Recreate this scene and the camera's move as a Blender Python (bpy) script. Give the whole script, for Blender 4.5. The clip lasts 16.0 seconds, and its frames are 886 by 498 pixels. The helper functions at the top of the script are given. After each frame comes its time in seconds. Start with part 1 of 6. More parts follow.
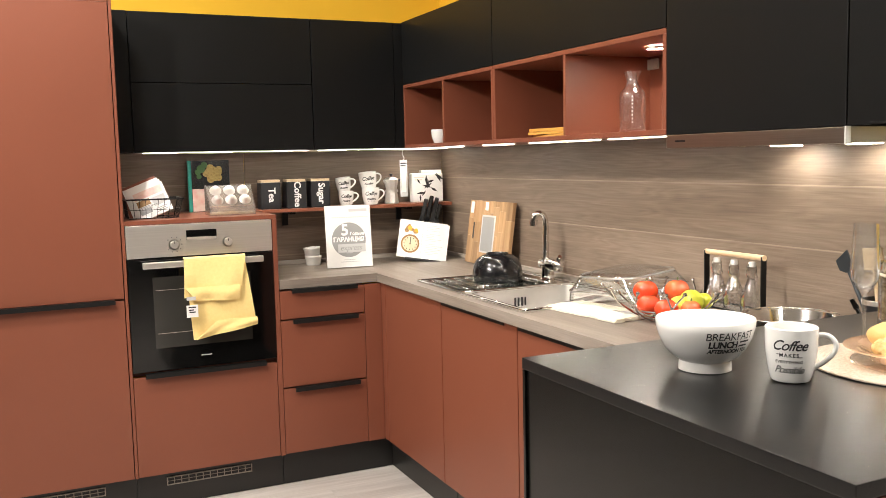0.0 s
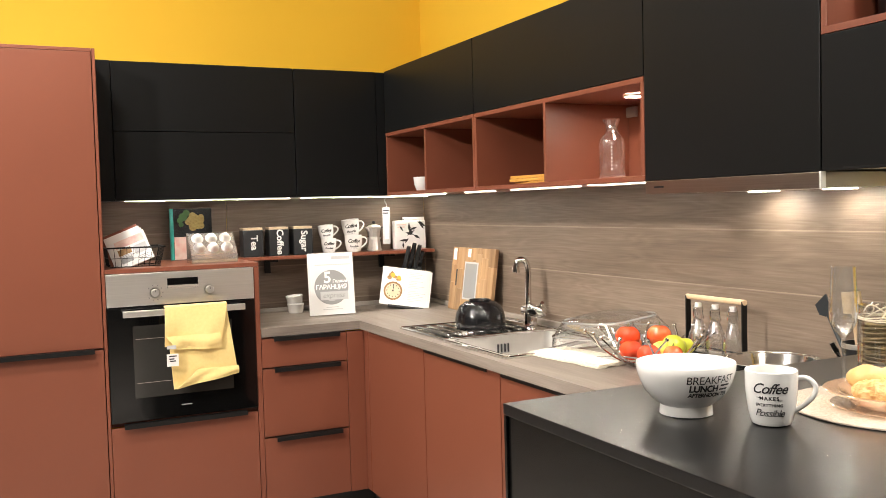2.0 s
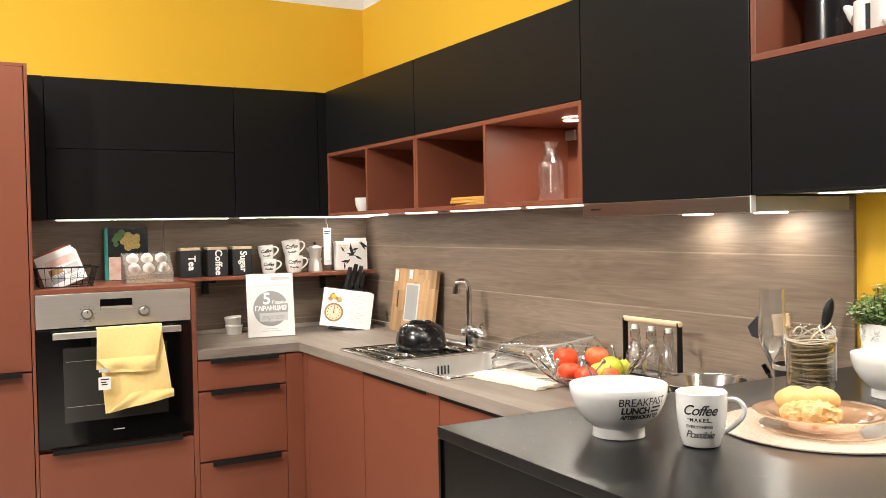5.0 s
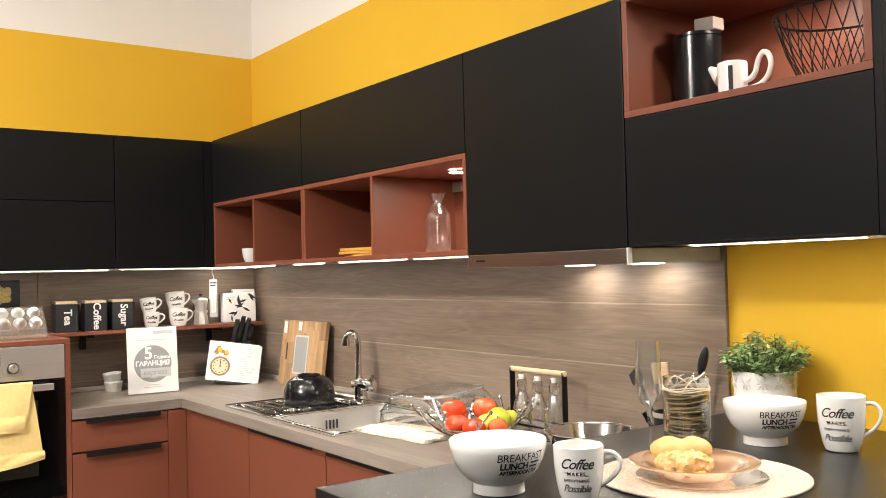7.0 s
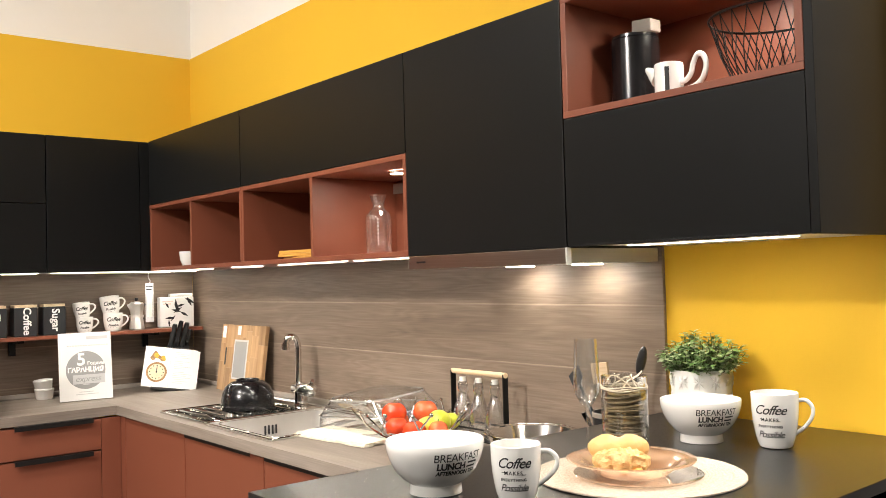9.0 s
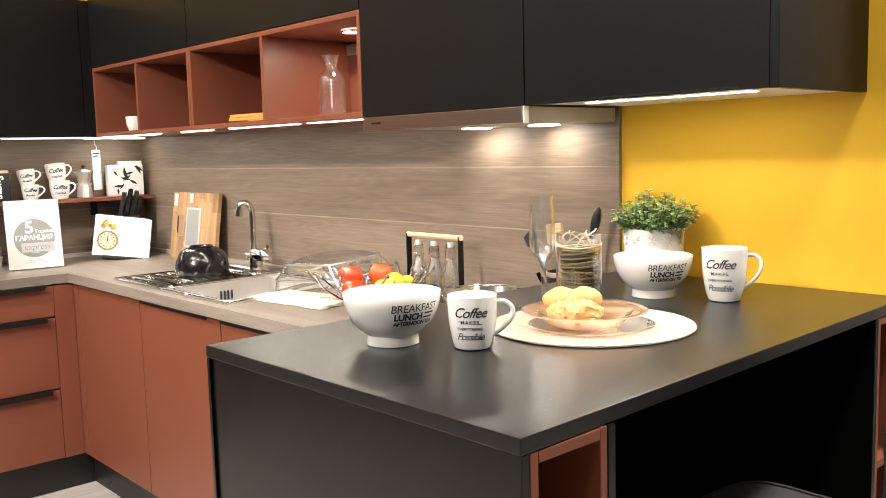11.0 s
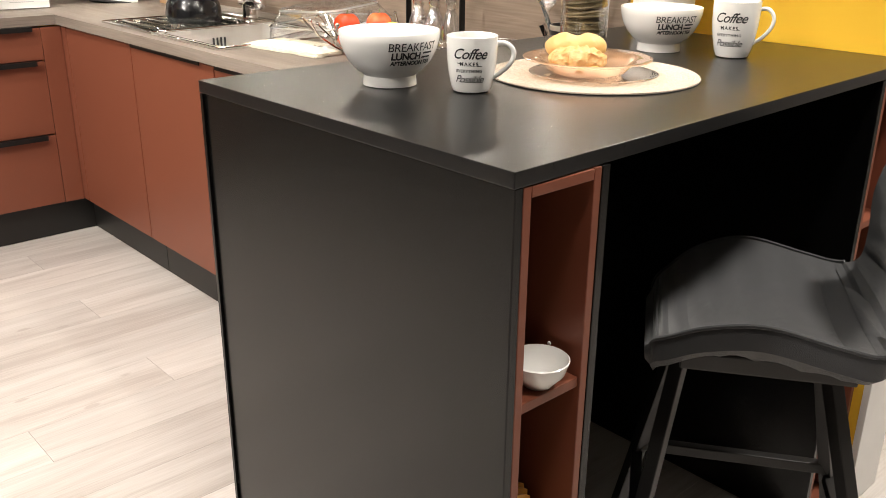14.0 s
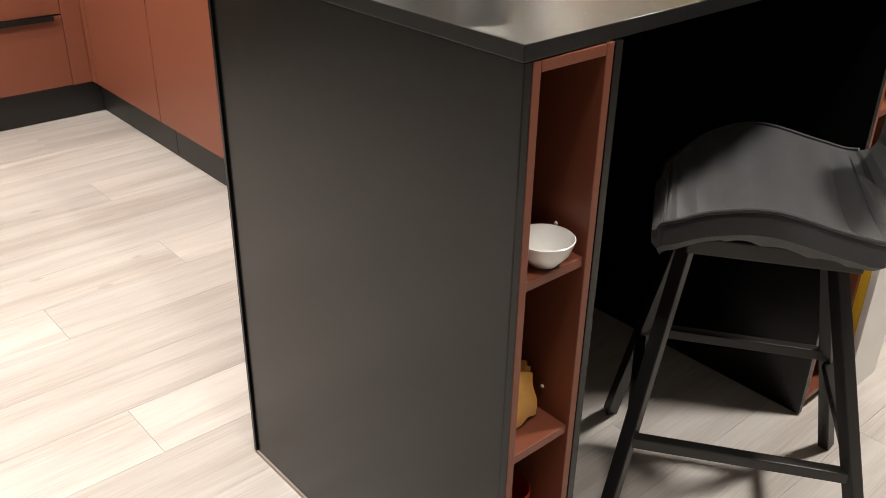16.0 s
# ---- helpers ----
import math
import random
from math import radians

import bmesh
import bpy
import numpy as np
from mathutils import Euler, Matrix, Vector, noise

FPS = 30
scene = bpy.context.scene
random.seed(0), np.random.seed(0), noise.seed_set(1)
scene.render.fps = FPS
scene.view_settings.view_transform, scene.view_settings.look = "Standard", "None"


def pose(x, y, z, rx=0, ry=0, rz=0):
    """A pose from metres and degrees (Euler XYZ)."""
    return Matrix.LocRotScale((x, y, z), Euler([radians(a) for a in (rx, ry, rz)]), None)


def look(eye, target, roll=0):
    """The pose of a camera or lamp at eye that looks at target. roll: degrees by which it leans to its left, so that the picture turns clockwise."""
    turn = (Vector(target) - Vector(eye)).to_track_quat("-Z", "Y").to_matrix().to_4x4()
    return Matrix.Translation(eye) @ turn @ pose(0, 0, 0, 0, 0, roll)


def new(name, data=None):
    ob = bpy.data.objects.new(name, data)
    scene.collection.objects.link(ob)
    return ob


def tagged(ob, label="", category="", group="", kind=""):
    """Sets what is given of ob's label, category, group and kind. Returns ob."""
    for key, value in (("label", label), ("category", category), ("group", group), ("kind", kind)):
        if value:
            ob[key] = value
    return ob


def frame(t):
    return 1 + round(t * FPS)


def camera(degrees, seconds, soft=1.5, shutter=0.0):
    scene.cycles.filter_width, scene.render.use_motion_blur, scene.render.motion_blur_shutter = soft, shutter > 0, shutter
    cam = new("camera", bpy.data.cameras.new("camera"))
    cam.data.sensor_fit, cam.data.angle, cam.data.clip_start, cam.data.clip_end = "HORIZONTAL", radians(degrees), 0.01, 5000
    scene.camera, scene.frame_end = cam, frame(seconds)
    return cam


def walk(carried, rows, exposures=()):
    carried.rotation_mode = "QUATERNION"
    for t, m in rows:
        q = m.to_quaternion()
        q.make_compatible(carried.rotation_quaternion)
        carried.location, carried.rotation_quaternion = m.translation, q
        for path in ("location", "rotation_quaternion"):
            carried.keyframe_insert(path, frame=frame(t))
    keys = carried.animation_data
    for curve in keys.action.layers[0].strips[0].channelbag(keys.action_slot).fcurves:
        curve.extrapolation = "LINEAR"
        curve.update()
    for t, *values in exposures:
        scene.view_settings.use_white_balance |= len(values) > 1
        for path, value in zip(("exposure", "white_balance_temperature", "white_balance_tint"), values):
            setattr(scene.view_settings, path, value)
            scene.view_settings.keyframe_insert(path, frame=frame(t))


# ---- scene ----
cam = camera(52.75, 16.0, soft=0.7)
PATH = [
    (0.0, -2.038, -4.397, 1.444, -5.80, 1.29, -24.92),
    (0.5, -2.037, -4.398, 1.439, -4.79, 1.34, -25.12),
    (1.0, -2.034, -4.399, 1.438, -3.95, 1.47, -25.37),
    (1.5, -2.033, -4.400, 1.438, -3.28, 1.51, -25.68),
    (2.0, -2.032, -4.402, 1.439, -2.75, 1.50, -25.94),
    (2.5, -2.033, -4.401, 1.437, -2.38, 1.46, -26.19),
    (3.0, -2.031, -4.401, 1.437, -2.16, 1.40, -26.58),
    (3.5, -2.027, -4.401, 1.437, -2.07, 1.35, -27.19),
    (6.0, -1.990, -4.402, 1.445, -0.40, 1.21, -32.46),
    (6.5, -1.980, -4.405, 1.450, 0.46, 1.40, -34.57),
    (7.0, -1.970, -4.407, 1.451, 1.42, 1.48, -35.94),
    (7.5, -1.961, -4.406, 1.451, 2.13, 1.56, -37.00),
    (8.0, -1.956, -4.406, 1.448, 2.61, 1.49, -37.86),
    (10.5, -1.936, -4.385, 1.409, -3.56, 1.64, -41.95),
    (11.0, -1.940, -4.384, 1.397, -6.30, 1.50, -42.37),
    (11.5, -1.939, -4.382, 1.388, -8.67, 1.28, -42.49),
    (12.0, -1.942, -4.384, 1.382, -11.54, 1.01, -42.54),
    (12.5, -1.946, -4.386, 1.375, -14.00, 0.63, -42.58),
    (13.0, -1.946, -4.385, 1.368, -16.26, 0.26, -42.51),
    (13.5, -1.942, -4.381, 1.360, -18.50, -0.16, -42.30),
    (14.0, -1.936, -4.379, 1.351, -21.01, -0.49, -42.11),
    (14.5, -1.934, -4.374, 1.340, -22.61, -0.80, -41.87),
    (15.0, -1.934, -4.372, 1.330, -25.13, -1.11, -41.61),
    (15.5, -1.935, -4.375, 1.326, -26.81, -1.13, -41.37),
    (16.0, -1.935, -4.387, 1.329, -27.78, -0.94, -41.12),
]
walk(cam, [(t, pose(x, y, z, 90 + pitch, roll, yaw)) for t, x, y, z, pitch, roll, yaw in PATH], [(0.0, 0.24), (3.5, 0.20), (8.2, 0.10), (10.3, 0.44), (12.5, 0.28), (14.0, 0.16), (16.0, 0.10)])

# ---- light ----
world = bpy.data.worlds.new("world")
scene.world = world
world.use_nodes = True
world.node_tree.nodes["Background"].inputs[0].default_value = (1.0, 0.95, 0.88, 1)
world.node_tree.nodes["Background"].inputs[1].default_value = 0.05

CEILING_Z = 3.30
# shop lamps on rods under the ceiling: place, aim, power, spread in degrees
LAMP_PLACES = [((-2.30, -1.65, 3.22), (-1.80, -1.00, 0.0), 55, 155), ((-2.05, -2.75, 3.22), (-1.95, -2.70, 0.0), 26, 110), ((-4.50, -2.90, 3.15), (-0.40, -1.40, 1.55), 58, 90),
               ((0.55, -4.40, 3.25), (0.55, -4.40, 0.0), 78, 165), ((-1.32, -4.30, 3.25), (-1.32, -4.30, 0.0), 29, 165)]
for spot_at, aim, power, spread in LAMP_PLACES:
    lamp = bpy.data.lights.new("ceiling_lamp", "AREA")
    lamp.shape, lamp.size, lamp.energy, lamp.color = "DISK", 0.30, power, (1.0, 0.935, 0.86)
    lamp.spread = radians(spread)
    start = Vector(spot_at) - Vector((0, 0, 0.045))
    new("ceiling_lamp", lamp).matrix_world = Matrix.Translation(start) @ (Vector(aim) - start).to_track_quat("-Z", "Y").to_matrix().to_4x4()


# ---- materials ----
def material(name, colour, rough=0.5, metal=0.0, second=None, scale=6.0, stretch=(1, 1, 1), bump=0.0, fine=180.0,
             mix=0.5, rough_vary=0.05, emit=0.0, coat=0.0, per_piece=0.0, transmission=0.0, ior=1.5, sheen=0.0, spec=0.5, sub=0.0):
    m = bpy.data.materials.new(name)
    m.use_nodes = True
    t = m.node_tree
    b = t.nodes["Principled BSDF"]
    link = t.links.new
    second = second or tuple(c * 0.86 for c in colour[:3]) + (1,)
    co = t.nodes.new("ShaderNodeTexCoord")
    mp = t.nodes.new("ShaderNodeMapping")
    mp.inputs["Scale"].default_value = stretch
    link(co.outputs["Object"], mp.inputs["Vector"])
    n1 = t.nodes.new("ShaderNodeTexNoise")
    n1.inputs["Scale"].default_value, n1.inputs["Detail"].default_value = scale, 5
    n2 = t.nodes.new("ShaderNodeTexNoise")
    n2.inputs["Scale"].default_value, n2.inputs["Detail"].default_value = fine, 3
    link(mp.outputs[0], n1.inputs["Vector"])
    link(mp.outputs[0], n2.inputs["Vector"])
    mx = t.nodes.new("ShaderNodeMix")
    mx.data_type = "RGBA"
    mx.inputs[6].default_value, mx.inputs[7].default_value = colour, second
    rg = t.nodes.new("ShaderNodeMapRange")
    rg.inputs[1].default_value, rg.inputs[2].default_value = 0.5 - 0.5 * mix, 0.5 + 0.5 * mix
    link(n1.outputs["Fac"], rg.inputs[0])
    link(rg.outputs[0], mx.inputs[0])
    colour_out = mx.outputs[2]
    if per_piece:
        oi = t.nodes.new("ShaderNodeObjectInfo")
        hv = t.nodes.new("ShaderNodeHueSaturation")
        pr = t.nodes.new("ShaderNodeMapRange")
        pr.inputs[3].default_value, pr.inputs[4].default_value = 1 - per_piece, 1 + per_piece
        link(oi.outputs["Random"], pr.inputs[0])
        link(pr.outputs[0], hv.inputs["Value"])
        link(colour_out, hv.inputs["Color"])
        colour_out = hv.outputs[0]
    link(colour_out, b.inputs["Base Color"])
    rr = t.nodes.new("ShaderNodeMapRange")
    rr.inputs[3].default_value, rr.inputs[4].default_value = max(0.0, rough - rough_vary), rough + rough_vary
    link(n2.outputs["Fac"], rr.inputs[0])
    link(rr.outputs[0], b.inputs["Roughness"])
    b.inputs["Metallic"].default_value = metal
    b.inputs["Coat Weight"].default_value = coat
    b.inputs["Transmission Weight"].default_value = transmission
    b.inputs["IOR"].default_value = ior
    b.inputs["Sheen Weight"].default_value = sheen
    b.inputs["Specular IOR Level"].default_value = spec
    b.inputs["Subsurface Weight"].default_value = sub
    if emit:
        b.inputs["Emission Color"].default_value, b.inputs["Emission Strength"].default_value = colour, emit
    if bump:
        bp = t.nodes.new("ShaderNodeBump")
        bp.inputs["Strength"].default_value, bp.inputs["Distance"].default_value = bump, 0.002
        link(n2.outputs["Fac"], bp.inputs["Height"])
        link(bp.outputs[0], b.inputs["Normal"])
    return m


def wood(name, dark, mid, light, axis, rough=0.5, plank=0.0, bump=0.25, per_piece=0.0, grain=1.0, offset=0.0, knots=False, streak=0.56, run=1.0, rings=False):
    """Wood grain that runs along one axis (0 x, 1 y), with planks of that height across z or the other axis."""
    m = bpy.data.materials.new(name)
    m.use_nodes = True
    t = m.node_tree
    b = t.nodes["Principled BSDF"]
    link = t.links.new
    co = t.nodes.new("ShaderNodeTexCoord")
    vec = co.outputs["Object"]
    if per_piece:
        oi = t.nodes.new("ShaderNodeObjectInfo")
        sh = t.nodes.new("ShaderNodeVectorMath")
        sh.operation = "MULTIPLY_ADD"
        sh.inputs[1].default_value = (1, 1, 1)
        cb = t.nodes.new("ShaderNodeCombineXYZ")
        ml = t.nodes.new("ShaderNodeMath")
        ml.operation = "MULTIPLY"
        ml.inputs[1].default_value = 37.0
        link(oi.outputs["Random"], ml.inputs[0])
        for i in range(3):
            link(ml.outputs[0], cb.inputs[i])
        link(vec, sh.inputs[0])
        link(cb.outputs[0], sh.inputs[2])
        vec = sh.outputs[0]
    mp = t.nodes.new("ShaderNodeMapping")
    s = [11.0 * grain] * 3
    s[axis] = 0.9 * grain * run
    mp.inputs["Scale"].default_value = s
    link(vec, mp.inputs["Vector"])
    big = t.nodes.new("ShaderNodeTexNoise")
    big.inputs["Scale"].default_value, big.inputs["Detail"].default_value, big.inputs["Distortion"].default_value = 0.8, 6, 0.9
    link(mp.outputs[0], big.inputs["Vector"])
    mp2 = t.nodes.new("ShaderNodeMapping")
    s = [230.0] * 3
    s[axis] = 8.0 * run
    mp2.inputs["Scale"].default_value = s
    link(vec, mp2.inputs["Vector"])
    fine = t.nodes.new("ShaderNodeTexNoise")
    fine.inputs["Scale"].default_value, fine.inputs["Detail"].default_value = 1.0, 4
    link(mp2.outputs[0], fine.inputs["Vector"])
    ramp = t.nodes.new("ShaderNodeValToRGB")
    e = ramp.color_ramp.elements
    e[0].position, e[0].color = 0.30, dark
    e[1].position, e[1].color = 0.72, light
    k = e.new(0.5)
    k.color = mid
    if plank:
        e.new(0.98).color = tuple(1.55 * c for c in light[:3]) + (1.0,)
    ad = t.nodes.new("ShaderNodeMath")
    ad.operation = "MULTIPLY_ADD"
    ad.inputs[1].default_value, ad.inputs[2].default_value = streak, -streak / 2
    link(fine.outputs["Fac"], ad.inputs[0])
    mp3 = t.nodes.new("ShaderNodeMapping")
    s = [64.0] * 3
    s[axis] = 3.6 * run
    mp3.inputs["Scale"].default_value = s
    link(vec, mp3.inputs["Vector"])
    mid_grain = t.nodes.new("ShaderNodeTexNoise")
    mid_grain.inputs["Scale"].default_value, mid_grain.inputs["Detail"].default_value, mid_grain.inputs["Distortion"].default_value = 1.0, 5, 1.6
    link(mp3.outputs[0], mid_grain.inputs["Vector"])
    am = t.nodes.new("ShaderNodeMath")
    am.operation = "MULTIPLY_ADD"
    am.inputs[1].default_value, am.inputs[2].default_value = 0.65 * streak, -0.325 * streak
    link(mid_grain.outputs["Fac"], am.inputs[0])
    add_mid = t.nodes.new("ShaderNodeMath")
    link(am.outputs[0], add_mid.inputs[0])
    link(ad.outputs[0], add_mid.inputs[1])
    ad = add_mid
    calm = t.nodes.new("ShaderNodeMath")
    calm.operation = "MULTIPLY_ADD"
    calm.inputs[1].default_value, calm.inputs[2].default_value = (0.62, 0.19) if rings else (1.0, 0.0)
    link(big.outputs["Fac"], calm.inputs[0])
    sm = t.nodes.new("ShaderNodeMath")
    link(ad.outputs[0], sm.inputs[0])
    link(calm.outputs[0], sm.inputs[1])
    value = sm.outputs[0]
    if rings:
        # arched growth rings, stretched along the boards and broken up by noise
        mr = t.nodes.new("ShaderNodeMapping")
        s = [7.5] * 3
        s[axis] = 0.62
        mr.inputs["Scale"].default_value = s
        link(vec, mr.inputs["Vector"])
        warp = t.nodes.new("ShaderNodeTexNoise")
        warp.inputs["Scale"].default_value, warp.inputs["Detail"].default_value = 1.0, 3
        link(mr.outputs[0], warp.inputs["Vector"])
        fold = t.nodes.new("ShaderNodeMath")
        fold.operation = "MULTIPLY"
        fold.inputs[1].default_value = 22.0
        link(warp.outputs["Fac"], fold.inputs[0])
        tri = t.nodes.new("ShaderNodeMath")
        tri.operation = "PINGPONG"
        tri.inputs[1].default_value = 0.5
        link(fold.outputs[0], tri.inputs[0])
        amp = t.nodes.new("ShaderNodeMath")
        amp.operation = "MULTIPLY_ADD"
        amp.inputs[1].default_value, amp.inputs[2].default_value = 0.15, -0.037
        link(tri.outputs[0], amp.inputs[0])
        both = t.nodes.new("ShaderNodeMath")
        link(value, both.inputs[0])
        link(amp.outputs[0], both.inputs[1])
        value = both.outputs[0]
    if knots:
        # scattered small dark knots
        mk = t.nodes.new("ShaderNodeMapping")
        s = [9.0] * 3
        s[axis] = 4.0
        mk.inputs["Scale"].default_value = s
        link(vec, mk.inputs["Vector"])
        vo = t.nodes.new("ShaderNodeTexVoronoi")
        vo.inputs["Scale"].default_value = 1.0
        link(mk.outputs[0], vo.inputs["Vector"])
        kr = t.nodes.new("ShaderNodeMapRange")
        kr.inputs[1].default_value, kr.inputs[2].default_value = 0.02, 0.11
        kr.inputs[3].default_value, kr.inputs[4].default_value = -0.45, 0.0
        link(vo.outputs["Distance"], kr.inputs[0])
        ks = t.nodes.new("ShaderNodeMath")
        link(value, ks.inputs[0])
        link(kr.outputs[0], ks.inputs[1])
        value = ks.outputs[0]
    if plank:
        # printed boards: each with its own tone, and a pale line where two meet
        sp = t.nodes.new("ShaderNodeSeparateXYZ")
        link(co.outputs["Object"], sp.inputs[0])
        dv = t.nodes.new("ShaderNodeMath")
        dv.operation = "MULTIPLY_ADD"
        dv.inputs[1].default_value, dv.inputs[2].default_value = 1.0 / plank, offset
        link(sp.outputs[2], dv.inputs[0])
        fl = t.nodes.new("ShaderNodeMath")
        fl.operation = "FLOOR"
        link(dv.outputs[0], fl.inputs[0])
        wn = t.nodes.new("ShaderNodeTexWhiteNoise")
        wn.noise_dimensions = "1D"
        link(fl.outputs[0], wn.inputs["W"])
        tone = t.nodes.new("ShaderNodeMath")
        tone.operation = "MULTIPLY_ADD"
        tone.inputs[1].default_value, tone.inputs[2].default_value = 0.16, -0.08
        link(wn.outputs["Value"], tone.inputs[0])
        fr = t.nodes.new("ShaderNodeMath")
        fr.operation = "FRACT"
        link(dv.outputs[0], fr.inputs[0])
        ln = t.nodes.new("ShaderNodeMapRange")
        ln.inputs[1].default_value, ln.inputs[2].default_value = 0.965, 0.99
        ln.inputs[3].default_value, ln.inputs[4].default_value = 0.0, 0.50
        link(fr.outputs[0], ln.inputs[0])
        patch = t.nodes.new("ShaderNodeTexNoise")
        patch.inputs["Scale"].default_value = 2.2
        link(co.outputs["Object"], patch.inputs["Vector"])
        pm = t.nodes.new("ShaderNodeMath")
        pm.operation = "MULTIPLY"
        link(ln.outputs[0], pm.inputs[0])
        link(patch.outputs["Fac"], pm.inputs[1])
        s1 = t.nodes.new("ShaderNodeMath")
        s2 = t.nodes.new("ShaderNodeMath")
        link(value, s1.inputs[0])
        link(tone.outputs[0], s1.inputs[1])
        link(s1.outputs[0], s2.inputs[0])
        link(pm.outputs[0], s2.inputs[1])
        value = s2.outputs[0]
    link(value, ramp.inputs[0])
    out = ramp.outputs[0]
    if per_piece:
        hv = t.nodes.new("ShaderNodeHueSaturation")
        pr = t.nodes.new("ShaderNodeMapRange")
        pr.inputs[3].default_value, pr.inputs[4].default_value = 1 - per_piece, 1 + per_piece
        link(oi.outputs["Random"], pr.inputs[0])
        link(pr.outputs[0], hv.inputs["Value"])
        link(out, hv.inputs["Color"])
        out = hv.outputs[0]
    link(out, b.inputs["Base Color"])
    b.inputs["Roughness"].default_value = rough
    bp = t.nodes.new("ShaderNodeBump")
    bp.inputs["Strength"].default_value, bp.inputs["Distance"].default_value = bump, 0.002
    link(fine.outputs["Fac"], bp.inputs["Height"])
    link(bp.outputs[0], b.inputs["Normal"])
    return m


def thin_glass(name, tint=(1, 1, 1, 1), rough=0.0, sharp=3.5, base=0.06, milk=0.0, milk_colour=(1, 1, 1, 1)):
    """Thin-walled glass: it lets light through with its tint, and mirrors more at a slant."""
    m = bpy.data.materials.new(name)
    m.use_nodes = True
    t = m.node_tree
    t.nodes.remove(t.nodes["Principled BSDF"])
    clear, gloss, mixer, facing, power = (t.nodes.new("ShaderNode" + k) for k in ("BsdfTransparent", "BsdfGlossy", "MixShader", "LayerWeight", "Math"))
    clear.inputs["Color"].default_value = tint
    gloss.inputs["Roughness"].default_value = rough
    facing.inputs["Blend"].default_value = 0.5
    power.operation = "POWER"
    power.inputs[1].default_value = sharp
    t.links.new(facing.outputs["Facing"], power.inputs[0])
    scale = t.nodes.new("ShaderNodeMath")
    scale.operation = "MULTIPLY_ADD"
    scale.inputs[1].default_value, scale.inputs[2].default_value = 0.85, base
    t.links.new(power.outputs[0], scale.inputs[0])
    t.links.new(scale.outputs[0], mixer.inputs[0])
    body = clear.outputs[0]
    if milk:
        thin, cloud = t.nodes.new("ShaderNodeBsdfTranslucent"), t.nodes.new("ShaderNodeMixShader")
        thin.inputs["Color"].default_value = milk_colour
        cloud.inputs[0].default_value = milk
        t.links.new(clear.outputs[0], cloud.inputs[1])
        t.links.new(thin.outputs[0], cloud.inputs[2])
        body = cloud.outputs[0]
    t.links.new(body, mixer.inputs[1])
    t.links.new(gloss.outputs[0], mixer.inputs[2])
    t.links.new(mixer.outputs[0], t.nodes["Material Output"].inputs["Surface"])
    return m


RUST = material("rust_laminate", (0.190, 0.059, 0.032, 1), 0.42, second=(0.178, 0.054, 0.029, 1), scale=3, bump=0.05, fine=500, spec=0.4)
BLACK = material("black_laminate", (0.0066, 0.0068, 0.0068, 1), 0.38, second=(0.0074, 0.0076, 0.0076, 1), scale=4, bump=0.04, fine=600, spec=0.17)
BLACK_TOP = material("black_worktop", (0.0068, 0.0068, 0.0070, 1), 0.29, second=(0.0080, 0.0080, 0.0080, 1), scale=5, bump=0.02, fine=700, spec=0.42)
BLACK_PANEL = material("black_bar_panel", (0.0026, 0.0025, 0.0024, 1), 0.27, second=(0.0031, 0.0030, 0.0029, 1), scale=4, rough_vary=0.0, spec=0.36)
BLACK_METAL = material("black_metal", (0.007, 0.007, 0.007, 1), 0.42, bump=0.05, fine=500, spec=0.25)
PLINTH = material("plinth_black", (0.012, 0.011, 0.010, 1), 0.45, bump=0.05, fine=400)
YELLOW = material("yellow_paint", (0.74, 0.44, 0.021, 1), 0.75, second=(0.71, 0.415, 0.019, 1), scale=1.6, bump=0.10, fine=260)
WHITE_WALL = material("white_wall_paint", (0.82, 0.79, 0.74, 1), 0.8, second=(0.79, 0.76, 0.71, 1), scale=1.5, bump=0.08, fine=220)
# grey for walls out of view, chosen by the reflections they give
UNSEEN_WALL = material("unseen_wall_grey", (0.22, 0.21, 0.195, 1), 0.8, scale=1.5, bump=0.08, fine=220)
CEILING = material("ceiling_paint", (0.74, 0.72, 0.68, 1), 0.85, scale=2, bump=0.08, fine=200)
SPLASH_X = wood("splash_wood_along_x", (0.101, 0.0695, 0.049, 1), (0.176, 0.1285, 0.094, 1), (0.262, 0.204, 0.156, 1), 0, 0.46, plank=0.182, offset=0.612, streak=0.26, run=0.7, grain=0.8, rings=True)
SPLASH_Y = wood("splash_wood_along_y", (0.101, 0.0695, 0.049, 1), (0.176, 0.1285, 0.094, 1), (0.262, 0.204, 0.156, 1), 1, 0.46, plank=0.182, offset=0.612, streak=0.26, run=0.7, grain=0.8, rings=True)
TOP_WOOD = wood("worktop_wood", (0.155, 0.126, 0.103, 1), (0.215, 0.178, 0.149, 1), (0.285, 0.244, 0.208, 1), 1, 0.46, streak=0.36)
TOP_WOOD_X = wood("worktop_wood_along_x", (0.155, 0.126, 0.103, 1), (0.215, 0.178, 0.149, 1), (0.285, 0.244, 0.208, 1), 0, 0.46, streak=0.36)
FLOOR_WOOD = wood("whitewashed_oak", (0.445, 0.400, 0.365, 1), (0.550, 0.508, 0.472, 1), (0.630, 0.592, 0.560, 1), 0, 0.45, bump=0.3, per_piece=0.09, knots=True, streak=0.40)
HOOD_SIDE = material("hood_side_paint", (0.34, 0.31, 0.26, 1), 0.45, scale=3, bump=0.02)
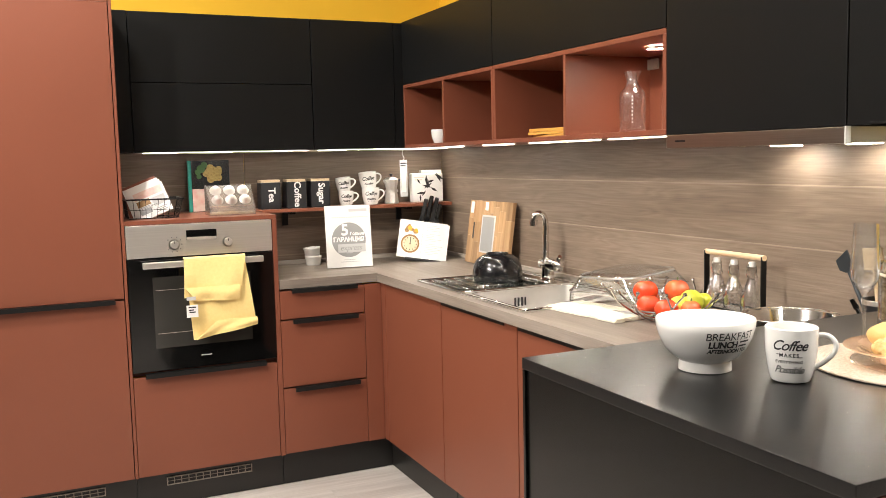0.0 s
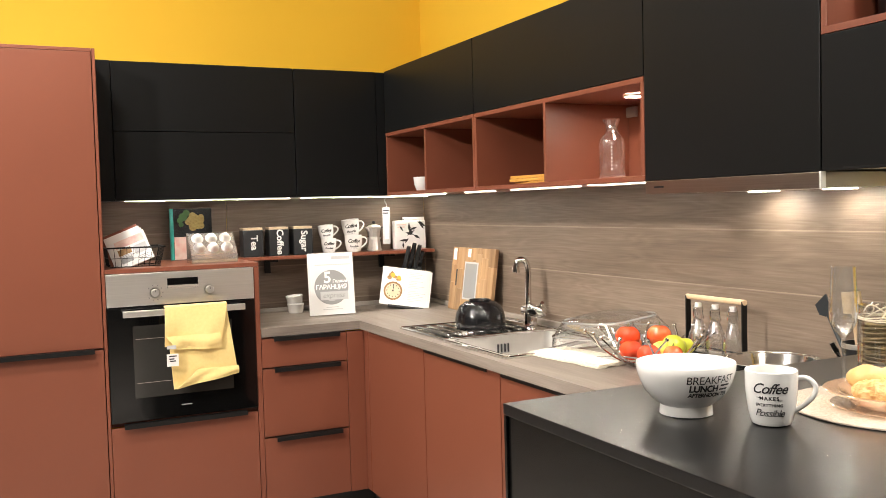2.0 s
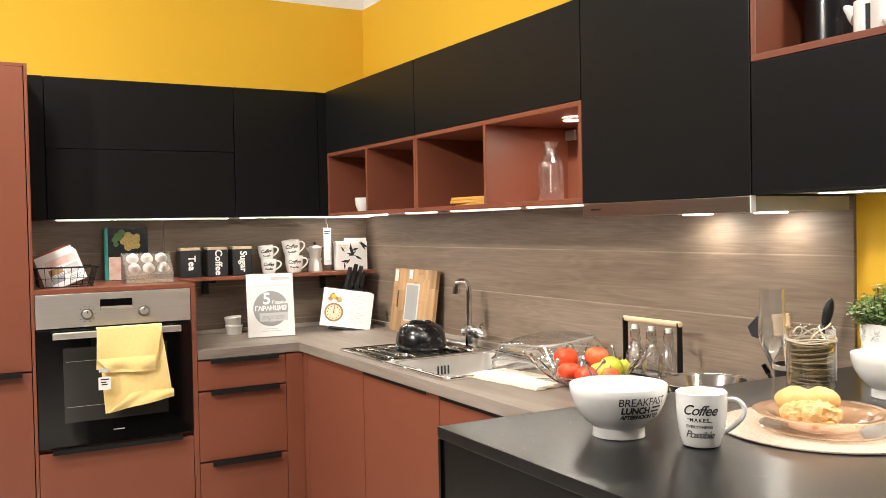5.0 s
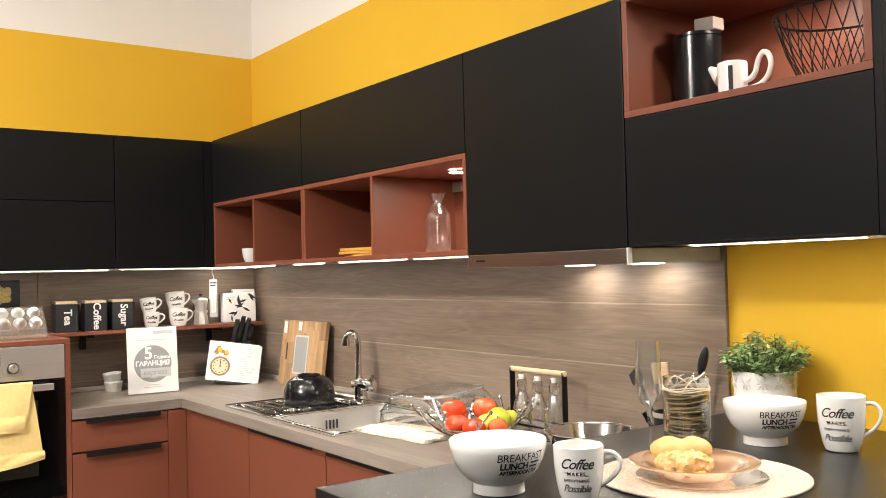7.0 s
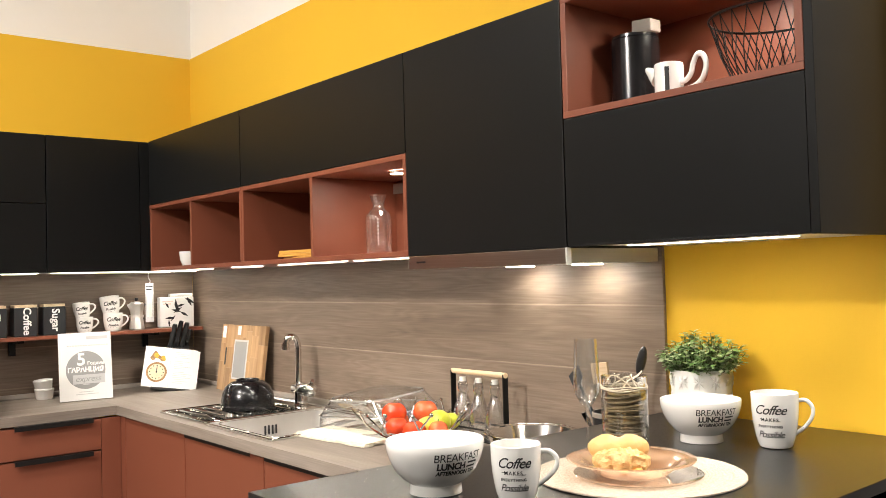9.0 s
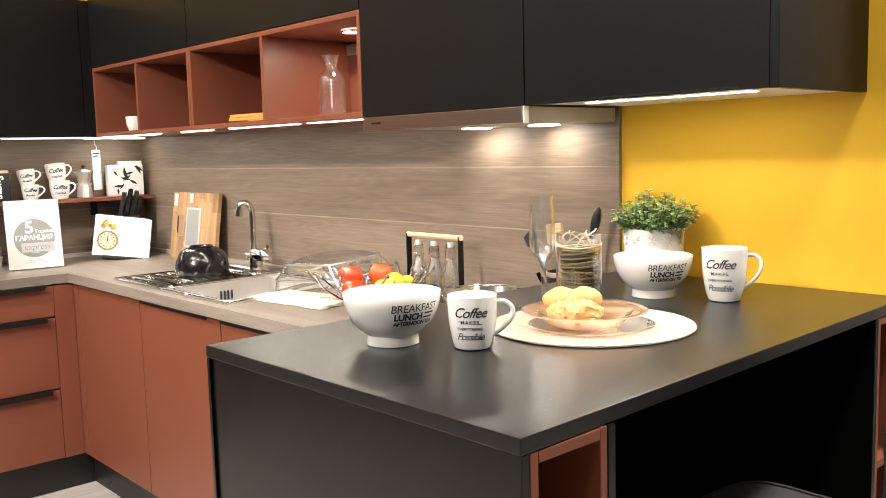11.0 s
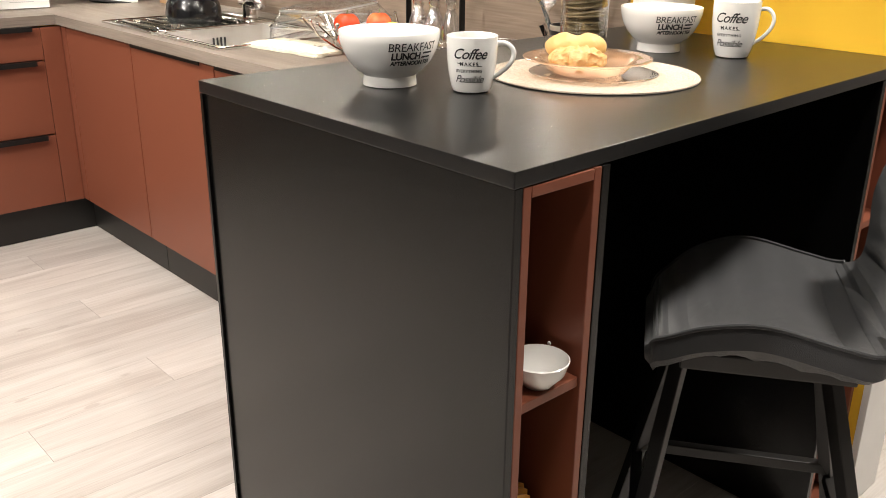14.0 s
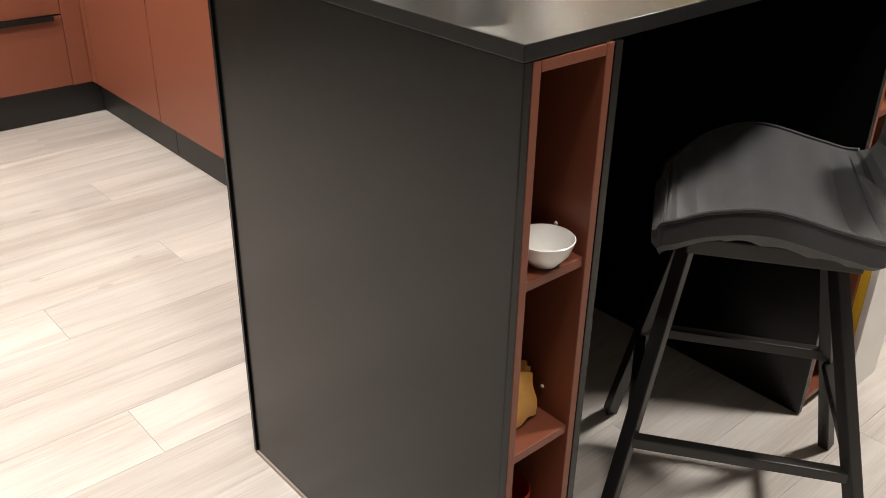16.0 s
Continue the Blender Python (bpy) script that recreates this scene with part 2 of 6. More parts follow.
STEEL = material("brushed_steel", (0.90, 0.87, 0.82, 1), 0.38, 1.0, second=(0.82, 0.79, 0.74, 1), scale=3, stretch=(1, 30, 120), fine=60, bump=0.03)
BASIN_STEEL = material("basin_steel", (0.66, 0.64, 0.61, 1), 0.42, 1.0, scale=8)
PAN_STEEL = material("polished_pan_steel", (0.76, 0.74, 0.71, 1), 0.14, 1.0, scale=9, fine=240, bump=0.02)
CHROME = material("chrome", (0.82, 0.81, 0.79, 1), 0.06, 1.0, rough_vary=0.02)
HOOD_METAL = material("hood_metal", (0.40, 0.33, 0.28, 1), 0.30, 1.0, scale=3, stretch=(30, 1, 120), fine=60, bump=0.02)
OVEN_GLASS = material("oven_black_glass", (0.004, 0.004, 0.004, 1), 0.06, rough_vary=0.02, spec=0.5)
WINDOW_GLASS = material("oven_window", (0.035, 0.033, 0.030, 1), 0.08, rough_vary=0.02)
DARK_PLASTIC = material("dark_plastic", (0.015, 0.015, 0.016, 1), 0.35, bump=0.05)
LED = material("led_diffuser", (1.0, 0.93, 0.80, 1), 0.5, emit=62.0)
LED_END = material("end_led_diffuser", (1.0, 0.93, 0.80, 1), 0.5, emit=80.0)
LED_SPOT = material("spot_diffuser", (1.0, 0.93, 0.80, 1), 0.5, emit=40.0)
NICHE_SPOT = material("niche_spot_diffuser", (1.0, 0.90, 0.76, 1), 0.5, emit=270.0)
PANEL_LIGHT = material("ceiling_panel_diffuser", (1.0, 0.90, 0.76, 1), 0.5, emit=2.0)
WHITE_PLASTIC = material("white_plastic", (0.78, 0.77, 0.74, 1), 0.4)
SUBFLOOR = material("dark_subfloor", (0.06, 0.052, 0.045, 1), 0.8)
GREY_TRIM = material("grey_trim", (0.33, 0.29, 0.25, 1), 0.5)


# ---- building helpers ----
def box(bm, x0, x1, y0, y1, z0, z1, bevel=0.0):
    made = bmesh.ops.create_cube(bm, size=1.0)["verts"]
    for v in made:
        v.co = Vector((x0 + (v.co.x + 0.5) * (x1 - x0), y0 + (v.co.y + 0.5) * (y1 - y0), z0 + (v.co.z + 0.5) * (z1 - z0)))
    if bevel:
        edges = {e for v in made for e in v.link_edges}
        bmesh.ops.bevel(bm, geom=list(edges), offset=bevel, segments=2, profile=0.6, affect="EDGES", clamp_overlap=True)
    return bm


def boxed(x0, x1, y0, y1, z0, z1, bevel=0.0015):
    return box(bmesh.new(), min(x0, x1), max(x0, x1), min(y0, y1), max(y0, y1), min(z0, z1), max(z0, z1), bevel)


def lathe(profile, seg=40, bm=None, close=False):
    """Turns a profile of (radius, height) round the z axis."""
    bm = bm or bmesh.new()
    rings = []
    for r, z in profile:
        if r < 1e-6:
            rings.append([bm.verts.new((0, 0, z))])
        else:
            rings.append([bm.verts.new((r * math.cos(2 * math.pi * i / seg), r * math.sin(2 * math.pi * i / seg), z)) for i in range(seg)])
    pairs = list(zip(rings, rings[1:])) + ([(rings[-1], rings[0])] if close else [])
    for a, b in pairs:
        for i in range(seg):
            j = (i + 1) % seg
            if len(a) == 1 and len(b) == 1:
                continue
            if len(a) == 1:
                bm.faces.new((a[0], b[j], b[i]))
            elif len(b) == 1:
                bm.faces.new((a[i], a[j], b[0]))
            else:
                bm.faces.new((a[i], a[j], b[j], b[i]))
    bmesh.ops.recalc_face_normals(bm, faces=bm.faces)
    return bm


def tube(points, radius, seg=10, bm=None, closed=False):
    """A round bar along a line of points; radius may be a list."""
    bm = bm or bmesh.new()
    pts = [Vector(p) for p in points]
    n = len(pts)
    rad = radius if isinstance(radius, (list, tuple)) else [radius] * n
    rings = []
    side = None
    for i, p in enumerate(pts):
        a = pts[(i - 1) % n] if (closed or i) else pts[0]
        b = pts[(i + 1) % n] if (closed or i < n - 1) else pts[-1]
        d = (b - a).normalized()
        if side is None:
            side = d.orthogonal().normalized()
        side = (side - d * side.dot(d)).normalized()
        up = d.cross(side)
        rings.append([bm.verts.new(p + rad[i] * (math.cos(2 * math.pi * k / seg) * side + math.sin(2 * math.pi * k / seg) * up)) for k in range(seg)])
    for a, b in list(zip(rings, rings[1:])) + ([(rings[-1], rings[0])] if closed else []):
        for k in range(seg):
            bm.faces.new((a[k], a[(k + 1) % seg], b[(k + 1) % seg], b[k]))
    if not closed:
        bm.faces.new(rings[0][::-1])
        bm.faces.new(rings[-1])
    bmesh.ops.recalc_face_normals(bm, faces=bm.faces)
    return bm


def mesh_object(name, bm, mat, smooth=False):
    me = bpy.data.meshes.new(name)
    bm.to_mesh(me)
    bm.free()
    me.materials.append(mat)
    if smooth:
        for p in me.polygons:
            p.use_smooth = True
        me.set_sharp_from_angle(angle=radians(38))
    return new(name, me)


ORIGIN = {}


def thing(name, at, label, category, turn=0.0, group="", kind=""):
    """An Empty at a thing's base, under which its parts hang."""
    root = new(name)
    root.empty_display_size = 0.05
    root.location, root.rotation_euler = at, (0, 0, radians(turn))
    ORIGIN[root.name] = Vector(at)
    return tagged(root, label, category, group, kind)


def part(name, bm, mat, parent, label="", placed=False, smooth=False, at=None):
    """One mesh under a thing. placed: the mesh is given in the room's metres."""
    if placed:
        o, p = Vector((0, 0, 0)), parent
        while p:
            o += p.location
            p = p.parent
        bmesh.ops.translate(bm, verts=bm.verts, vec=-o)
    ob = mesh_object(name, bm, mat, smooth)
    ob.parent = parent
    if at is not None:
        ob.matrix_basis = at
    if label:
        ob["label"] = label
    return ob


def setting(name, bm, mat, label="", category=""):
    return tagged(mesh_object(name, bm, mat), label, category, "", "structure")


# ---- the room ----
WALL_TOP = 2.602
# added out of view instead of yellow, so the bar panel mirrors something dark
setting("wall_north_far", boxed(-7.5, -2.62, 0.0, 0.15, 0, WALL_TOP, 0), UNSEEN_WALL, "unseen grey wall beyond the tall cabinet, added for dark reflections", "wall")
setting("wall_north", boxed(-2.62, 0.0, 0.0, 0.15, 0, WALL_TOP, 0), YELLOW, "matt yellow painted wall behind the oven units", "wall")
setting("wall_east", boxed(0.0, 0.15, -3.695, 0.15, 0, WALL_TOP, 0), YELLOW, "matt yellow painted wall behind the sink units", "wall")
setting("wall_north_upper", boxed(-7.5, 0.012, 0.012, 0.15, WALL_TOP, CEILING_Z, 0), WHITE_WALL, "white wall band above the yellow paint", "wall")
setting("wall_east_upper", boxed(0.012, 0.15, -3.695, 0.012, WALL_TOP, CEILING_Z, 0), WHITE_WALL, "white wall band above the yellow paint", "wall")
setting("trim_east", boxed(-0.001, 0.154, -3.712, -3.6955, 0, CEILING_Z, 0.002), WHITE_PLASTIC, "white corner trim at the wall's end", "trim")
# unseen walls that close the room; their grey holds reflections down
setting("wall_east_far", boxed(1.60, 1.75, -9.5, 0.15, 0, CEILING_Z, 0), UNSEEN_WALL, "unseen grey wall across the shop aisle, toned for reflections", "wall")
setting("wall_alcove", boxed(0.15, 1.60, -0.0, 0.15, 0, CEILING_Z, 0), UNSEEN_WALL, "unseen grey wall closing the aisle, toned for reflections", "wall")
setting("wall_south", boxed(-7.5, 1.60, -9.65, -9.5, 0, CEILING_Z, 0), UNSEEN_WALL, "unseen grey wall behind the aisle, toned for reflections", "wall")
setting("wall_west", boxed(-7.65, -7.5, -9.5, 0.15, 0, CEILING_Z, 0), UNSEEN_WALL, "unseen grey wall across the shop, toned for reflections", "wall")
setting("ceiling", boxed(-7.65, 1.75, -9.65, 0.15, CEILING_Z, CEILING_Z + 0.1, 0), CEILING, "plain white shop ceiling", "ceiling")
floor = setting("floor", boxed(-7.65, 1.75, -9.65, 0.15, -0.12, -0.004, 0), SUBFLOOR, "whitewashed oak plank floor", "floor")
for (lx, ly, lz), aim, power, spread in LAMP_PLACES:
    root = thing("ceiling_light", (lx, ly, lz), "square white downlight on a rod under the shop ceiling", "ceiling light", group="ceiling lights")
    fr = bmesh.new()
    for a, b, c, d in ((-0.15, 0.15, 0.11, 0.15), (-0.15, 0.15, -0.15, -0.11), (-0.15, -0.11, -0.11, 0.11), (0.11, 0.15, -0.11, 0.11)):
        box(fr, a, b, c, d, -0.03, 0.0)
    part("frame", fr, WHITE_PLASTIC, root)
    part("rod", boxed(-0.012, 0.012, -0.012, 0.012, 0.0, CEILING_Z - lz, 0.001), WHITE_PLASTIC, root)
    part("plate", boxed(-0.108, 0.108, -0.108, 0.108, -0.0035, -0.0005, 0), WHITE_PLASTIC, root)
    part("diffuser", boxed(-0.108, 0.108, -0.108, 0.108, -0.022, -0.004), PANEL_LIGHT, root)

# wood panels behind the worktop
sp = setting("splashback_north", boxed(-1.072, -0.012, -0.012, -0.001, 0.925, 1.50, 0.001), SPLASH_X, "grey-brown wood-effect splashback panel", "splashback")
setting("splashback_north_column", boxed(-1.69, -1.075, -0.012, -0.001, 1.20, 1.50, 0.001), SPLASH_X, "grey-brown wood-effect splashback panel", "splashback")
setting("splashback_east", boxed(-0.012, -0.001, -2.955, -0.012, 0.925, 1.50, 0.001), SPLASH_Y, "grey-brown wood-effect splashback panel", "splashback")
setting("trim_worktop_back", boxed(-0.034, -0.013, -2.955, -0.014, 0.932, 0.952, 0.003), GREY_TRIM, "grey upstand along the worktop's back", "trim")
setting("trim_worktop_north", boxed(-1.07, -0.036, -0.034, -0.013, 0.932, 0.952, 0.003), GREY_TRIM, "grey upstand along the worktop's back", "trim")

# ---- fitted units on the oven wall ----
FRONT_Y, FRONT_X = -0.607, -0.603


def handle_x(parent, x0, x1, z, y=FRONT_Y):
    """A black profile strip along the top edge of a front that faces the room."""
    bm = boxed(x0, x1, y - 0.024, y + 0.004, z - 0.003, z, 0.0008)
    box(bm, x0, x1, y - 0.026, y - 0.022, z - 0.018, z)
    return part("handle", bm, BLACK_METAL, parent, "black profile handle", True)


tall = thing("tall_cabinet", (-2.0, -0.3, 0), "tall matt rust cabinet with two plain doors", "cabinet")
bm = boxed(-2.30, -1.712, -0.586, -0.015, 0.152, 2.080, 0)
part("body", bm, RUST, tall, placed=True)
part("side_panel", boxed(-1.709, -1.697, -0.607, -0.013, 0.152, 2.097), RUST, tall, placed=True)
part("top_panel", boxed(-2.30, -1.711, -0.606, -0.013, 2.083, 2.097), RUST, tall, placed=True)
d = part("door", boxed(-2.298, -1.7125, -0.607, -0.588, 0.908, 2.082), RUST, tall, placed=True)
d = part("door", boxed(-2.298, -1.7125, -0.607, -0.588, 0.154, 0.899), RUST, tall, placed=True)
handle_x(tall, -2.26, -1.748, 0.907)
part("plinth", boxed(-2.30, -1.70, -0.549, -0.53, 0.002, 0.150), PLINTH, tall, "black plinth", True)

oven_unit = thing("oven_cabinet", (-1.39, -0.3, 0), "matt rust cabinet that holds the built-in oven", "cabinet")
part("side_panel", boxed(-1.697, -1.6965, -0.600, -0.013, 0.152, 1.20, 0), RUST, oven_unit, placed=True)
part("side_panel", boxed(-1.0965, -1.0755, -0.607, -0.013, 0.152, 1.2005), RUST, oven_unit, placed=True)
part("top_panel", boxed(-1.6965, -1.0755, -0.607, -0.013, 1.2015, 1.219), RUST, oven_unit, placed=True)
part("shelf", boxed(-1.695, -1.098, -0.58, -0.02, 0.575, 0.588), RUST, oven_unit, placed=True)
part("front", boxed(-1.695, -1.099, -0.607, -0.588, 0.155, 0.574), RUST, oven_unit, "plain rust drawer front", True)
handle_x(oven_unit, -1.648, -1.149, 0.589)
part("plinth", boxed(-1.699, -1.076, -0.549, -0.53, 0.002, 0.150), PLINTH, oven_unit, "black plinth", True)

for vx0, vx1 in ((-1.579, -1.216), (-2.19, -1.824)):
    vent = thing("plinth_vent", ((vx0 + vx1) / 2, -0.5495, 0.086), "black slotted ventilation grille in the plinth", "vent", group="plinth vents")
    fr = boxed(vx0, vx1, -0.5555, -0.5495, 0.086, 0.090, 0)
    box(fr, vx0, vx1, -0.5555, -0.5495, 0.118, 0.122)
    box(fr, vx0, vx0 + 0.004, -0.5555, -0.5495, 0.090, 0.118)
    box(fr, vx1 - 0.004, vx1, -0.5555, -0.5495, 0.090, 0.118)
    part("frame", fr, GREY_TRIM, vent, placed=True)
    n = 12
    for i in range(1, n):
        x = vx0 + (vx1 - vx0) * i / n
        part("slat", boxed(x - 0.0015, x + 0.0015, -0.554, -0.5495, 0.090, 0.118, 0), GREY_TRIM, vent, placed=True)
    part("slat", boxed(vx0 + 0.004, vx1 - 0.004, -0.5545, -0.5505, 0.103, 0.105, 0), GREY_TRIM, vent, placed=True)

drawers = thing("drawer_cabinet", (-0.88, -0.3, 0), "matt rust base cabinet with three drawers", "cabinet")
part("body", boxed(-1.074, -0.686, -0.586, -0.015, 0.152, 0.890, 0), RUST, drawers, placed=True)
for z0, z1 in ((0.759, 0.884), (0.456, 0.752), (0.157, 0.449)):
    part("drawer_front", boxed(-1.0735, -0.6865, -0.607, -0.588, z0, z1), RUST, drawers, placed=True)
for z in (0.892, 0.757, 0.454):
    handle_x(drawers, -1.025, -0.724, z)
part("plinth", boxed(-1.074, -0.53, -0.549, -0.53, 0.002, 0.150), PLINTH, drawers, "black plinth", True)

corner = thing("corner_filler", (-0.64, -0.60, 0), "matt rust filler strip in the cabinet corner", "filler panel")
part("panel", boxed(-0.6845, -0.6045, -0.607, -0.590, 0.155, 0.886), RUST, corner, placed=True)
part("cheek", boxed(-0.603, -0.586, -0.655, -0.588, 0.155, 0.886), RUST, corner, placed=True)


def handle_y(parent, y0, y1, z, x=FRONT_X):
    bm = boxed(x - 0.009, x + 0.004, y0, y1, z - 0.003, z, 0.0008)
    box(bm, x - 0.011, x - 0.008, min(y0, y1), max(y0, y1), z - 0.013, z)
    return part("handle", bm, BLACK_METAL, parent, "black profile handle", True)


for y0, y1, grip in ((-0.657, -1.257, False), (-1.260, -1.857, True), (-1.860, -2.400, True), (-2.403, -2.955, True)):
    unit = thing("base_cabinet", (-0.3, (y0 + y1) / 2, 0), "matt rust base cabinet under the wood worktop", "cabinet", group="base cabinets")
    body = bmesh.new()
    if grip and y0 == -1.260:
        box(body, -0.586, -0.015, y1, y0, 0.152, 0.70)
    else:
        box(body, -0.586, -0.015, y1, y0, 0.152, 0.70 if y0 > -1.0 else 0.890)
    part("body", body, RUST, unit, placed=True)
    part("door", boxed(-0.603, -0.588, y1 + 0.0015, y0 - 0.0015, 0.155, 0.884), RUST, unit, placed=True)
    if grip:
        handle_y(unit, y0 - 0.02, y1 + 0.075, 0.891)
    part("plinth", boxed(-0.549, -0.530, y1, y0 if y0 < -0.7 else -0.551, 0.002, 0.150), PLINTH, unit, "black plinth", True)

# the L-shaped worktop with an opening for the sink
SX0, SX1, SY0, SY1 = -0.560, -0.100, -1.846, -1.00
outline = [(-1.0735, -0.612), (-0.624, -0.612), (-0.624, -2.957), (-0.013, -2.957), (-0.013, -0.013), (-1.0735, -0.013)]
hole = [(SX0, SY0), (SX0, SY1), (SX1, SY1), (SX1, SY0)]
cells_x = sorted({p[0] for p in outline + hole})
cells_y = sorted({p[1] for p in outline + hole})
worktop = thing("worktop", (-0.32, -1.5, 0.893), "L-shaped pale grey-brown wood-effect kitchen worktop", "worktop")
for north, grain_of in ((True, TOP_WOOD_X), (False, TOP_WOOD)):
    top = bmesh.new()
    corner_at = {}
    for x0, x1 in zip(cells_x, cells_x[1:]):
        for y0, y1 in zip(cells_y, cells_y[1:]):
            cx, cy = (x0 + x1) / 2, (y0 + y1) / 2
            if not (cy > -0.612 or cx > -0.624) or (SX0 < cx < SX1 and SY0 < cy < SY1) or (cx < -0.624) != north:
                continue
            for q in ((x0, y0), (x1, y0), (x1, y1), (x0, y1)):
                if q not in corner_at:
                    corner_at[q] = top.verts.new((*q, 0.931))
            top.faces.new([corner_at[q] for q in ((x0, y0), (x1, y0), (x1, y1), (x0, y1))])
    grown = bmesh.ops.extrude_face_region(top, geom=top.faces[:])["geom"]
    bmesh.ops.translate(top, verts=[v for v in grown if isinstance(v, bmesh.types.BMVert)], vec=(0, 0, -0.038))
    bmesh.ops.recalc_face_normals(top, faces=top.faces)
    part("board", top, grain_of, worktop, placed=True)

# ---- wall units ----
ZB, ZT, ZN = 1.496, 2.090, 1.797
WX, WY = -0.380, -0.387


def led_strip(x0, x1, y0, y1, z, label="white LED strip light under the wall cabinets", glow=None):
    root = thing("led_strip", ((x0 + x1) / 2, (y0 + y1) / 2, z), label, "strip light", group="strip lights under the wall cabinets")
    part("housing", boxed(x0 - 0.004, x1 + 0.004, y0 - 0.004, y1 + 0.004, z - 0.004, z, 0), STEEL, root, placed=True)
    part("diffuser", boxed(x0, x1, y0, y1, z - 0.0050, z - 0.0042, 0), glow or LED, root, "glowing white diffuser", True)


lift = thing("wall_cabinet", (-1.22, -0.2, ZB), "matt black wall cabinet with two lift-up fronts", "cabinet", group="wall cabinets")
part("body", boxed(-1.62, -0.829, WY + 0.021, -0.013, ZB + 0.003, ZT - 0.002, 0), BLACK, lift, placed=True)
part("door", boxed(-1.618, -0.830, WY, WY + 0.019, 1.7935, 2.088), BLACK, lift, placed=True)
part("door", boxed(-1.618, -0.830, WY, WY + 0.019, ZB, 1.7905), BLACK, lift, placed=True)
part("side_panel", boxed(-1.695, -1.621, WY + 0.004, -0.013, ZB, ZT), BLACK, lift, placed=True)
single = thing("wall_cabinet", (-0.62, -0.2, ZB), "matt black wall cabinet with one tall door", "cabinet", group="wall cabinets")
part("body", boxed(-0.827, -0.425, WY + 0.021, -0.013, ZB + 0.003, ZT - 0.002, 0), BLACK, single, placed=True)
part("door", boxed(-0.826, -0.424, WY, WY + 0.019, ZB, 2.088), BLACK, single, placed=True)
part("filler", boxed(-0.4215, -0.3605, WY + 0.003, WY + 0.02, ZB, 2.088), BLACK, single, placed=True)
led_strip(-1.58, -0.86, WY + 0.019, WY + 0.032, ZB + 0.002)
part("corner_body", boxed(-0.3600, -0.013, -0.3900, -0.013, ZB + 0.003, ZT - 0.002, 0), BLACK, single, placed=True)
led_strip(-0.80, -0.39, WY + 0.019, WY + 0.032, ZB + 0.002)
led_strip(-0.345, -0.060, -0.170, -0.155, ZB + 0.002)

for y0, y1 in ((-0.392, -1.298), (-1.302, -2.338)):
    cab = thing("wall_cabinet", (-0.2, (y0 + y1) / 2, ZN), "long matt black wall cabinet above the open niches", "cabinet", group="wall cabinets")
    part("body", boxed(WX + 0.021, -0.013, y1, y0, ZN + 0.002, ZT - 0.002, 0), BLACK, cab, placed=True)
    part("door", boxed(WX, WX + 0.019, y1 + 0.001, y0, ZN + 0.001, ZT), BLACK, cab, placed=True)
for y0, y1, ym in ((-0.392, -1.299, -0.838), (-1.301, -2.338, -1.808)):
    niche = thing("open_shelf", (-0.2, (y0 + y1) / 2, ZB), "open rust niche shelf under the black wall cabinets", "shelf", group="open niches")
    part("bottom", boxed(WX, -0.013, y1, y0, ZB, ZB + 0.016), RUST, niche, placed=True)
    part("top", boxed(WX, -0.013, y1, y0, ZN - 0.017, ZN - 0.001), RUST, niche, placed=True)
    part("back", boxed(-0.030, -0.013, y1, y0, ZB + 0.016, ZN - 0.017, 0), RUST, niche, placed=True)
    for yy in (y0 - 0.008, ym, y1 + 0.008):
        part("divider", boxed(WX + 0.0005, -0.030, yy - 0.008, yy + 0.008, ZB + 0.0162, ZN - 0.0172), RUST, niche, placed=True)
for y0, y1 in ((-0.40, -0.97), (-1.185, -1.40), (-1.55, -1.965), (-2.04, -2.33)):
    led_strip(WX + 0.015, WX + 0.035, y1, y0, ZB)

hood_cab = thing("wall_cabinet", (-0.2, -2.65, ZB), "matt black wall cabinet above the cooker hood", "cabinet", group="wall cabinets")
part("body", boxed(WX + 0.021, -0.013, -2.955, -2.342, ZB + 0.003, ZT - 0.002, 0), BLACK, hood_cab, placed=True)
part("door", boxed(WX, WX + 0.019, -2.957, -2.341, ZB, ZT), BLACK, hood_cab, placed=True)

hood = thing("cooker_hood", (-0.22, -2.65, 1.45), "slide-out metal cooker hood under the black cabinet", "cooker hood")
part("front_bar", boxed(WX - 0.004, WX + 0.018, -2.958, -2.345, 1.457, 1.4945, 0.002), HOOD_METAL, hood, "bronze-tinted metal front bar", True)
part("body", boxed(WX + 0.019, -0.030, -2.956, -2.36, 1.459, 1.4945, 0.001), HOOD_SIDE, hood, "grey painted hood housing", True)
part("end_cap", boxed(WX - 0.005, WX + 0.012, -2.9615, -2.9585, 1.455, 1.4955, 0.0005), WHITE_PLASTIC, hood, "pale end cap", True)
part("badge", boxed(WX - 0.0052, WX - 0.0042, -2.425, -2.385, 1.474, 1.479, 0), DARK_PLASTIC, hood, placed=True)
for yy in (-2.51, -2.77):
    bulb = bpy.data.lights.new("hood_lamp", "SPOT")
    bulb.energy, bulb.color, bulb.spot_size, bulb.spot_blend, bulb.shadow_soft_size = 1.3, (1.0, 0.95, 0.87), radians(168), 0.35, 0.02
    new("hood_lamp", bulb).matrix_world = look((-0.095, yy, 1.452), (-0.085, yy, 1.0))
    part("lamp", lathe([(0, 0), (0.042, 0), (0.042, -0.003), (0, -0.003)], 24), LED_SPOT, hood, "round white hood lamp", at=Matrix.Translation((0.125, yy + 2.65, 0.0085)))

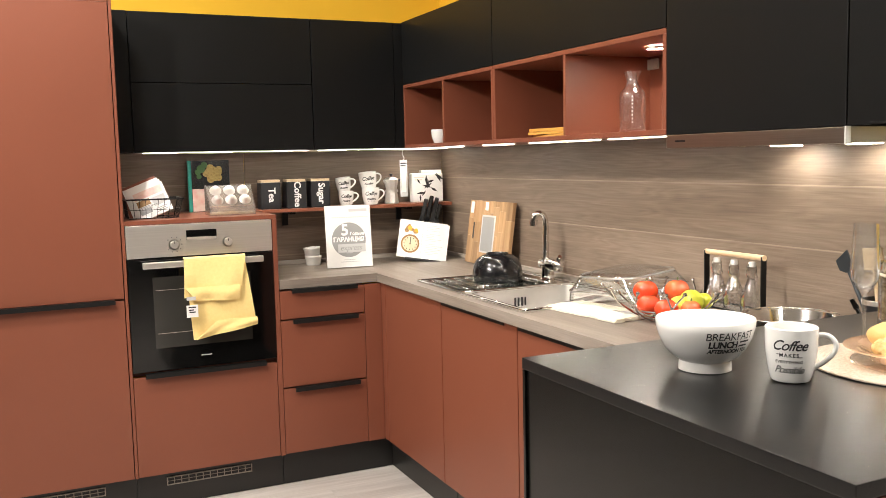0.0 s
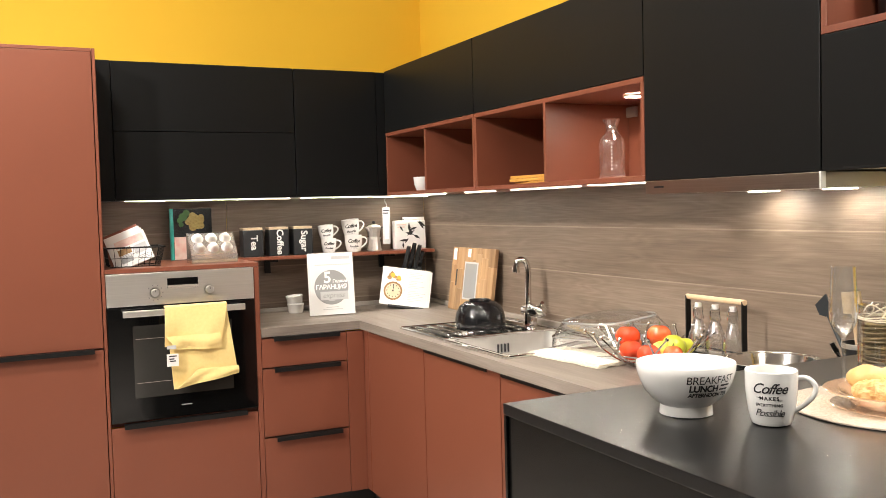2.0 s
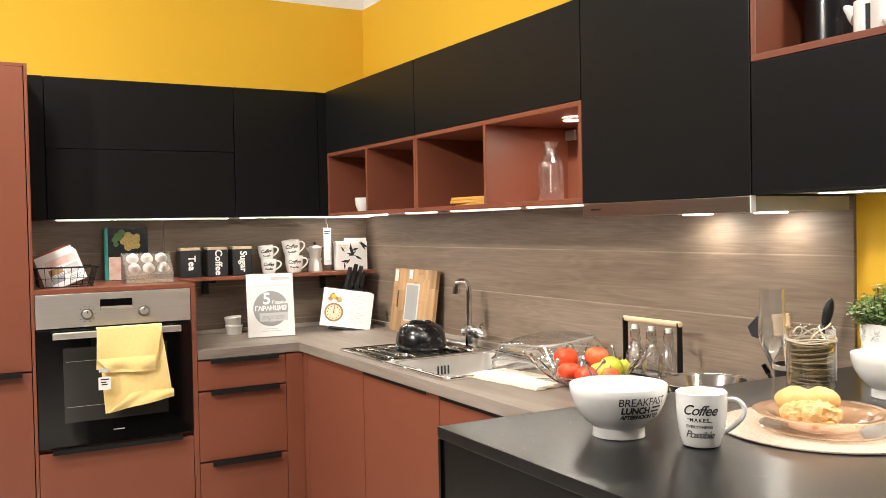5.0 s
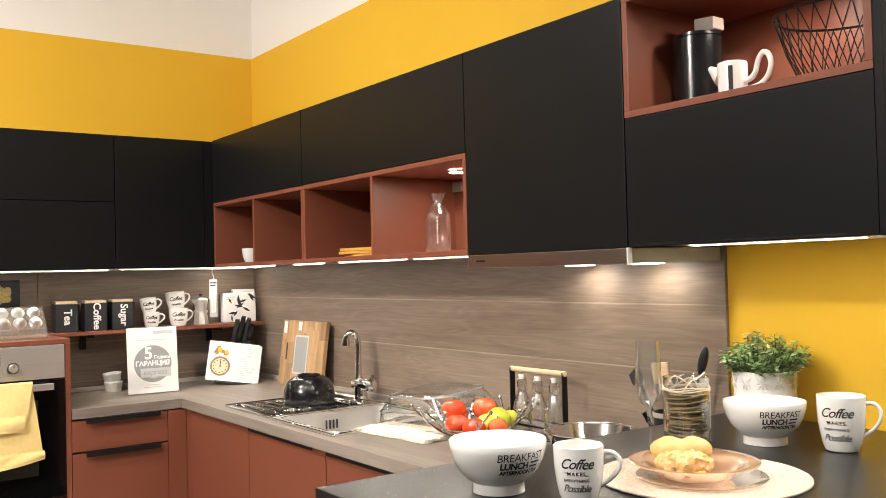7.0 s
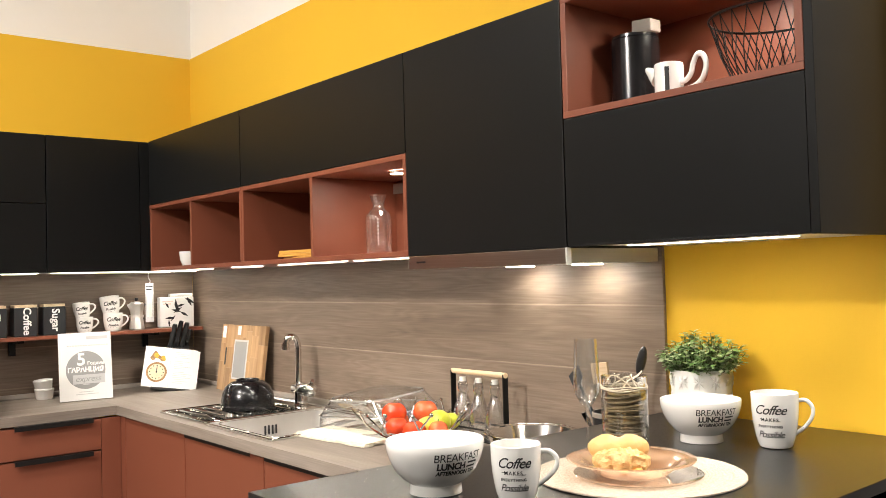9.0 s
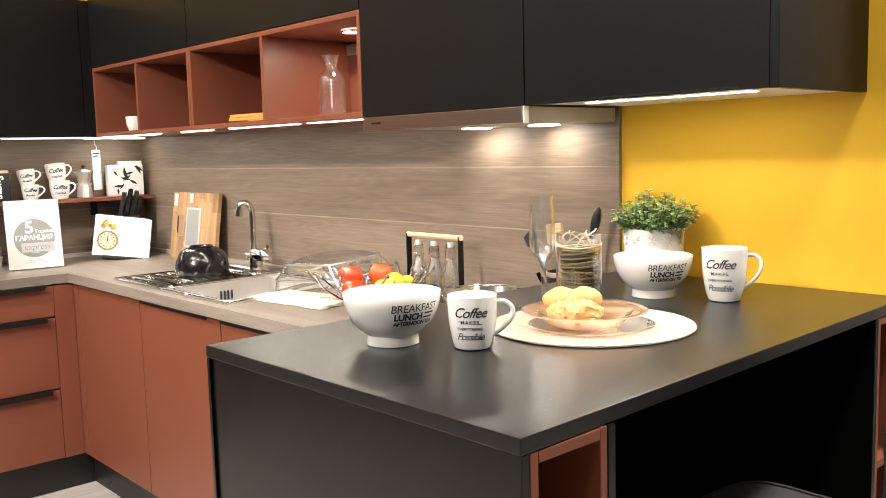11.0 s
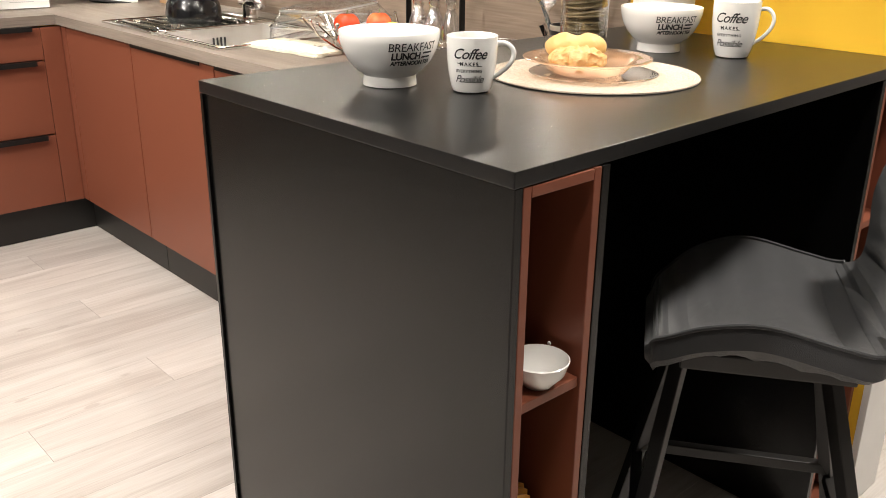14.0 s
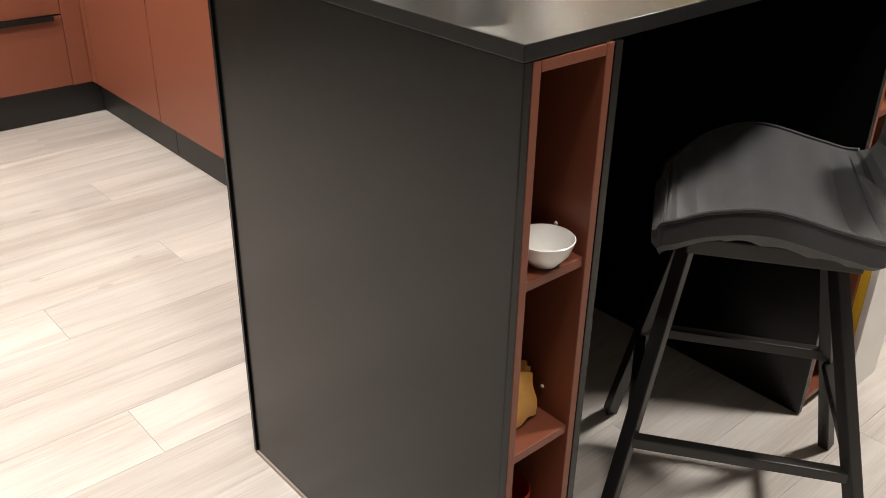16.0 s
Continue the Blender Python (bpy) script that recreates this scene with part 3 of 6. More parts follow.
end_cab = thing("wall_cabinet", (-0.2, -3.27, ZB), "matt black wall cabinet with an open rust niche above its flap", "cabinet", group="wall cabinets")
YE0, YE1 = -2.960, -3.563
part("body", boxed(WX + 0.021, -0.004, YE1, YE0, ZB + 0.003, 1.796, 0), WHITE_PLASTIC, end_cab, placed=True)
part("door", boxed(WX, WX + 0.019, YE1, YE0 - 0.001, ZB, 1.798), BLACK, end_cab, placed=True)
part("grip", boxed(WX - 0.002, WX + 0.004, -3.50, -3.02, 1.498, 1.502, 0.0005), BLACK_METAL, end_cab, placed=True)
part("side_panel", boxed(WX - 0.002, -0.002, -3.583, -3.565, ZB - 0.001, ZT), BLACK, end_cab, placed=True)
part("niche_bottom", boxed(WX, -0.004, YE1, YE0, 1.800, 1.816), RUST, end_cab, "rust board", True)
part("niche_top", boxed(WX, -0.004, YE1, YE0, 2.074, 2.090), RUST, end_cab, "rust board", True)
part("niche_back", boxed(-0.020, -0.004, YE1, YE0, 1.8162, 2.0738, 0), RUST, end_cab, "rust board", True)
part("niche_side", boxed(WX, -0.021, YE0 - 0.016, YE0, 1.8162, 2.0738), RUST, end_cab, "rust board", True)
part("niche_side", boxed(WX, -0.021, YE1, YE1 + 0.016, 1.8162, 2.0738), RUST, end_cab, "rust board", True)
led_strip(-0.347, -0.325, -3.51, -3.115, ZB + 0.002, "white LED strip light under the end cabinet", LED_END)

# small shelf over the worktop
shelf = thing("wall_shelf", (-0.55, -0.1, 1.203), "narrow rust wall shelf on black brackets", "shelf")
part("board", boxed(-1.0725, -0.045, -0.205, -0.013, 1.203, 1.219), RUST, shelf, placed=True)
for bx in (-0.882, -0.27):
    bm = boxed(bx - 0.014, bx + 0.014, -0.17, -0.013, 1.190, 1.2025, 0.001)
    box(bm, bx - 0.014, bx + 0.014, -0.026, -0.013, 1.128, 1.190)
    part("bracket", bm, BLACK_METAL, shelf, "black bracket", True)

# ---- the bar ----
BX, BY0, BY1, BZ = -1.218, -2.962, -3.710, 1.069
bar = thing("bar_counter", (-0.6, -3.33, 0), "matt black bar counter with open rust end shelves", "bar counter")
BY2 = -3.675
slab = boxed(BX, -0.002, BY1, BY0, BZ - 0.021, BZ, 0.0015)
for v in slab.verts:
    if v.co.y < -3.5:
        v.co.y += (BY2 - BY1) * (v.co.x - BX) / (-0.002 - BX)
part("counter_top", slab, BLACK_TOP, bar, "smooth black counter top", True)
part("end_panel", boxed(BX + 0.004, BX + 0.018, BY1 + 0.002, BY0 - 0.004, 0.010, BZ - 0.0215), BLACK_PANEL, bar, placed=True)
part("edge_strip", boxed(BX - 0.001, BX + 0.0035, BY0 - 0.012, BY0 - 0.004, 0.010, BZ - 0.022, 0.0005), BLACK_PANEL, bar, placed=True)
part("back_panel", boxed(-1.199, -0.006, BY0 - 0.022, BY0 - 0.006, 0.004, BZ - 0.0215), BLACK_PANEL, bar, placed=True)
part("base_trim", boxed(BX + 0.001, BX + 0.018, BY1 + 0.002, BY0 - 0.003, 0.0, 0.0098, 0), GREY_TRIM, bar, placed=True)
for x0, x1, yf in ((-1.1995, -1.055, BY1), (-0.150, -0.006, BY2 - 0.004)):
    part("shelf_side", boxed(x0, x0 + 0.014, yf + 0.002, -3.33, 0.03, BZ - 0.0225), RUST, bar, "rust board", True)
    part("shelf_side", boxed(x1 - 0.014, x1, yf + 0.002, -3.33, 0.03, BZ - 0.0225), RUST, bar, "rust board", True)
    part("shelf_back", boxed(x0, x1, -3.329, -3.315, 0.03, BZ - 0.0225, 0), RUST, bar, "rust board", True)
    for zz in (0.031, 0.160, 0.442, 0.734, BZ - 0.038):
        part("shelf_board", boxed(x0 + 0.0145, x1 - 0.0145, yf + (0.002 if zz > 1 or zz < 0.1 else 0.006), -3.330, zz, zz + 0.015), RUST, bar, "rust board", True)
    for zz in (0.78, 0.70, 0.50, 0.42):
        part("shelf_pin", lathe([(0, 0.003), (0.003, 0.002), (0.003, 0)], 8), WHITE_PLASTIC, bar, placed=False, at=pose(x1 - 0.014 + 0.6, yf + 0.06 + 3.33, zz, 0, -90, 0))
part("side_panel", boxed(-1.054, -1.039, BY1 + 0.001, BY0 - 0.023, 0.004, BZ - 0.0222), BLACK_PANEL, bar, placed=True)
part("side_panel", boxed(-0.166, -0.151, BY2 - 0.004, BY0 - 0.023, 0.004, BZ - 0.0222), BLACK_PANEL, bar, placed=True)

# ---- more materials ----
CERAMIC = material("white_ceramic", (0.80, 0.79, 0.76, 1), 0.18, second=(0.78, 0.77, 0.74, 1), rough_vary=0.04, coat=0.3)
INK = material("black_print", (0.010, 0.010, 0.011, 1), 0.5)
GREY_INK = material("grey_print", (0.30, 0.30, 0.30, 1), 0.6)
PALE_INK = material("pale_grey_print", (0.52, 0.52, 0.52, 1), 0.6)
PAPER = material("white_paper", (0.80, 0.79, 0.77, 1), 0.6, scale=4, bump=0.05)
WHITE_PRINT = material("white_print", (0.85, 0.84, 0.82, 1), 0.5)
GLASS = thin_glass("clear_glass", (0.985, 0.988, 0.986, 1), 0.01, 2.0, 0.09)
# a little white milk in the next two stands in for bright highlights
WARE_GLASS = thin_glass("thin_ware_glass", (0.99, 0.992, 0.99, 1), 0.09, 1.7, 0.09, 0.022)
HOLDER_PLASTIC = thin_glass("clear_holder_plastic", (0.98, 0.985, 0.98, 1), 0.08, 2.0, 0.14, 0.22)
CLEAR_PLASTIC = thin_glass("clear_plastic", (0.985, 0.987, 0.985, 1), 0.05, 3.0, 0.05)
# mostly white milk, painting in the light that the clear edges catch
WHITENED_RIM = thin_glass("whitened_clear_rim", (0.95, 0.96, 0.96, 1), 0.12, 1.6, 0.35, 0.80)
PEACH_GLASS = thin_glass("peach_glass", (1.0, 0.93, 0.86, 1), 0.06, 3.6, 0.03, 0.42, (1.0, 0.76, 0.58, 1))
GOLDEN_WOOD = material("golden_varnished_wood", (0.66, 0.36, 0.085, 1), 0.35, second=(0.52, 0.26, 0.05, 1), scale=14, stretch=(8, 1, 8), bump=0.1)
TOWEL = material("yellow_waffle_cloth", (0.86, 0.66, 0.27, 1), 0.9, second=(0.80, 0.60, 0.23, 1), scale=90, bump=0.6, fine=420, sheen=0.3)
ORANGE_CLOTH = material("orange_cloth", (0.84, 0.43, 0.055, 1), 0.9, scale=60, bump=0.5, fine=300, sheen=0.3)
CREAM_CLOTH = material("cream_cloth", (0.76, 0.71, 0.58, 1), 0.9, scale=60, bump=0.5, fine=300)
BAMBOO = wood("bamboo", (0.27, 0.150, 0.070, 1), (0.36, 0.215, 0.105, 1), (0.44, 0.280, 0.145, 1), 2, 0.5, bump=0.15, grain=2.2, per_piece=0.20, streak=0.3)
LIGHT_WOOD = wood("light_wood", (0.50, 0.35, 0.20, 1), (0.62, 0.46, 0.29, 1), (0.70, 0.55, 0.37, 1), 1, 0.5, bump=0.15, grain=3)
GLOSS_BLACK = material("glossy_black", (0.006, 0.006, 0.007, 1), 0.22, rough_vary=0.03, coat=0.15)
TIN_BLACK = material("black_tin", (0.012, 0.013, 0.015, 1), 0.45, bump=0.05)
ALU = material("cast_aluminium", (0.85, 0.83, 0.80, 1), 0.38, 1.0)
MAT_FIBRE = material("woven_mat_fibre", (0.57, 0.50, 0.42, 1), 0.9, second=(0.42, 0.35, 0.27, 1), scale=160, bump=1.0, fine=380)
PASTRY = material("baked_pastry", (0.80, 0.58, 0.28, 1), 0.5, second=(0.56, 0.27, 0.06, 1), scale=38, stretch=(1, 1, 2), bump=1.0, fine=170, mix=0.5, sub=0.08)
BROWN_CRUST = material("browned_crust", (0.62, 0.27, 0.05, 1), 0.5, second=(0.74, 0.42, 0.12, 1), scale=50, bump=0.8, fine=160)
BREAD = material("pale_bread", (0.74, 0.50, 0.20, 1), 0.55, second=(0.66, 0.39, 0.12, 1), scale=14, bump=0.5, fine=150, mix=0.6, sub=0.08)
TOMATO = material("tomato_skin", (0.62, 0.040, 0.012, 1), 0.18, second=(0.66, 0.075, 0.015, 1), scale=14, coat=0.4, mix=0.8)
APPLE = material("apple_skin", (0.60, 0.045, 0.022, 1), 0.20, second=(0.72, 0.24, 0.06, 1), scale=18, coat=0.35, mix=0.5)
LIME = material("lime_skin", (0.42, 0.50, 0.03, 1), 0.3, second=(0.62, 0.55, 0.06, 1), scale=12, bump=0.3, fine=300)
LEMON = material("lemon_skin", (0.78, 0.55, 0.06, 1), 0.35, bump=0.3, fine=300)
STEM = material("green_stem", (0.10, 0.14, 0.03, 1), 0.6)
LEAF = material("plant_leaf", (0.15, 0.31, 0.080, 1), 0.45, second=(0.30, 0.46, 0.17, 1), scale=40, per_piece=0.25, mix=0.6)
LEAF_TIP = material("plant_leaf_pale", (0.36, 0.48, 0.22, 1), 0.4, second=(0.66, 0.70, 0.50, 1), scale=40, per_piece=0.25, mix=0.6)
SOIL = material("dark_soil", (0.03, 0.022, 0.015, 1), 0.95, scale=60, bump=1.0)
POT = material("white_pot_ceramic", (0.80, 0.785, 0.76, 1), 0.35)
REED = material("dried_reed", (0.30, 0.225, 0.11, 1), 0.55, second=(0.11, 0.080, 0.035, 1), scale=24, mix=0.6, per_piece=0.45)
TWINE = material("pale_twine", (0.66, 0.58, 0.45, 1), 0.85)
FABRIC = material("dark_grey_fabric", (0.019, 0.020, 0.022, 1), 0.8, second=(0.013, 0.014, 0.016, 1), scale=50, bump=0.5, fine=600, sheen=0.4)
STOOL_METAL = material("stool_black_steel", (0.014, 0.013, 0.012, 1), 0.42, bump=0.06, fine=300)
TEAL = material("teal_print", (0.02, 0.30, 0.26, 1), 0.4)
COVER = material("dark_book_cover", (0.012, 0.014, 0.016, 1), 0.25)
CAULI = material("cauliflower_print", (0.46, 0.36, 0.13, 1), 0.5, second=(0.22, 0.15, 0.03, 1), scale=90, mix=0.4)
GREEN_PRINT = material("green_print", (0.03, 0.10, 0.02, 1), 0.5)
CREAM_PRINT = material("cream_print", (0.70, 0.60, 0.42, 1), 0.5, second=(0.62, 0.50, 0.32, 1), scale=40)
PINK_PRINT = material("pink_print", (0.68, 0.36, 0.33, 1), 0.5, second=(0.75, 0.62, 0.55, 1), scale=30, mix=0.4)
BROWN_PRINT = material("brown_print", (0.20, 0.095, 0.030, 1), 0.5, second=(0.42, 0.25, 0.10, 1), scale=50, mix=0.5)
RED_PLASTIC = material("red_plastic", (0.62, 0.05, 0.02, 1), 0.35)
SILICONE = material("blue_black_silicone", (0.016, 0.024, 0.030, 1), 0.45)


def lettering(body, size, spread=1.0, shear=0.0, bold=0.0, centre=True):
    """Flat letters in the built-in font as a bmesh in the xy plane."""
    cu = bpy.data.curves.new("lettering", "FONT")
    cu.body, cu.size, cu.shear, cu.offset, cu.resolution_u = body, size, shear, bold, 3
    cu.space_character = spread
    cu.align_x, cu.align_y = ("CENTER" if centre else "LEFT"), "CENTER"
    ob = new("lettering_source", cu)
    bpy.context.view_layer.update()
    me = bpy.data.meshes.new_from_object(ob.evaluated_get(bpy.context.evaluated_depsgraph_get()))
    bm = bmesh.new()
    bm.from_mesh(me)
    bpy.data.objects.remove(ob)
    bpy.data.curves.remove(cu)
    bpy.data.meshes.remove(me)
    return bm


def bars(rows, height):
    """Plain bars for print too small to read: rows of (x0, x1, y)."""
    bm = bmesh.new()
    for x0, x1, y in rows:
        vs = [bm.verts.new(c) for c in ((x0, y - height / 2, 0), (x1, y - height / 2, 0), (x1, y + height / 2, 0), (x0, y + height / 2, 0))]
        bm.faces.new(vs)
    return bm


def wrap(bm, az, z, radius_at):
    """Lays flat print round a turned body, its middle at the azimuth az (degrees) and the height z."""
    bmesh.ops.subdivide_edges(bm, edges=[e for e in bm.edges if e.calc_length() > 0.006], cuts=1)
    for v in bm.verts:
        zz = z + v.co.y
        r = radius_at(zz) + 0.0005
        a = radians(az) + v.co.x / r
        v.co = Vector((r * math.cos(a), r * math.sin(a), zz))
    return bm


def along(profile):
    def radius_at(z):
        for (r0, z0), (r1, z1) in zip(profile, profile[1:]):
            if z1 > z0 and z0 <= z <= z1:
                return r0 + (r1 - r0) * (z - z0) / (z1 - z0)
        return profile[-1][0]
    return radius_at


def ball(radius, squash=1.0, seg=20):
    return lathe([(radius * math.sin(math.pi * i / 12), radius * squash * (1 - math.cos(math.pi * i / 12))) for i in range(13)], seg)


def smooth_line(points, n=8, closed=False):
    """A Catmull-Rom line through the points."""
    p = [Vector(q) for q in points]
    out = []
    m = len(p)
    for i in range(m if closed else m - 1):
        a, b, c, d = (p[(i + k) % m] if closed else p[min(max(i + k, 0), m - 1)] for k in (-1, 0, 1, 2))
        for k in range(n):
            t = k / n
            out.append(0.5 * (2 * b + (c - a) * t + (2 * a - 5 * b + 4 * c - d) * t * t + (3 * b - a - 3 * c + d) * t ** 3))
    if not closed:
        out.append(p[-1])
    return out


def ring(radius, z, n=32, cx=0.0, cy=0.0):
    return [(cx + radius * math.cos(2 * math.pi * i / n), cy + radius * math.sin(2 * math.pi * i / n), z) for i in range(n)]


def face_on(m, y=0.0, turn=0.0):
    """Stands flat print upright, facing -y."""
    return Matrix.Translation(m) @ pose(0, 0, 0, 90, 0, turn)


# ---- the oven ----
oven = thing("oven", (-1.3975, -0.45, 0.592), "built-in oven with steel control panel and black glass door", "oven")
OX0, OX1 = -1.6945, -1.0995
part("control_panel", boxed(OX0, OX1, -0.612, -0.575, 1.066, 1.199, 0.002), STEEL, oven, "brushed steel control panel", True)
part("body", boxed(OX0 + 0.01, OX1 - 0.01, -0.574, -0.04, 0.600, 1.195, 0), DARK_PLASTIC, oven, placed=True)
door = part("door", boxed(OX0, OX1, -0.612, -0.576, 0.596, 1.061, 0.002), OVEN_GLASS, oven, "glossy black glass door", True)
part("window", boxed(-1.600, -1.200, -0.6135, -0.6122, 0.690, 0.985, 0.0004), WINDOW_GLASS, oven, "dark oven window", True)
for rz in (0.75, 0.93):
    part("rack", boxed(-1.59, -1.21, -0.6140, -0.6136, rz, rz + 0.002, 0), GREY_TRIM, oven, placed=True)
hb = boxed(-1.640, -1.150, -0.662, -0.648, 1.026, 1.052, 0.003)
handle = part("handle", hb, STEEL, oven, "flat steel door handle", True)
for hx in (-1.615, -1.175):
    part("handle_post", boxed(hx - 0.008, hx + 0.008, -0.648, -0.612, 1.032, 1.046, 0.001), STEEL, oven, placed=True)
part("display", boxed(-1.457, -1.333, -0.6135, -0.6122, 1.131, 1.172, 0.0004), OVEN_GLASS, oven, "black display", True)
part("display_strip", boxed(-1.456, -1.334, -0.6142, -0.6136, 1.131, 1.143, 0.0002), GREY_TRIM, oven, placed=True)
for kx in (-1.507, -1.288):
    k = part("knob", lathe([(0, 0.020), (0.015, 0.019), (0.017, 0.015), (0.018, 0.0), (0.022, 0.0), (0.022, -0.001)], 24), STEEL, oven, "round steel knob",
             smooth=True, at=pose(kx + 1.3975, -0.612 + 0.45, 1.116 - 0.592, 90, 0, 0))
    part("mark", boxed(-0.0012, 0.0012, 0.004, 0.014, 0.0195, 0.0205, 0), INK, k)
for i in range(9):
    a = radians(-50 + i * 35)
    part("scale_mark", boxed(-1.507 + 0.031 * math.sin(a) - 0.002, -1.507 + 0.031 * math.sin(a) + 0.002, -0.6126, -0.6121,
                             1.116 + 0.031 * math.cos(a) - 0.002, 1.116 + 0.031 * math.cos(a) + 0.002, 0), GREY_INK, oven, placed=True)
part("badge", boxed(-1.419, -1.376, -0.6135, -0.6122, 0.642, 0.646, 0), PALE_INK, oven, placed=True)


def cloth_sheet(rows, thick=0.004):
    """A sheet from rows of points, given some thickness."""
    bm = bmesh.new()
    grid = [[bm.verts.new(p) for p in r] for r in rows]
    for a, b in zip(grid, grid[1:]):
        for i in range(len(a) - 1):
            bm.faces.new((a[i], a[i + 1], b[i + 1], b[i]))
    bmesh.ops.recalc_face_normals(bm, faces=bm.faces)
    bmesh.ops.solidify(bm, geom=bm.faces[:], thickness=thick)
    bmesh.ops.recalc_face_normals(bm, faces=bm.faces)
    return bm


def towel_panel(x0a, x1a, x0b, x1b, z1, z0a, z0b, y, swell, seed):
    rows = []
    for j in range(15):
        v = j / 14
        r = []
        for i in range(17):
            u = i / 16
            x = (x0a + (x1a - x0a) * u) * (1 - v) + (x0b + (x1b - x0b) * u) * v
            z = z1 + ((z0a + (z0b - z0a) * u) - z1) * v
            w = noise.noise(Vector((u * 3.2, v * 1.6, seed)))
            r.append((x, y - swell * math.sin(math.pi * min(1, v * 1.1)) * 0.4 - 0.010 * v * w - 0.004 * math.sin(u * 9 + v * 3) * v, z))
        rows.append(r)
    return rows


towel = thing("tea_towel", (-1.36, -0.664, 0.75), "yellow waffle tea towel folded over the oven handle", "towel")
part("back_layer", cloth_sheet(towel_panel(-1.480, -1.234, -1.456, -1.192, 1.056, 0.722, 0.762, -0.672, 0.012, 3.1)), TOWEL, towel, placed=True, smooth=True)
fold = towel_panel(-1.482, -1.232, -1.486, -1.262, 1.060, 0.900, 0.882, -0.684, 0.010, 7.7)
over = [[(x, -0.655 + (-0.682 + 0.655) * k / 4 + (0.0), 1.0605 + 0.006 * math.sin(math.pi * k / 4)) for x, _, _ in fold[0]] for k in range(4)]
part("front_fold", cloth_sheet(over + fold), TOWEL, towel, placed=True, smooth=True)
part("hem_fold", cloth_sheet(towel_panel(-1.484, -1.262, -1.440, -1.262, 0.942, 0.886, 0.878, -0.692, 0.012, 2.4), 0.006), TOWEL, towel, placed=True, smooth=True)
part("under_fold", cloth_sheet(towel_panel(-1.360, -1.194, -1.448, -1.192, 0.798, 0.726, 0.764, -0.684, 0.008, 5.2)), TOWEL, towel, placed=True, smooth=True)
tag = part("tag", boxed(-1.484, -1.438, -0.702, -0.700, 0.822, 0.872, 0.006), PAPER, towel, "white cardboard tag", True)
part("print", bars([(-0.015, 0.015, 0.014), (-0.014, 0.006, 0.003), (-0.012, 0.012, -0.006)], 0.005), INK, tag, at=face_on((-1.461 + 1.36, -0.7027 + 0.664, 0.849 - 0.75)))
part("tag", boxed(-1.482, -1.446, -0.7035, -0.702, 0.892, 0.907, 0.001), PALE_INK, towel, "grey care label", True)

# ---- things on the oven cabinet ----
OT = 1.219
basket = thing("wire_basket", (-1.56, -0.42, OT), "small black wire basket holding brochures", "basket")
bx0, bx1, by0, by1 = -0.105, 0.095, -0.085, 0.085
rim = [(bx0 - 0.01, by0 - 0.015, 0.082), (bx1 + 0.02, by0 - 0.015, 0.082), (bx1 + 0.02, by1 + 0.01, 0.082), (bx0 - 0.01, by1 + 0.01, 0.082)]
base = [(bx0, by0, 0.003), (bx1, by0, 0.003), (bx1, by1, 0.003), (bx0, by1, 0.003)]
part("rim", tube([Vector(a).lerp(Vector(b), k / 4) for a, b in zip(rim, rim[1:] + rim[:1]) for k in range(4)], 0.0035, 8, closed=True), BLACK_METAL, basket)
part("base_ring", tube([Vector(a).lerp(Vector(b), k / 4) for a, b in zip(base, base[1:] + base[:1]) for k in range(4)], 0.002, 6, closed=True), BLACK_METAL, basket)
mid = [Vector(a).lerp(Vector(b), 0.45) for a, b in zip(base, rim)]
part("wire", tube([a.lerp(b, k / 4) for a, b in zip(mid, mid[1:] + mid[:1]) for k in range(4)], 0.0012, 6, closed=True), BLACK_METAL, basket)
for side in range(4):
    a0, a1, b0, b1 = base[side], base[(side + 1) % 4], rim[side], rim[(side + 1) % 4]
    for k in range(1, 9):
        p, q = Vector(a0).lerp(Vector(a1), k / 9), Vector(b0).lerp(Vector(b1), k / 9)
        part("wire", tube([p, q], 0.0011, 5), BLACK_METAL, basket)
for k in range(1, 6):
    part("wire", tube([(bx0 + (bx1 - bx0) * k / 6, by0, 0.003), (bx0 + (bx1 - bx0) * k / 6, by1, 0.003)], 0.0011, 5), BLACK_METAL, basket)
for i in range(4):
    br = thing("brochure", (-1.572 + 0.008 * i, -0.420 - 0.016 * i, OT + 0.012), "printed brochure leaning in the wire basket", "brochure", group="brochures in the basket", turn=-14)
    br.rotation_euler = (radians(-32), radians(-22), radians(-10))
    w, h = 0.160 - 0.006 * i, 0.172 - 0.008 * i
    part("paper_block", boxed(-w / 2, w / 2, -0.003, 0.003, 0, h, 0.0006), PAPER if i else RUST, br)
    if i == 3:
        for k, (px0, px1, pz, ph, ink) in enumerate(((-0.062, 0.060, 0.118, 0.036, PINK_PRINT), (-0.060, -0.004, 0.078, 0.030, BROWN_PRINT), (0.006, 0.060, 0.066, 0.044, PALE_INK), (-0.060, -0.010, 0.036, 0.026, GREY_INK))):
            part("picture", bars([(px0, px1, pz)], ph), ink, br, "printed picture", at=face_on((0, -0.0036 - 0.0001 * k, 0)))
        tagged(part("print", bars([(-0.060, 0.020, 0.052), (-0.060, -0.008, 0.058), (0.008, 0.058, 0.030), (0.008, 0.050, 0.022), (0.008, 0.055, 0.014)], 0.003), GREY_INK, br, at=face_on((0, -0.0045, 0))), kind="stuff")

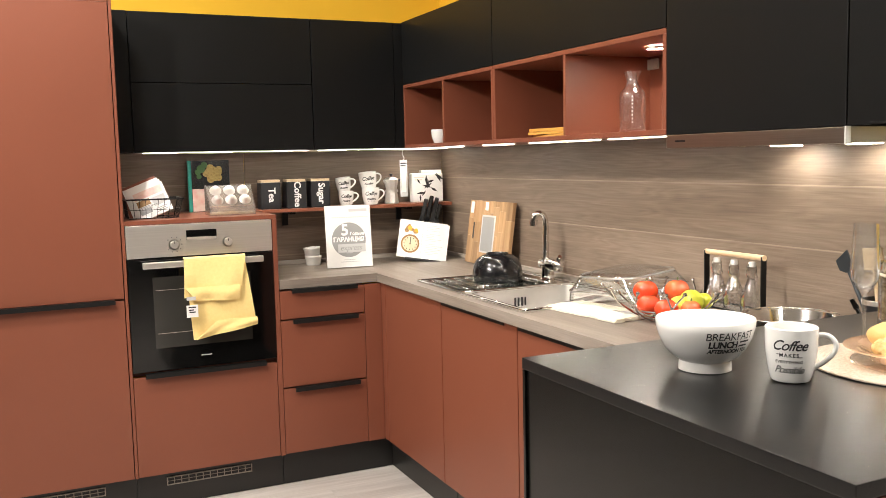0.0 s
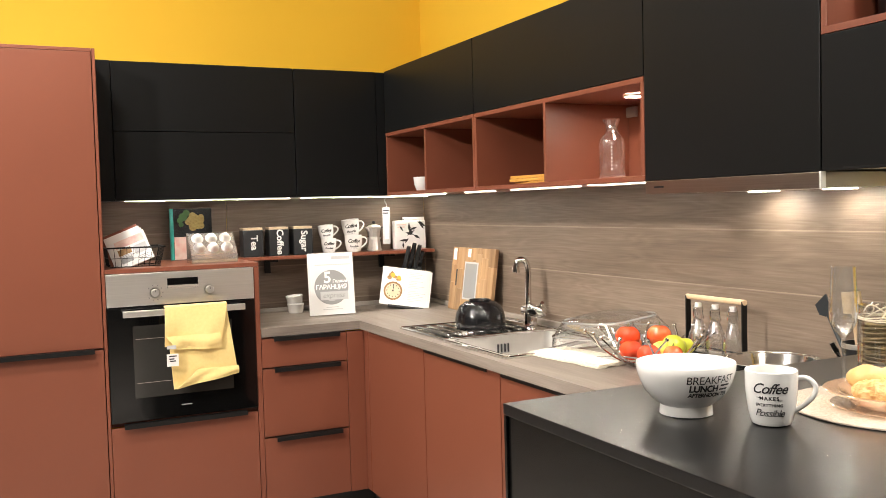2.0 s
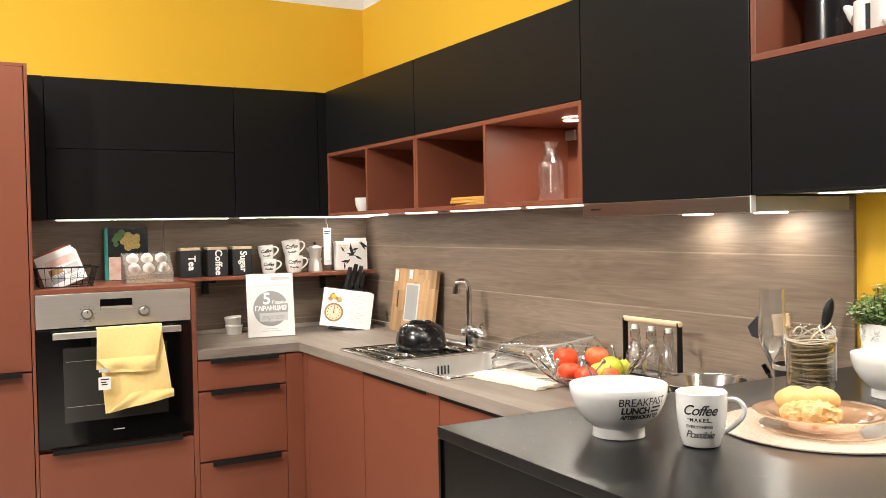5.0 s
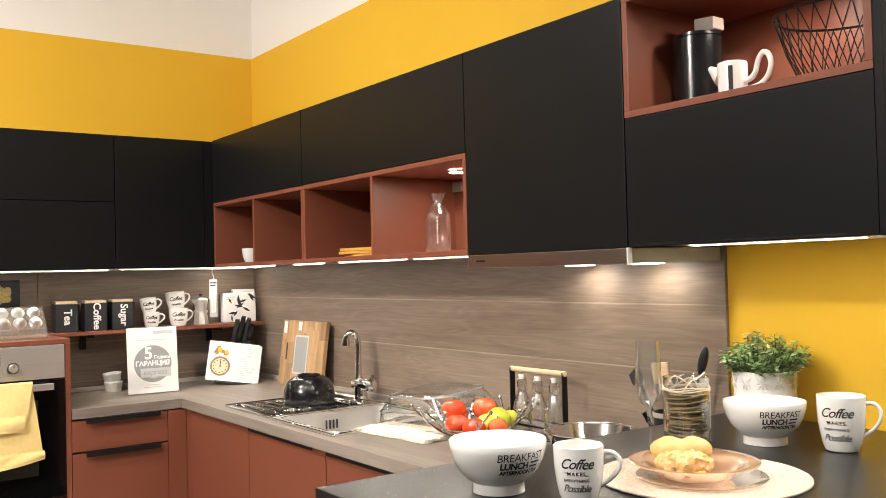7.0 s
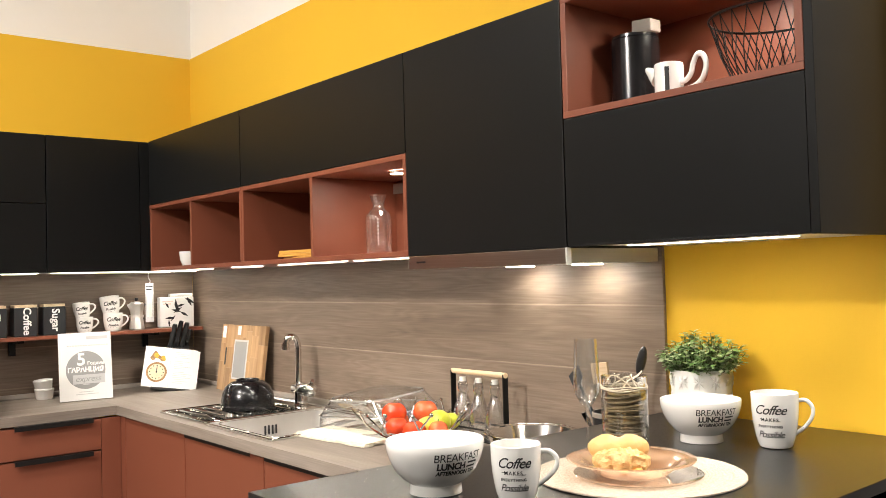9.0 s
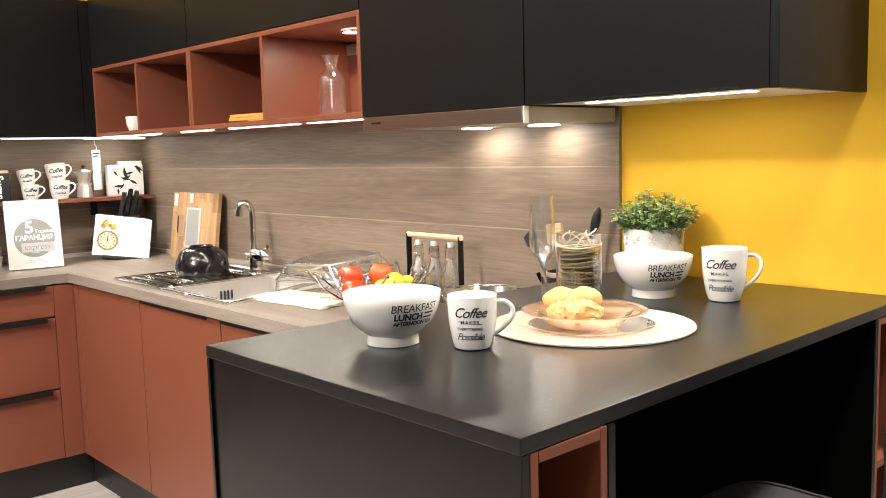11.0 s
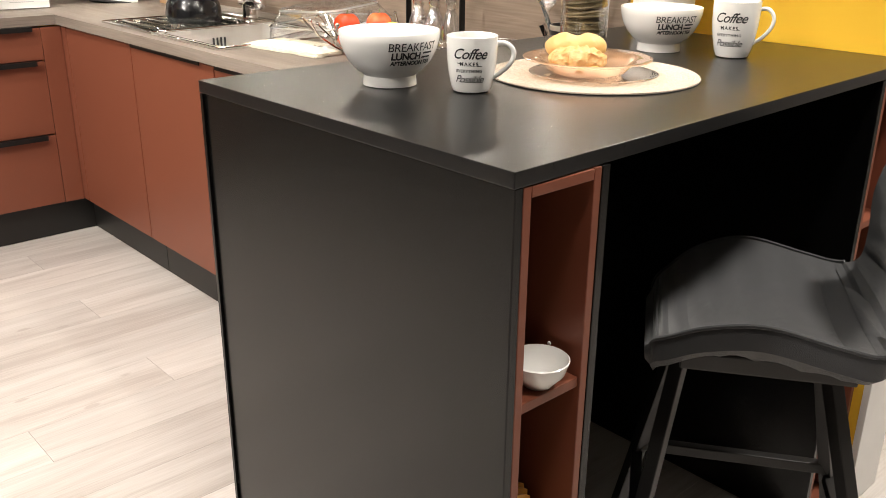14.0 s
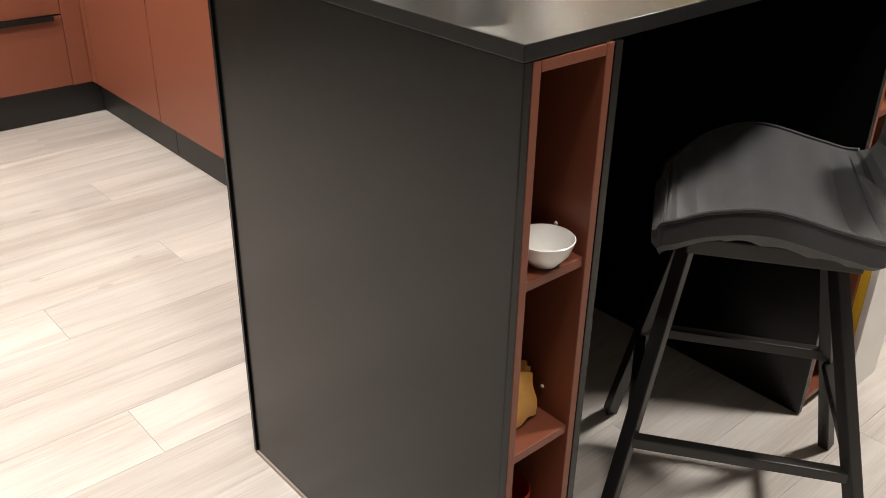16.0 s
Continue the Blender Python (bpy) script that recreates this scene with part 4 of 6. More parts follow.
book = thing("cookbook", (-1.265, -0.115, OT), "thin cookbook with a vegetable cover standing against the splashback", "book")
part("paper_block", boxed(-0.090, 0.094, -0.006, 0.006, 0.002, 0.238, 0.0006), PAPER, book)
part("cover", boxed(-0.092, 0.096, -0.0085, -0.0063, 0.0, 0.240, 0.0006), COVER, book, "dark printed cover")
part("spine", boxed(-0.0955, -0.0925, -0.0085, 0.0065, 0.0, 0.240, 0.0006), TEAL, book, "teal spine")
part("band", bars([(-0.092, -0.080, 0.12)], 0.238), TEAL, book, at=face_on((0, -0.0089, 0)))
for k in range(16):
    a = 2 * math.pi * k / 16
    pic = bmesh.new()
    bmesh.ops.create_circle(pic, cap_ends=True, radius=0.015 + 0.003 * (k % 2), segments=10)
    part("picture", pic, CAULI, book, at=face_on((0.022 + 0.035 * math.cos(a) * (0.4 + 0.3 * (k % 3)), -0.0092 - 0.00002 * k, 0.178 + 0.028 * math.sin(a) * (0.4 + 0.3 * (k % 3)))))
for k, (cx, cy, r) in enumerate(((-0.035, 0.20, 0.02), (-0.02, 0.218, 0.016), (-0.05, 0.185, 0.014), (-0.045, 0.165, 0.012))):
    pic = bmesh.new()
    bmesh.ops.create_circle(pic, cap_ends=True, radius=r, segments=9)
    part("picture", pic, GREEN_PRINT, book, at=face_on((cx, -0.0098 - 0.00002 * k, cy)))
part("picture", bars([(-0.078, 0.094, 0.055)], 0.105), PINK_PRINT, book, at=face_on((0, -0.0090, 0)))

rack = thing("capsule_holder", (-1.232, -0.42, OT), "clear plastic tiered holder with six silver capsules", "capsule holder")
for sx in (-0.098, 0.098):
    bm = bmesh.new()
    prof = [(-0.055, 0.0), (0.055, 0.0), (0.055, 0.128), (0.030, 0.130), (-0.055, 0.035)]
    f = bm.faces.new([bm.verts.new((sx - 0.0015, yy, zz)) for yy, zz in prof])
    ex = bmesh.ops.extrude_face_region(bm, geom=[f])["geom"]
    bmesh.ops.translate(bm, verts=[v for v in ex if isinstance(v, bmesh.types.BMVert)], vec=(0.003, 0, 0))
    bmesh.ops.recalc_face_normals(bm, faces=bm.faces)
    part("side", bm, HOLDER_PLASTIC, rack, "clear plastic side")
part("back", boxed(-0.0965, 0.0965, 0.053, 0.0555, 0.0, 0.128, 0), HOLDER_PLASTIC, rack, "clear plastic back")
part("front_lip", boxed(-0.0965, 0.0965, -0.0555, -0.053, 0.0, 0.036, 0), HOLDER_PLASTIC, rack, "clear plastic lip")
part("tray", boxed(-0.0965, 0.0965, -0.052, 0.052, 0.002, 0.010, 0.001), LIGHT_WOOD, rack, "pale wooden tray")
slope = boxed(-0.0955, 0.0955, -0.057, 0.060, -0.0015, 0.0015, 0)
bmesh.ops.rotate(slope, verts=slope.verts, cent=(0, 0, 0), matrix=Matrix.Rotation(radians(46), 3, "X"))
bmesh.ops.translate(slope, verts=slope.verts, vec=(0, -0.012, 0.080))
part("sloping_shelf", slope, HOLDER_PLASTIC, rack, "clear plastic shelf")
for j in range(2):
    for i in range(3):
        part("capsule", lathe([(0, 0.022), (0.012, 0.020), (0.019, 0.012), (0.023, 0.003), (0.026, 0.0), (0.026, -0.006)], 14), ALU, rack, "silver capsule",
             at=pose(-0.060 + 0.060 * i, -0.033 + 0.038 * j, 0.066 + 0.040 * j, 46, 0, 0))

# ---- things on the wall shelf ----
SH = 1.219
for tx, word in ((-0.983, "Tea"), (-0.857, "Coffee"), (-0.736, "Sugar")):
    tin = thing("storage_tin", (tx, -0.122, SH), "square black storage tin with a bamboo lid and the word " + word, "storage tin", group="storage tins on the shelf", turn=-3)
    part("body", boxed(-0.048, 0.048, -0.048, 0.048, 0, 0.128, 0.004), TIN_BLACK, tin)
    part("lid", boxed(-0.046, 0.046, -0.046, 0.046, 0.1282, 0.140, 0.002), LIGHT_WOOD, tin, "bamboo lid")
    part("lettering", lettering(word, 0.046 if word != "Coffee" else 0.045, bold=0.0012), WHITE_PRINT, tin, "white lettering reading " + word, at=pose(0.004, -0.0486, 0.068, 90, 90, 0))


def mug_profile(rim, base, h, wall=0.004):
    outer = [(0, 0.002), (base - 0.006, 0.002), (base - 0.004, 0.0), (base, 0.002)]
    n = 9
    for i in range(1, n + 1):
        t = i / n
        outer.append((base + (rim - base) * (0.86 * math.sin(min(1.0, t * 1.30) * math.pi / 2) ** 0.8 + 0.14 * t), h * t))
    inner = [(r - wall, z + (0.001 if k == 0 else 0)) for k, (r, z) in enumerate(outer[:3:-1])]
    inner = [(max(0.0, r), max(z, 0.008)) for r, z in inner]
    return outer, [(rim - wall * 0.4, h + 0.0012)] + inner + [(base * 0.7, 0.007), (0, 0.006)]


def mug(at, rim, base, h, text_az, handle_az, label, group, words, tilt=None, scale_text=1.0):
    root = thing("mug", at, label, "mug", group=group)
    if tilt:
        root.rotation_euler = tilt
    outer, inner = mug_profile(rim, base, h)
    part("body", lathe(outer + inner, 40), CERAMIC, root, smooth=True)
    a = radians(handle_az)
    pts = [(rim * 0.96 - 0.003, 0, h * 0.86), (rim + 0.013, 0, h * 0.87), (rim + 0.025, 0, h * 0.74), (rim + 0.023, 0, h * 0.56), (rim + 0.009, 0, h * 0.38), (base + (rim - base) * 0.42 - 0.001, 0, h * 0.25)]
    line = smooth_line(pts, 5)
    bm = tube(line, [0.0041] * len(line), 10)
    bmesh.ops.rotate(bm, verts=bm.verts, cent=(0, 0, 0), matrix=Matrix.Rotation(a, 3, "Z"))
    part("handle", bm, CERAMIC, root, smooth=True)
    rad = along(outer[3:])
    for body, size, zc, spread, shear, bold in words:
        part("lettering", wrap(lettering(body, size * scale_text, spread, shear, bold), text_az, zc * h, rad), INK, root, "black lettering reading " + body)
    part("print", wrap(bars([(-0.020, -0.012, 0.0), (0.014, 0.021, -0.004), (-0.016, 0.018, -0.030)], 0.0012), text_az, 0.56 * h, rad), INK, root)
    return root


COFFEE_WORDS = [("Coffee", 0.0235, 0.72, 0.90, 0.42, 0.0002), ("MAKES", 0.0086, 0.545, 1.25, 0.0, 0.0002), ("EVERYTHING", 0.0066, 0.42, 1.15, 0.0, 0.0002), ("Possible", 0.0168, 0.27, 0.88, 0.38, 0.0001)]
SHORT_WORDS = [("Coffee", 0.024, 0.66, 0.95, 0.35, 0.0006), ("Possible", 0.014, 0.34, 0.95, 0.3, 0.0004)]
for mx, s in ((-0.590, 0.92), (-0.458, 1.08)):
    mug((mx, -0.115, SH), 0.042 * s, 0.031 * s, 0.078 * s, -108, -40, "white mug with black lettering stacked on the wall shelf", "stacked mugs on the shelf", SHORT_WORDS, scale_text=s)
    mug((mx - 0.008, -0.115, SH + 0.0735 * s), 0.042 * s, 0.031 * s, 0.078 * s, -108, -40, "white mug with black lettering stacked on another mug", "stacked mugs on the shelf", SHORT_WORDS,
        tilt=(radians(2), radians(-7), 0), scale_text=s)

moka = thing("moka_pot", (-0.345, -0.115, SH), "small aluminium moka pot with a black handle", "moka pot", turn=10)
part("boiler", lathe([(0, 0), (0.036, 0), (0.038, 0.004), (0.031, 0.055), (0.031, 0.058), (0, 0.058)], 8), ALU, moka)
part("collar", lathe([(0, 0.058), (0.034, 0.058), (0.034, 0.070), (0, 0.070)], 24), ALU, moka)
part("jug", lathe([(0, 0.070), (0.028, 0.070), (0.037, 0.122), (0, 0.122)], 8), ALU, moka)
part("lid", lathe([(0.037, 0.1222), (0.030, 0.130), (0.008, 0.136), (0, 0.136)], 8), ALU, moka)
part("knob", lathe([(0.005, 0.136), (0.006, 0.140), (0.009, 0.146), (0.008, 0.152), (0, 0.154)], 12), DARK_PLASTIC, moka, "black knob", smooth=True)
part("handle", tube(smooth_line([(0.034, 0, 0.118), (0.060, 0, 0.116), (0.066, 0, 0.100), (0.060, 0, 0.070)], 5), 0.006, 8), DARK_PLASTIC, moka, "black handle", smooth=True)
part("spout", tube([(-0.030, 0, 0.102), (-0.046, 0, 0.121)], [0.008, 0.005], 8), ALU, moka)

grater = thing("grater", (-0.372, -0.352, 1.262), "flat steel grater in packaging hanging from a hook", "grater", turn=-14)
part("blade", boxed(-0.018, 0.018, -0.002, 0.002, 0, 0.178, 0.003), PALE_INK, grater)
part("window", boxed(-0.011, 0.011, -0.0030, -0.0022, 0.022, 0.130, 0.001), STEEL, grater, "steel grating face")
part("print", bars([(-0.015, 0.015, 0.162), (-0.015, 0.010, 0.150)], 0.006), INK, grater, at=face_on((0, -0.0026, 0)))
part("hook", tube(smooth_line([(0, 0, 0.172), (0.004, 0, 0.190), (-0.004, 0, 0.205), (-0.003, 0, 0.224), (0, 0, 0.2325)], 4), 0.0014, 6), STEEL, grater)

pack = thing("paper_packet", (-0.138, -0.085, SH), "white paper packet with black leaf drawings on the wall shelf", "packet", turn=-4)
part("body", boxed(-0.085, 0.088, -0.025, 0.025, 0, 0.150, 0.008), PAPER, pack)
part("fold", boxed(-0.030, 0.086, -0.012, 0.012, 0.1505, 0.166, 0.003), PAPER, pack)
art = bmesh.new()
r2 = random.Random(11)
for k in range(12):
    cx, cy = r2.uniform(-0.06, 0.065), r2.uniform(0.02, 0.13)
    a = r2.uniform(0, 3.1)
    ln = r2.uniform(0.018, 0.034)
    vs = [art.verts.new((cx + ln * math.cos(a + q) * s, cy + ln * math.sin(a + q) * s, 0.0002 * k / 12)) for q, s in ((0, 1), (1.57, 0.28), (3.14, 1), (4.71, 0.28))]
    art.faces.new(vs)
part("drawing", art, INK, pack, "black leaf drawings", at=face_on((0, -0.0258, 0)))
part("print", bars([(-0.075, -0.020, 0.128), (-0.07, -0.03, 0.116)], 0.006), PINK_PRINT, pack, at=face_on((0, -0.0256, 0)))

# ---- things on the worktop ----
WT = 0.931
RAMEKIN = [(0, 0.003), (0.032, 0.003), (0.034, 0.0), (0.036, 0.003), (0.041, 0.040), (0.042, 0.041), (0.042, 0.047), (0.039, 0.048), (0.037, 0.044), (0.033, 0.008), (0, 0.007)]
for rx, rz, tl in ((-0.772, 0.0, 0), (-0.774, 0.040, 5), (-0.640, 0.0, 0), (-0.640, 0.040, 0)):
    rm = thing("ramekin", (rx, -0.115, WT + rz), "small white ceramic ramekin, stacked in a pair", "ramekin", group="ramekins on the worktop")
    rm.rotation_euler = (0, radians(-tl), 0)
    part("body", lathe(RAMEKIN, 32), CERAMIC, rm, smooth=True)

sign = thing("counter_sign", (-0.658, -0.345, WT), "white printed card in a clear stand on the worktop", "sign", turn=-6)
sign.rotation_euler = (radians(-6), 0, radians(-6))
part("card", boxed(-0.111, 0.111, -0.001, 0.001, 0.004, 0.300, 0.0004), PAPER, sign)
part("holder", boxed(-0.112, 0.112, 0.0015, 0.0035, 0.001, 0.301, 0.0005), CLEAR_PLASTIC, sign, "clear plastic stand")
part("foot", boxed(-0.112, 0.112, -0.020, 0.060, 0.0, 0.0025, 0.0005), CLEAR_PLASTIC, sign, "clear plastic foot")
disc = bmesh.new()
bmesh.ops.create_circle(disc, cap_ends=True, radius=0.083, segments=48)
part("disc", disc, GREY_INK, sign, "grey printed disc", at=face_on((0.0, -0.0016, 0.135)))
part("logo", bars([(0.005, 0.095, 0.276)], 0.014), PALE_INK, sign, at=face_on((0, -0.0016, 0)))
part("print", bars([(-0.075 + 0.011 * k, -0.068 + 0.011 * k, 0.243) for k in range(16)], 0.005), PALE_INK, sign, at=face_on((0, -0.0016, 0)))
part("lettering", lettering("5", 0.075, bold=0.002), WHITE_PRINT, sign, "white figure 5", at=face_on((-0.018, -0.0020, 0.180)))
part("lettering", lettering("Години", 0.020, bold=0.0006), WHITE_PRINT, sign, "white lettering", at=face_on((0.042, -0.0020, 0.163)))
part("lettering", lettering("ГАРАНЦИЯ", 0.029, 0.95, bold=0.0012), WHITE_PRINT, sign, "white lettering", at=face_on((0.0, -0.0020, 0.136)))
part("lettering_plate", bars([(-0.055, 0.080, 0.095)], 0.040), PALE_INK, sign, at=face_on((0, -0.0018, 0)))
part("lettering", lettering("express", 0.036, 0.95, 0.25), GREY_INK, sign, "grey lettering reading express", at=face_on((0.008, -0.0022, 0.096)))
part("print", bars([(-0.03, 0.03, 0.040), (-0.045, 0.05, 0.030), (-0.015, 0.015, 0.072)], 0.003), PALE_INK, sign, at=face_on((0, -0.0021, 0)))

block = thing("knife_block", (-0.178, -0.195, WT), "black knife block with black-handled knives", "knife block", turn=-30)
bm = bmesh.new()
f = bm.faces.new([bm.verts.new((-0.052, yy, zz)) for yy, zz in ((-0.065, 0.0), (0.065, 0.0), (0.070, 0.150), (0.035, 0.205), (-0.020, 0.190))])
ex = bmesh.ops.extrude_face_region(bm, geom=[f])["geom"]
bmesh.ops.translate(bm, verts=[v for v in ex if isinstance(v, bmesh.types.BMVert)], vec=(0.104, 0, 0))
bmesh.ops.recalc_face_normals(bm, faces=bm.faces)
bmesh.ops.bevel(bm, geom=bm.edges[:], offset=0.003, segments=2, affect="EDGES")
part("body", bm, DARK_PLASTIC, block)
for i, (kx, ky, kl) in enumerate(((-0.034, -0.002, 0.120), (-0.008, 0.004, 0.135), (0.020, 0.010, 0.125), (0.038, 0.028, 0.09))):
    kn = boxed(-0.0105, 0.0105, -0.013, 0.013, -0.01, kl, 0.005)
    part("knife_handle", kn, GLOSS_BLACK if i % 2 else DARK_PLASTIC, block, "black knife handle", at=pose(kx, ky, 0.192, 6, 14, 0))

menu = thing("booklet", (-0.275, -0.300, WT + 0.014), "open white recipe booklet with a clock picture on an easel", "booklet")
menu.rotation_euler = (radians(-13), radians(8), radians(-25))


def page(x0, x1, lift, depth, h, layers=1.0):
    """One half of the open booklet, its paper swelling towards the reader."""
    bm = bmesh.new()
    rows = []
    for k in range(11):
        u = k / 10
        y = -lift * math.sin(math.pi * min(1.0, u * 0.9 + 0.05)) * layers
        rows.append([(x0 + (x1 - x0) * u, y, z) for z in (0.0, h / 2, h)])
    front = [[bm.verts.new(q) for q in r] for r in rows]
    back = [[bm.verts.new((q[0], depth, q[2])) for q in r] for r in rows]
    for a, b in zip(front, front[1:]):
        for m in range(2):
            bm.faces.new((a[m], b[m], b[m + 1], a[m + 1]))
    for a, b, c, d in zip(front, front[1:], back, back[1:]):
        bm.faces.new((a[0], c[0], d[0], b[0]))
        bm.faces.new((a[2], b[2], d[2], c[2]))
        bm.faces.new((c[0], c[1], c[2], d[2], d[1], d[0]))
    bm.faces.new((front[0][0], front[0][1], front[0][2], back[0][2], back[0][1], back[0][0]))
    bm.faces.new((front[-1][2], front[-1][1], front[-1][0], back[-1][0], back[-1][1], back[-1][2]))
    bmesh.ops.recalc_face_normals(bm, faces=bm.faces)
    return bm


part("page", page(-0.120, -0.0003, 0.003, 0.008, 0.190), PAPER, menu, smooth=True)
part("page", page(0.0003, 0.120, 0.009, 0.008, 0.188), PAPER, menu, smooth=True)
part("leaf", boxed(0.100, 0.131, 0.0005, 0.0030, 0.004, 0.184, 0.0004), PAPER, menu)
part("easel", boxed(-0.075, 0.105, -0.022, 0.020, -0.013, -0.001, 0.003), DARK_PLASTIC, menu, "black easel foot")
part("easel_back", boxed(-0.060, 0.060, 0.010, 0.014, -0.001, 0.150, 0.001), DARK_PLASTIC, menu, "black easel back")
clock = bmesh.new()
bmesh.ops.create_circle(clock, cap_ends=True, radius=0.047, segments=40)
part("picture", clock, BROWN_PRINT, menu, "printed clock", at=face_on((-0.058, -0.0042, 0.070)))
face = bmesh.new()
bmesh.ops.create_circle(face, cap_ends=True, radius=0.038, segments=40)
part("picture", face, CREAM_PRINT, menu, "cream clock face", at=face_on((-0.058, -0.0045, 0.070)))
hnd = bars([(-0.0018, 0.0018, 0.013)], 0.028)
bmesh.ops.create_circle(hnd, cap_ends=True, radius=0.004, segments=8)
for k in range(12):
    a = k * math.pi / 6
    bmesh.ops.create_circle(hnd, cap_ends=True, radius=0.0030, segments=6, matrix=Matrix.Translation((0.031 * math.cos(a), 0.031 * math.sin(a), 0)))
tagged(part("clock_marks", hnd, INK, menu, at=face_on((-0.058, -0.0048, 0.070))), kind="stuff")
tr = random.Random(8)
for k in range(10):
    dot = bmesh.new()
    bmesh.ops.create_circle(dot, cap_ends=True, radius=tr.uniform(0.008, 0.013), segments=11)
    part("picture", dot, BROWN_PRINT if k % 3 else ORANGE_CLOTH, menu, "printed fruit above the clock", at=face_on((-0.056 + tr.uniform(-0.030, 0.026), -0.0043 - 0.00008 * k, 0.140 + tr.uniform(-0.012, 0.020))))
tr = random.Random(3)
tagged(part("print", bars([(0.016, 0.055 + 0.050 * tr.random(), 0.170 - 0.0085 * k) for k in range(18) if k not in (4, 10)], 0.0022), PALE_INK, menu, at=face_on((0, -0.0098, 0))), kind="stuff")

board = thing("cutting_board", (-0.088, -0.660, WT), "bamboo cutting board leaning against the splashback", "cutting board", turn=0)
board.rotation_euler = (0, radians(8), 0)
strips = 7
cb = random.Random(14)
for k in range(strips):
    y0, z = -0.212 + 0.424 * k / strips, 0.002
    while z < 0.300:
        z1 = min(0.308, z + cb.uniform(0.07, 0.17))
        if z1 > 0.285:
            z1 = 0.308
        part("strip", boxed(-0.009, 0.009, y0 + 0.0003, y0 + 0.424 / strips - 0.0003, z + 0.0002, z1 - 0.0002, 0.0006), BAMBOO, board)
        z = z1
part("groove", boxed(-0.0100, -0.0093, 0.145, 0.158, 0.12, 0.20, 0.0003), INK, board, "dark finger slot")
insert = part("insert", boxed(-0.0105, -0.0092, -0.062, 0.072, 0.060, 0.240, 0.0004), PALE_INK, board, "pale framed packaging insert")
part("insert_face", boxed(-0.0112, -0.0106, -0.052, 0.062, 0.068, 0.232, 0.0002), GREY_INK, insert)
part("label", boxed(-0.0105, -0.0092, 0.168, 0.200, 0.245, 0.300, 0.0004), PAPER, board, "white sticker")
part("label", boxed(-0.0105, -0.0092, 0.02, 0.05, 0.262, 0.302, 0.0004), PAPER, board, "white sticker")


def rounded(x0, x1, y0, y1, r, z, n=6):
    pts = []
    for cx, cy, a0 in ((x1 - r, y1 - r, 0), (x0 + r, y1 - r, 90), (x0 + r, y0 + r, 180), (x1 - r, y0 + r, 270)):
        for k in range(n + 1):
            a = radians(a0 + 90 * k / n)
            pts.append(Vector((cx + r * math.cos(a), cy + r * math.sin(a), z)))
    return pts


def loft(loops, cap_last=True, bm=None):
    bm = bm or bmesh.new()
    rings = [[bm.verts.new(p) for p in l] for l in loops]
    for a, b in zip(rings, rings[1:]):
        for i in range(len(a)):
            bm.faces.new((a[i], a[(i + 1) % len(a)], b[(i + 1) % len(a)], b[i]))
    if cap_last:
        bm.faces.new(rings[-1])
    bmesh.ops.recalc_face_normals(bm, faces=bm.faces)
    return bm


sink = thing("sink", (-0.32, -1.36, WT), "inset steel sink with one bowl and a ribbed drainer", "sink")
part("bowl", loft([rounded(-0.583, -0.090, -1.866, -1.392, 0.008, 0.9320), rounded(-0.583, -0.090, -1.866, -1.392, 0.008, 0.9365), rounded(-0.580, -0.093, -1.863, -1.395, 0.008, 0.9375),
                   rounded(-0.562, -0.118, -1.846, -1.418, 0.045, 0.9375), rounded(-0.558, -0.122, -1.842, -1.422, 0.044, 0.9330), rounded(-0.548, -0.132, -1.832, -1.432, 0.042, 0.79),
                   rounded(-0.520, -0.160, -1.804, -1.460, 0.040, 0.770)]), BASIN_STEEL, sink, placed=True, smooth=True)
part("drainer", loft([rounded(-0.583, -0.090, -1.3905, -0.975, 0.008, 0.9320), rounded(-0.583, -0.090, -1.3905, -0.975, 0.008, 0.9365), rounded(-0.580, -0.093, -1.388, -0.978, 0.008, 0.9375),
                      rounded(-0.562, -0.118, -1.372, -0.995, 0.03, 0.9370), rounded(-0.556, -0.124, -1.366, -1.001, 0.03, 0.9325)]), PAN_STEEL, sink, placed=True, smooth=True)
for k in range(8):
    x = -0.520 + 0.050 * k
    part("rib", tube(smooth_line([(x, -1.345, 0.9335), (x, -1.32, 0.9365), (x, -1.04, 0.9365), (x, -1.015, 0.9335)], 4), 0.0055, 8), PAN_STEEL, sink, placed=True, smooth=True)
for k in range(4):
    part("overflow_slot", boxed(-0.3695 + 0.015 * k, -0.3645 + 0.015 * k, -1.4330, -1.4265, 0.872, 0.905, 0.001), DARK_PLASTIC, sink, "dark overflow slot", True)
for y0, y1 in ((-1.864, -1.394), (-1.389, -0.977)):
    part("rim", tube(rounded(-0.582, -0.091, y0, y1, 0.008, 0.9378, 3), 0.0028, 8, closed=True), CHROME, sink, "bright chrome rim", True, True)
part("bowl_rim", tube(rounded(-0.561, -0.119, -1.845, -1.419, 0.045, 0.9376), 0.0018, 8, closed=True), CHROME, sink, "bright bowl edge", True, True)
part("drain", lathe([(0, 0.004), (0.035, 0.003), (0.042, 0.0)], 24), CHROME, sink, "round drain", at=Matrix.Translation((-0.02, -0.27, -0.160)))
part("plug_knob", lathe([(0, 0.02), (0.014, 0.018), (0.017, 0.008), (0.012, 0.0)], 16), CHROME, sink, "small chrome plug knob", smooth=True, at=Matrix.Translation((-0.150, 0.005, 0.0065)))

